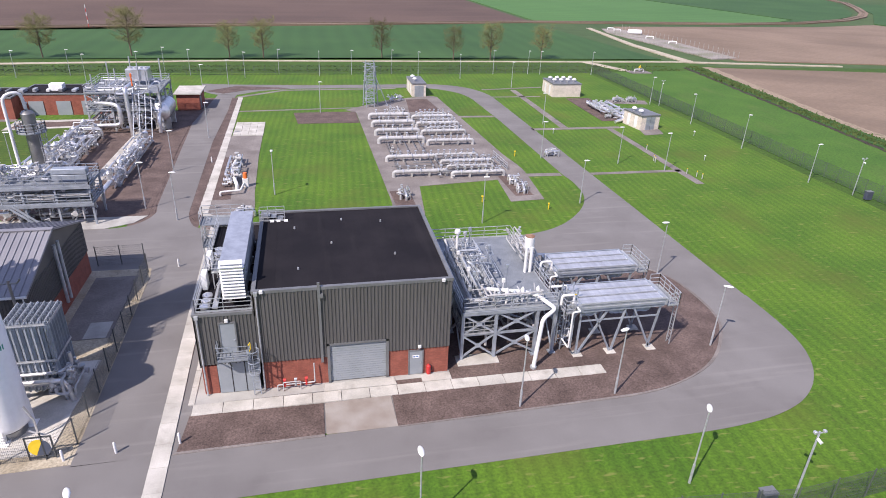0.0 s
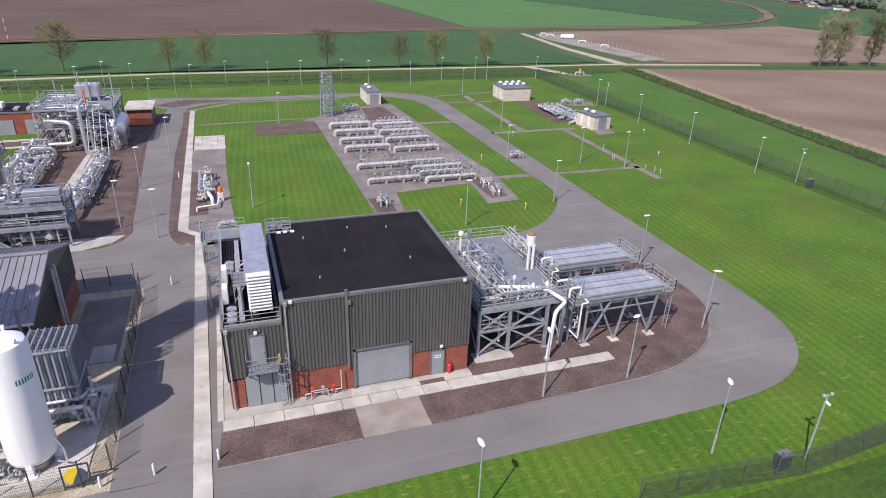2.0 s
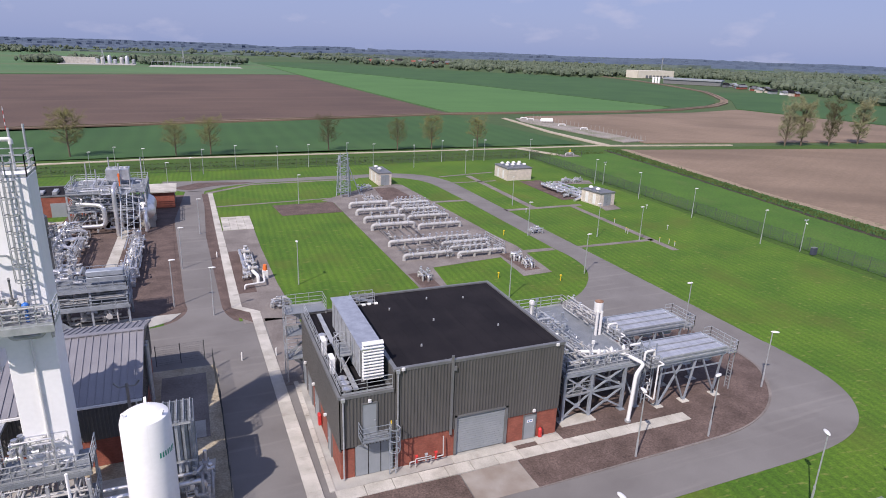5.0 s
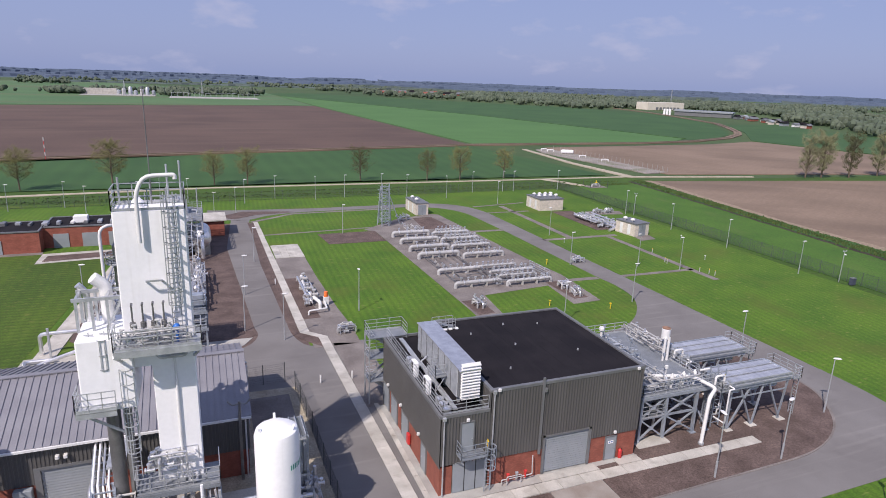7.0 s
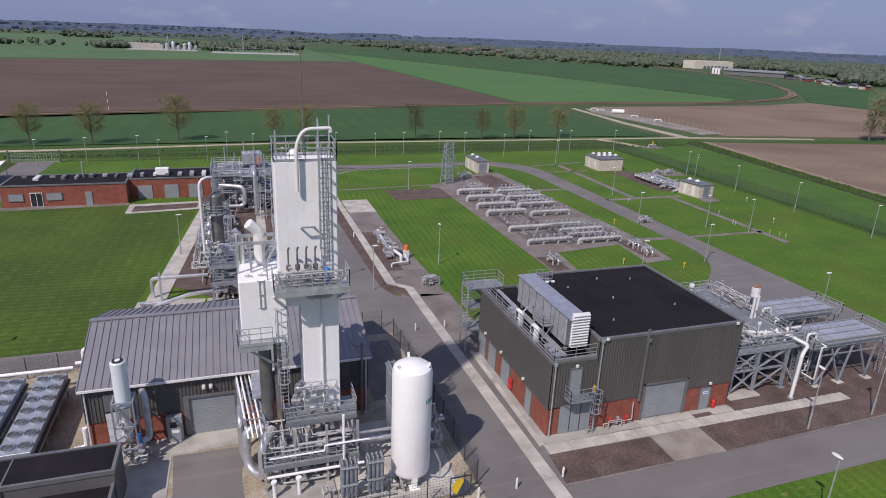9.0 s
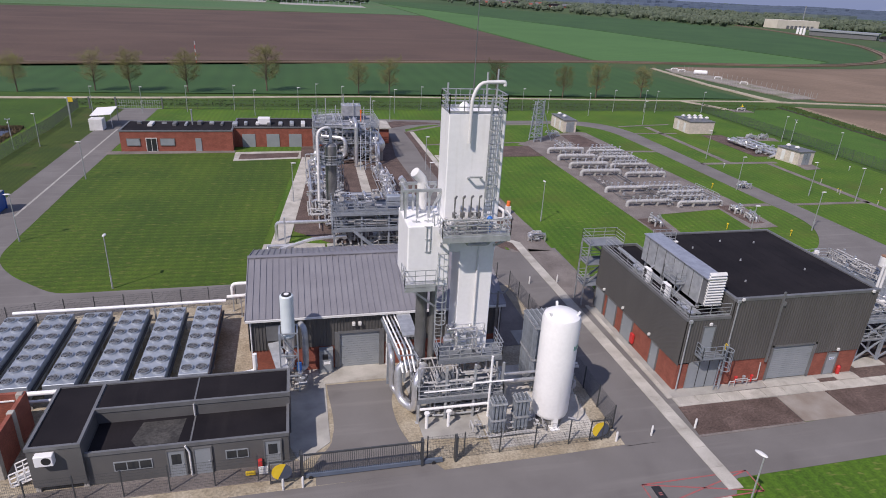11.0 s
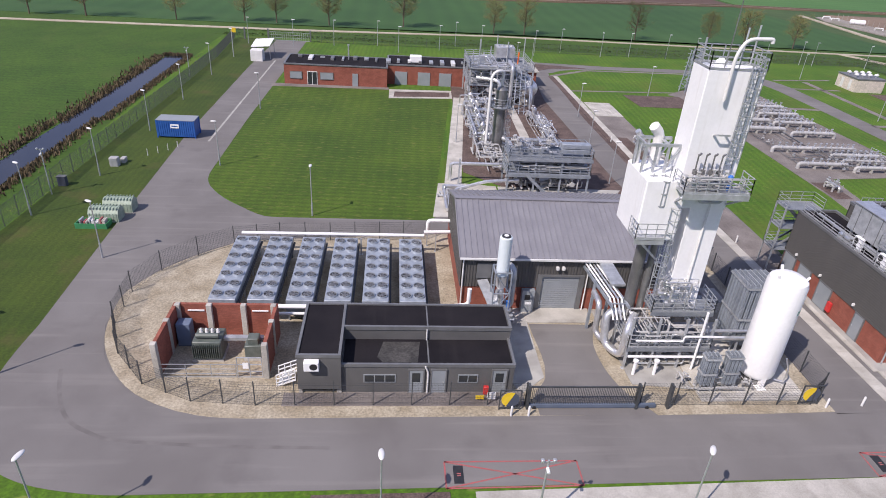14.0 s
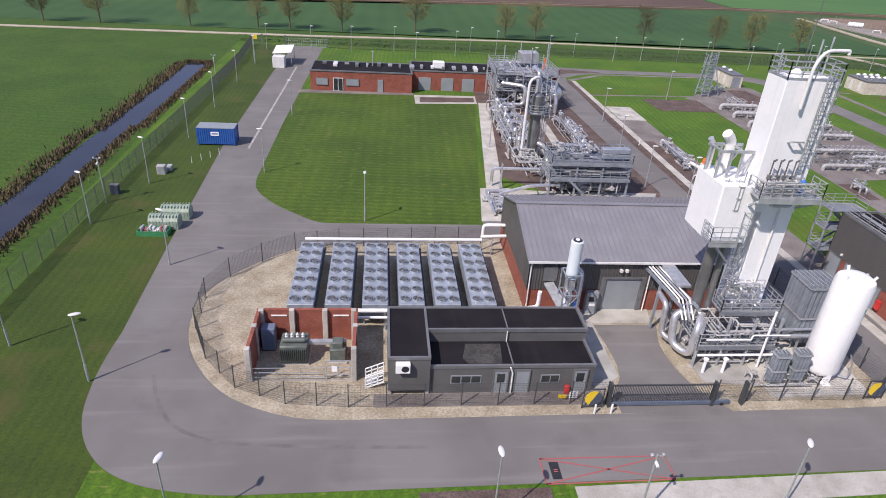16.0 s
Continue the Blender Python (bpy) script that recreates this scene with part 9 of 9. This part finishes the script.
# flat strip: the dark shadow line of the ditch is put into its mud colour
MUD_SHADE = material("shadow_dark_ditch_mud", (0.028, 0.022, 0.014), (0.05, 0.038, 0.024), 0.6, 0.8, 0, 0.3, 6, 0.3)
DRY_VERGE = flecked(material("dry_grass_verge", (0.24, 0.18, 0.125), (0.34, 0.265, 0.19), 0.5, 0.95, 0, 0.4, 3, 0.35), (0.09, 0.095, 0.035), (1, 1, 1), 0, 0.5, 0.52, 0.66, 0.7)
ditch_strip("ditch_bottom", -0.06, 0.10, -0.03, -0.03, MUD_SHADE, "muddy ditch bottom with the ditch's shadow painted in", "ditch", 1)
ditch_strip("ditch_bank", 0.10, 0.42, 0.0, 0.55, CROP, "overgrown green ditch bank", "bank", 2)
ditch_strip("ditch_bank", 0.42, 0.66, 0.55, 0.06, MEADOW_E, "grassy back of the ditch bank", "bank", 3)
ditch_strip("field_verge", 0.66, 1.06, 0.05, 0.03, DRY_VERGE, "dry straw-coloured verge along the field", "verge", 4)
bank_s = Shape()
rng = random.Random(8)
for k in range(9000):
    t = rng.random()
    if k % 4:
        yy = 1 + t * 164
        f = rng.gauss(0.30, 0.10)
        xx, hh, w = between(DITCH, EDGE, f, yy), rng.uniform(0.2, 0.55) + 0.45 * max(0, 0.42 - abs(f - 0.42)), 0.26
    else:
        xx = -88 + t * 190
        yy = rng.choice((160.5, 162.0, 166.5)) + rng.gauss(0, 0.5)
        hh, w = rng.uniform(0.02, 0.16), 0.3
    a = rng.uniform(0, math.pi)
    dx, dy = w * math.cos(a), w * math.sin(a)
    bank_s.add([(xx - dx, yy - dy, -0.15), (xx + dx, yy + dy, -0.15), (xx + dx * 0.5, yy + dy * 0.5, hh), (xx - dx * 0.5, yy - dy * 0.5, hh * 0.9)], [(0, 1, 2, 3)])
solid("ditch_growth", bank_s, LEAF_DARK, "dark rough growth along the ditches", "shrubs", kind="stuff", smooth=False)

# ---- distance ----
def grove(name, spots, size, seed, mat, label):
    """A far wood of many small leafy clumps."""
    rng = random.Random(seed)
    s = Shape()
    for x, y in spots:
        h = size * rng.uniform(0.7, 1.25)
        for k in range(3):
            s.ball((x + rng.gauss(0, h * 0.3), y + rng.gauss(0, h * 0.3), h * rng.uniform(0.3, 0.62)), h * rng.uniform(0.22, 0.42), None, h * rng.uniform(0.25, 0.42), 6, 4)
    s.v = [(x + rng.uniform(-0.08, 0.08) * size, y + rng.uniform(-0.08, 0.08) * size, z + rng.uniform(-0.06, 0.06) * size) for x, y, z in s.v]
    return solid(name, s, mat, label, "woodland", kind="stuff")


rng = random.Random(77)
east = []
edge_w = [(420, 1250), (450, 1055), (441, 755), (452, 640), (600, 720), (640, 600), (530, 480), (475, 372), (423, 306), (520, 230), (640, 120)]
for a, b in zip(edge_w, edge_w[1:]):
    nx, ny = (b[1] - a[1]), -(b[0] - a[0])
    q = math.hypot(nx, ny)
    for k in range(int(q * 1.7)):
        t, d = rng.random(), rng.random() ** 1.4 * 500 + 6
        p = (a[0] + (b[0] - a[0]) * t - nx / q * d, a[1] + (b[1] - a[1]) * t - ny / q * d)
        if not (450 < p[0] < 610 and 500 < p[1] < 712):
            east.append(p)
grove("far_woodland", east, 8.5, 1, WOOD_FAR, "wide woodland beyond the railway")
# aerial haze is painted into the wood's base colour as blue
haze = material("haze_tinted_far_woodland", (0.06, 0.088, 0.135), (0.08, 0.108, 0.155), 0.004, 1.0)


def belt(name, r, a0, a1, top, seed, mat, label):
    """A far belt of wood seen edge on: an uneven bank of crowns along an arc, broken by clearings."""
    rng = random.Random(seed)
    s, n = Shape(), int((a1 - a0) * r / 900)
    h = top
    p = []
    for k in range(n + 1):
        a = radians(a0 + (a1 - a0) * k / n)
        h = max(top * 0.35, min(top * 1.3, h + rng.uniform(-0.22, 0.22) * top))
        rr = r + rng.uniform(-14, 14)
        x, y = math.sin(a) * rr - 20, math.cos(a) * rr
        ux, uy = math.sin(a), math.cos(a)
        p.append([(x, y, -0.4), (x + ux * 4, y + uy * 4, h * 0.75), (x + ux * 16, y + uy * 16, h), (x + ux * 40, y + uy * 40, h * 0.9), (x + ux * 60, y + uy * 60, -0.4)])
    gap = 0
    for q0, q1 in zip(p, p[1:]):
        gap = gap - 1 if gap > 0 else (rng.randint(2, 9) if rng.random() < 0.012 else 0)
        if gap:
            continue
        s.add(q0 + q1, [(i, i + 1, i + 6, i + 5) for i in range(4)])
    return solid(name, s, mat, label, "woodland", kind="stuff", smooth=False)


# the nearer belts get a weaker haze tint in their base colour
haze_near = material("haze_tinted_woodland", (0.055, 0.08, 0.075), (0.08, 0.105, 0.095), 0.01, 1.0, 0, 0, 0.1, 0.2)
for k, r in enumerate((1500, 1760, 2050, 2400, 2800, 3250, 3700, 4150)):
    belt("horizon_woodland", r, -62 if k > 1 else -30 + 40 * k, 76, 6.5 + 0.9 * k, 40 + k, haze_near if k < 2 else haze, "belt of wood on the horizon with blue haze painted in")
spots = []
for x0, x1, y0, y1, n in ((-176, -146, 832, 858, 60), (-150, -60, 900, 960, 40), (-56, 60, 880, 1000, 150), (205, 350, 1256, 1310, 90), (-310, -230, 1300, 1330, 40), (-420, -180, 860, 880, 40), (100, 460, 1450, 1800, 120), (-500, 60, 1500, 1800, 90), (-60, -30, 820, 850, 14), (380, 450, 1200, 1300, 60)):
    spots += [(rng.uniform(x0, x1), rng.uniform(y0, y1)) for _ in range(n)]
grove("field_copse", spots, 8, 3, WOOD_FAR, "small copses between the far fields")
sub = thing("gas_terminal", "far pale plant with tanks, pipes and a switchyard", "industrial plant")
part("hall", Shape().box(-142, 835, 0, -108, 845, 6.5), CONCRETE, sub, "pale long hall", False)
part("yard", Shape().box(-142, 800, -0.2, -66, 850, 0.1), CONCRETE_GREY, sub, "", False)
part("switch_yard", Shape().box(-50, 765, -0.2, 46, 812, 0.1), CONCRETE_GREY, sub, "", False)
for k in range(7):
    x = -106 + k * 6.2
    part("tank", Shape().lathe((x, 836 - k % 2 * 8, 0), (x, 836 - k % 2 * 8, 5.5 + k % 3 * 2), [(0, 2.2), (0.8, 2.2), (0.95, 1.3), (1, 0.1)], 12), (GALV, PIPE_GREY, GALV)[k % 3], sub)
for k in range(16):
    part("gantry", Shape().beam((-48 + k * 6, 788 + k % 3 * 8, 0), (-48 + k * 6, 788 + k % 3 * 8, 5), 0.35).beam((-48 + k * 6, 788 + k % 3 * 8, 4.8), (-43 + k * 6, 788 + k % 3 * 8, 4.8), 0.3), GALV, sub)
part("pylon", Shape().beam((-98, 800, 0), (-96.5, 800, 18), 0.5).beam((-95, 800, 0), (-96.5, 800, 18), 0.5), GALV, sub)
part("pylon", Shape().beam((-16, 842, 0), (-15, 842, 20), 0.5).beam((-14, 842, 0), (-15, 842, 20), 0.5), GALV, sub)
rm_mast = thing("radio_mast", "thin far lattice mast on the horizon", "mast", (690, 830, 0))
part("mast", Shape().beam((0, 0, 0), (0, 0, 26), 1.0), GALV, rm_mast)


def far_house(x, y, w, d, h, mat, roof, name="far_house", label="small far house with a pitched roof"):
    s = thing(name, label, "house", (x, y, 0), group="far houses")
    part("wall", Shape().box(0, 0, 0, w, d, h), mat, s, smooth=False)
    part("roof", Shape().add([(-0.5, -0.5, h), (w + 0.5, -0.5, h), (w + 0.5, d + 0.5, h), (-0.5, d + 0.5, h), (-0.5, d / 2, h + d * 0.4), (w + 0.5, d / 2, h + d * 0.4)], [(0, 1, 5, 4), (2, 3, 4, 5), (0, 4, 3), (1, 2, 5), (3, 2, 1, 0)]), roof, s, smooth=False)


for k in range(26):
    r = random.Random(200 + k)
    x = 292 + k * 7.5 + r.uniform(-6, 6)
    far_house(x, 1110 + r.uniform(-20, 110) + k * 2, r.uniform(7, 16), r.uniform(7, 10), r.uniform(2.5, 3.6), r.choice([BRICK_BUFF, BRICK, WHITE_DULL]), r.choice([ROOF_RED, TRIM, BITUMEN, TRIM]))
for k in range(24):
    r = random.Random(300 + k)
    t = k / 23
    far_house(512 - 62 * t + r.uniform(-9, 9), 512 - 130 * t + r.uniform(-8, 8), r.uniform(3.5, 8), r.uniform(3, 5), r.uniform(1.8, 2.8), r.choice([WHITE_DULL, BRICK_BUFF, TRIM, BRICK, DOOR_GREY]), r.choice([TRIM, DOOR_GREY, TRIM, BITUMEN]))
wh = thing("warehouse", "long cream far warehouse with dark loading doors", "warehouse", (528, 684, 0), 3)
part("wall", Shape().box(0, 0, 0, 62, 22, 9.5), material("cream_sheet", (0.62, 0.57, 0.48), (0.68, 0.63, 0.54), 0.2), wh, smooth=False)
for k in range(7):
    part("loading_door", Shape().box(14 + k * 6, -0.3, 0, 18 + k * 6, 0, 3.6), TRIM, wh)
wh2 = thing("warehouse", "long grey far warehouse with a pale roof", "warehouse", (468, 564, 0), -52)
part("wall", Shape().box(0, 0, 0, 58, 20, 4.5), TRIM, wh2, smooth=False)
part("roof", Shape().box(-1, -1, 4.5, 59, 21, 6), DOOR_GREY, wh2, smooth=False)
for k in range(3):
    part("silo", Shape().cyl((-4 - k * 3, -4, 0), (-4 - k * 3, -4, 6.5), 1.2), WHITE, wh2)
ty = thing("tank_yard", "low fenced yard with a white tank and pipes beside the track", "yard")
part("tank", Shape().lathe((124.4, 238, 0.9), (129.6, 236, 0.9), [(0, 0.3), (0.06, 0.9), (0.94, 0.9), (1, 0.3)], 14), WHITE, ty)
for x, y in ((122.5, 246), (125.5, 225), (127.5, 212), (121.5, 250)):
    part("pipe", Shape().tube([(x, y, 0), (x, y, 0.8), (x + 2.6, y - 0.8, 0.8), (x + 2.6, y - 0.8, 0)], 0.22), WHITE_DULL, ty)
YARD_POST = mesh("fence_post", Shape().beam((0, 0, 0), (0, 0, 1.9), 0.09), CONCRETE_GREY, False)
for (x0, y0), (x1, y1), n in (((117.5, 242), (124.0, 179.5), 26), ((124.0, 179.5), (134.0, 181), 5), ((134.0, 181), (132.5, 215), 13), ((132.5, 215), (129, 255), 15)):
    for k in range(n):
        ob = part("fence_post", YARD_POST, None, ty)
        ob.location = (x0 + (x1 - x0) * k / n, y0 + (y1 - y0) * k / n, 0)
rm = thing("range_marker", "striped red and white marker mast in the field", "mast", (-70, 238, 0))
for k in range(6):
    part("band", Shape().cyl((0, 0, k * 1.2), (0, 0, k * 1.2 + 1.2), 0.1), WHITE if k % 2 else RED, rm)
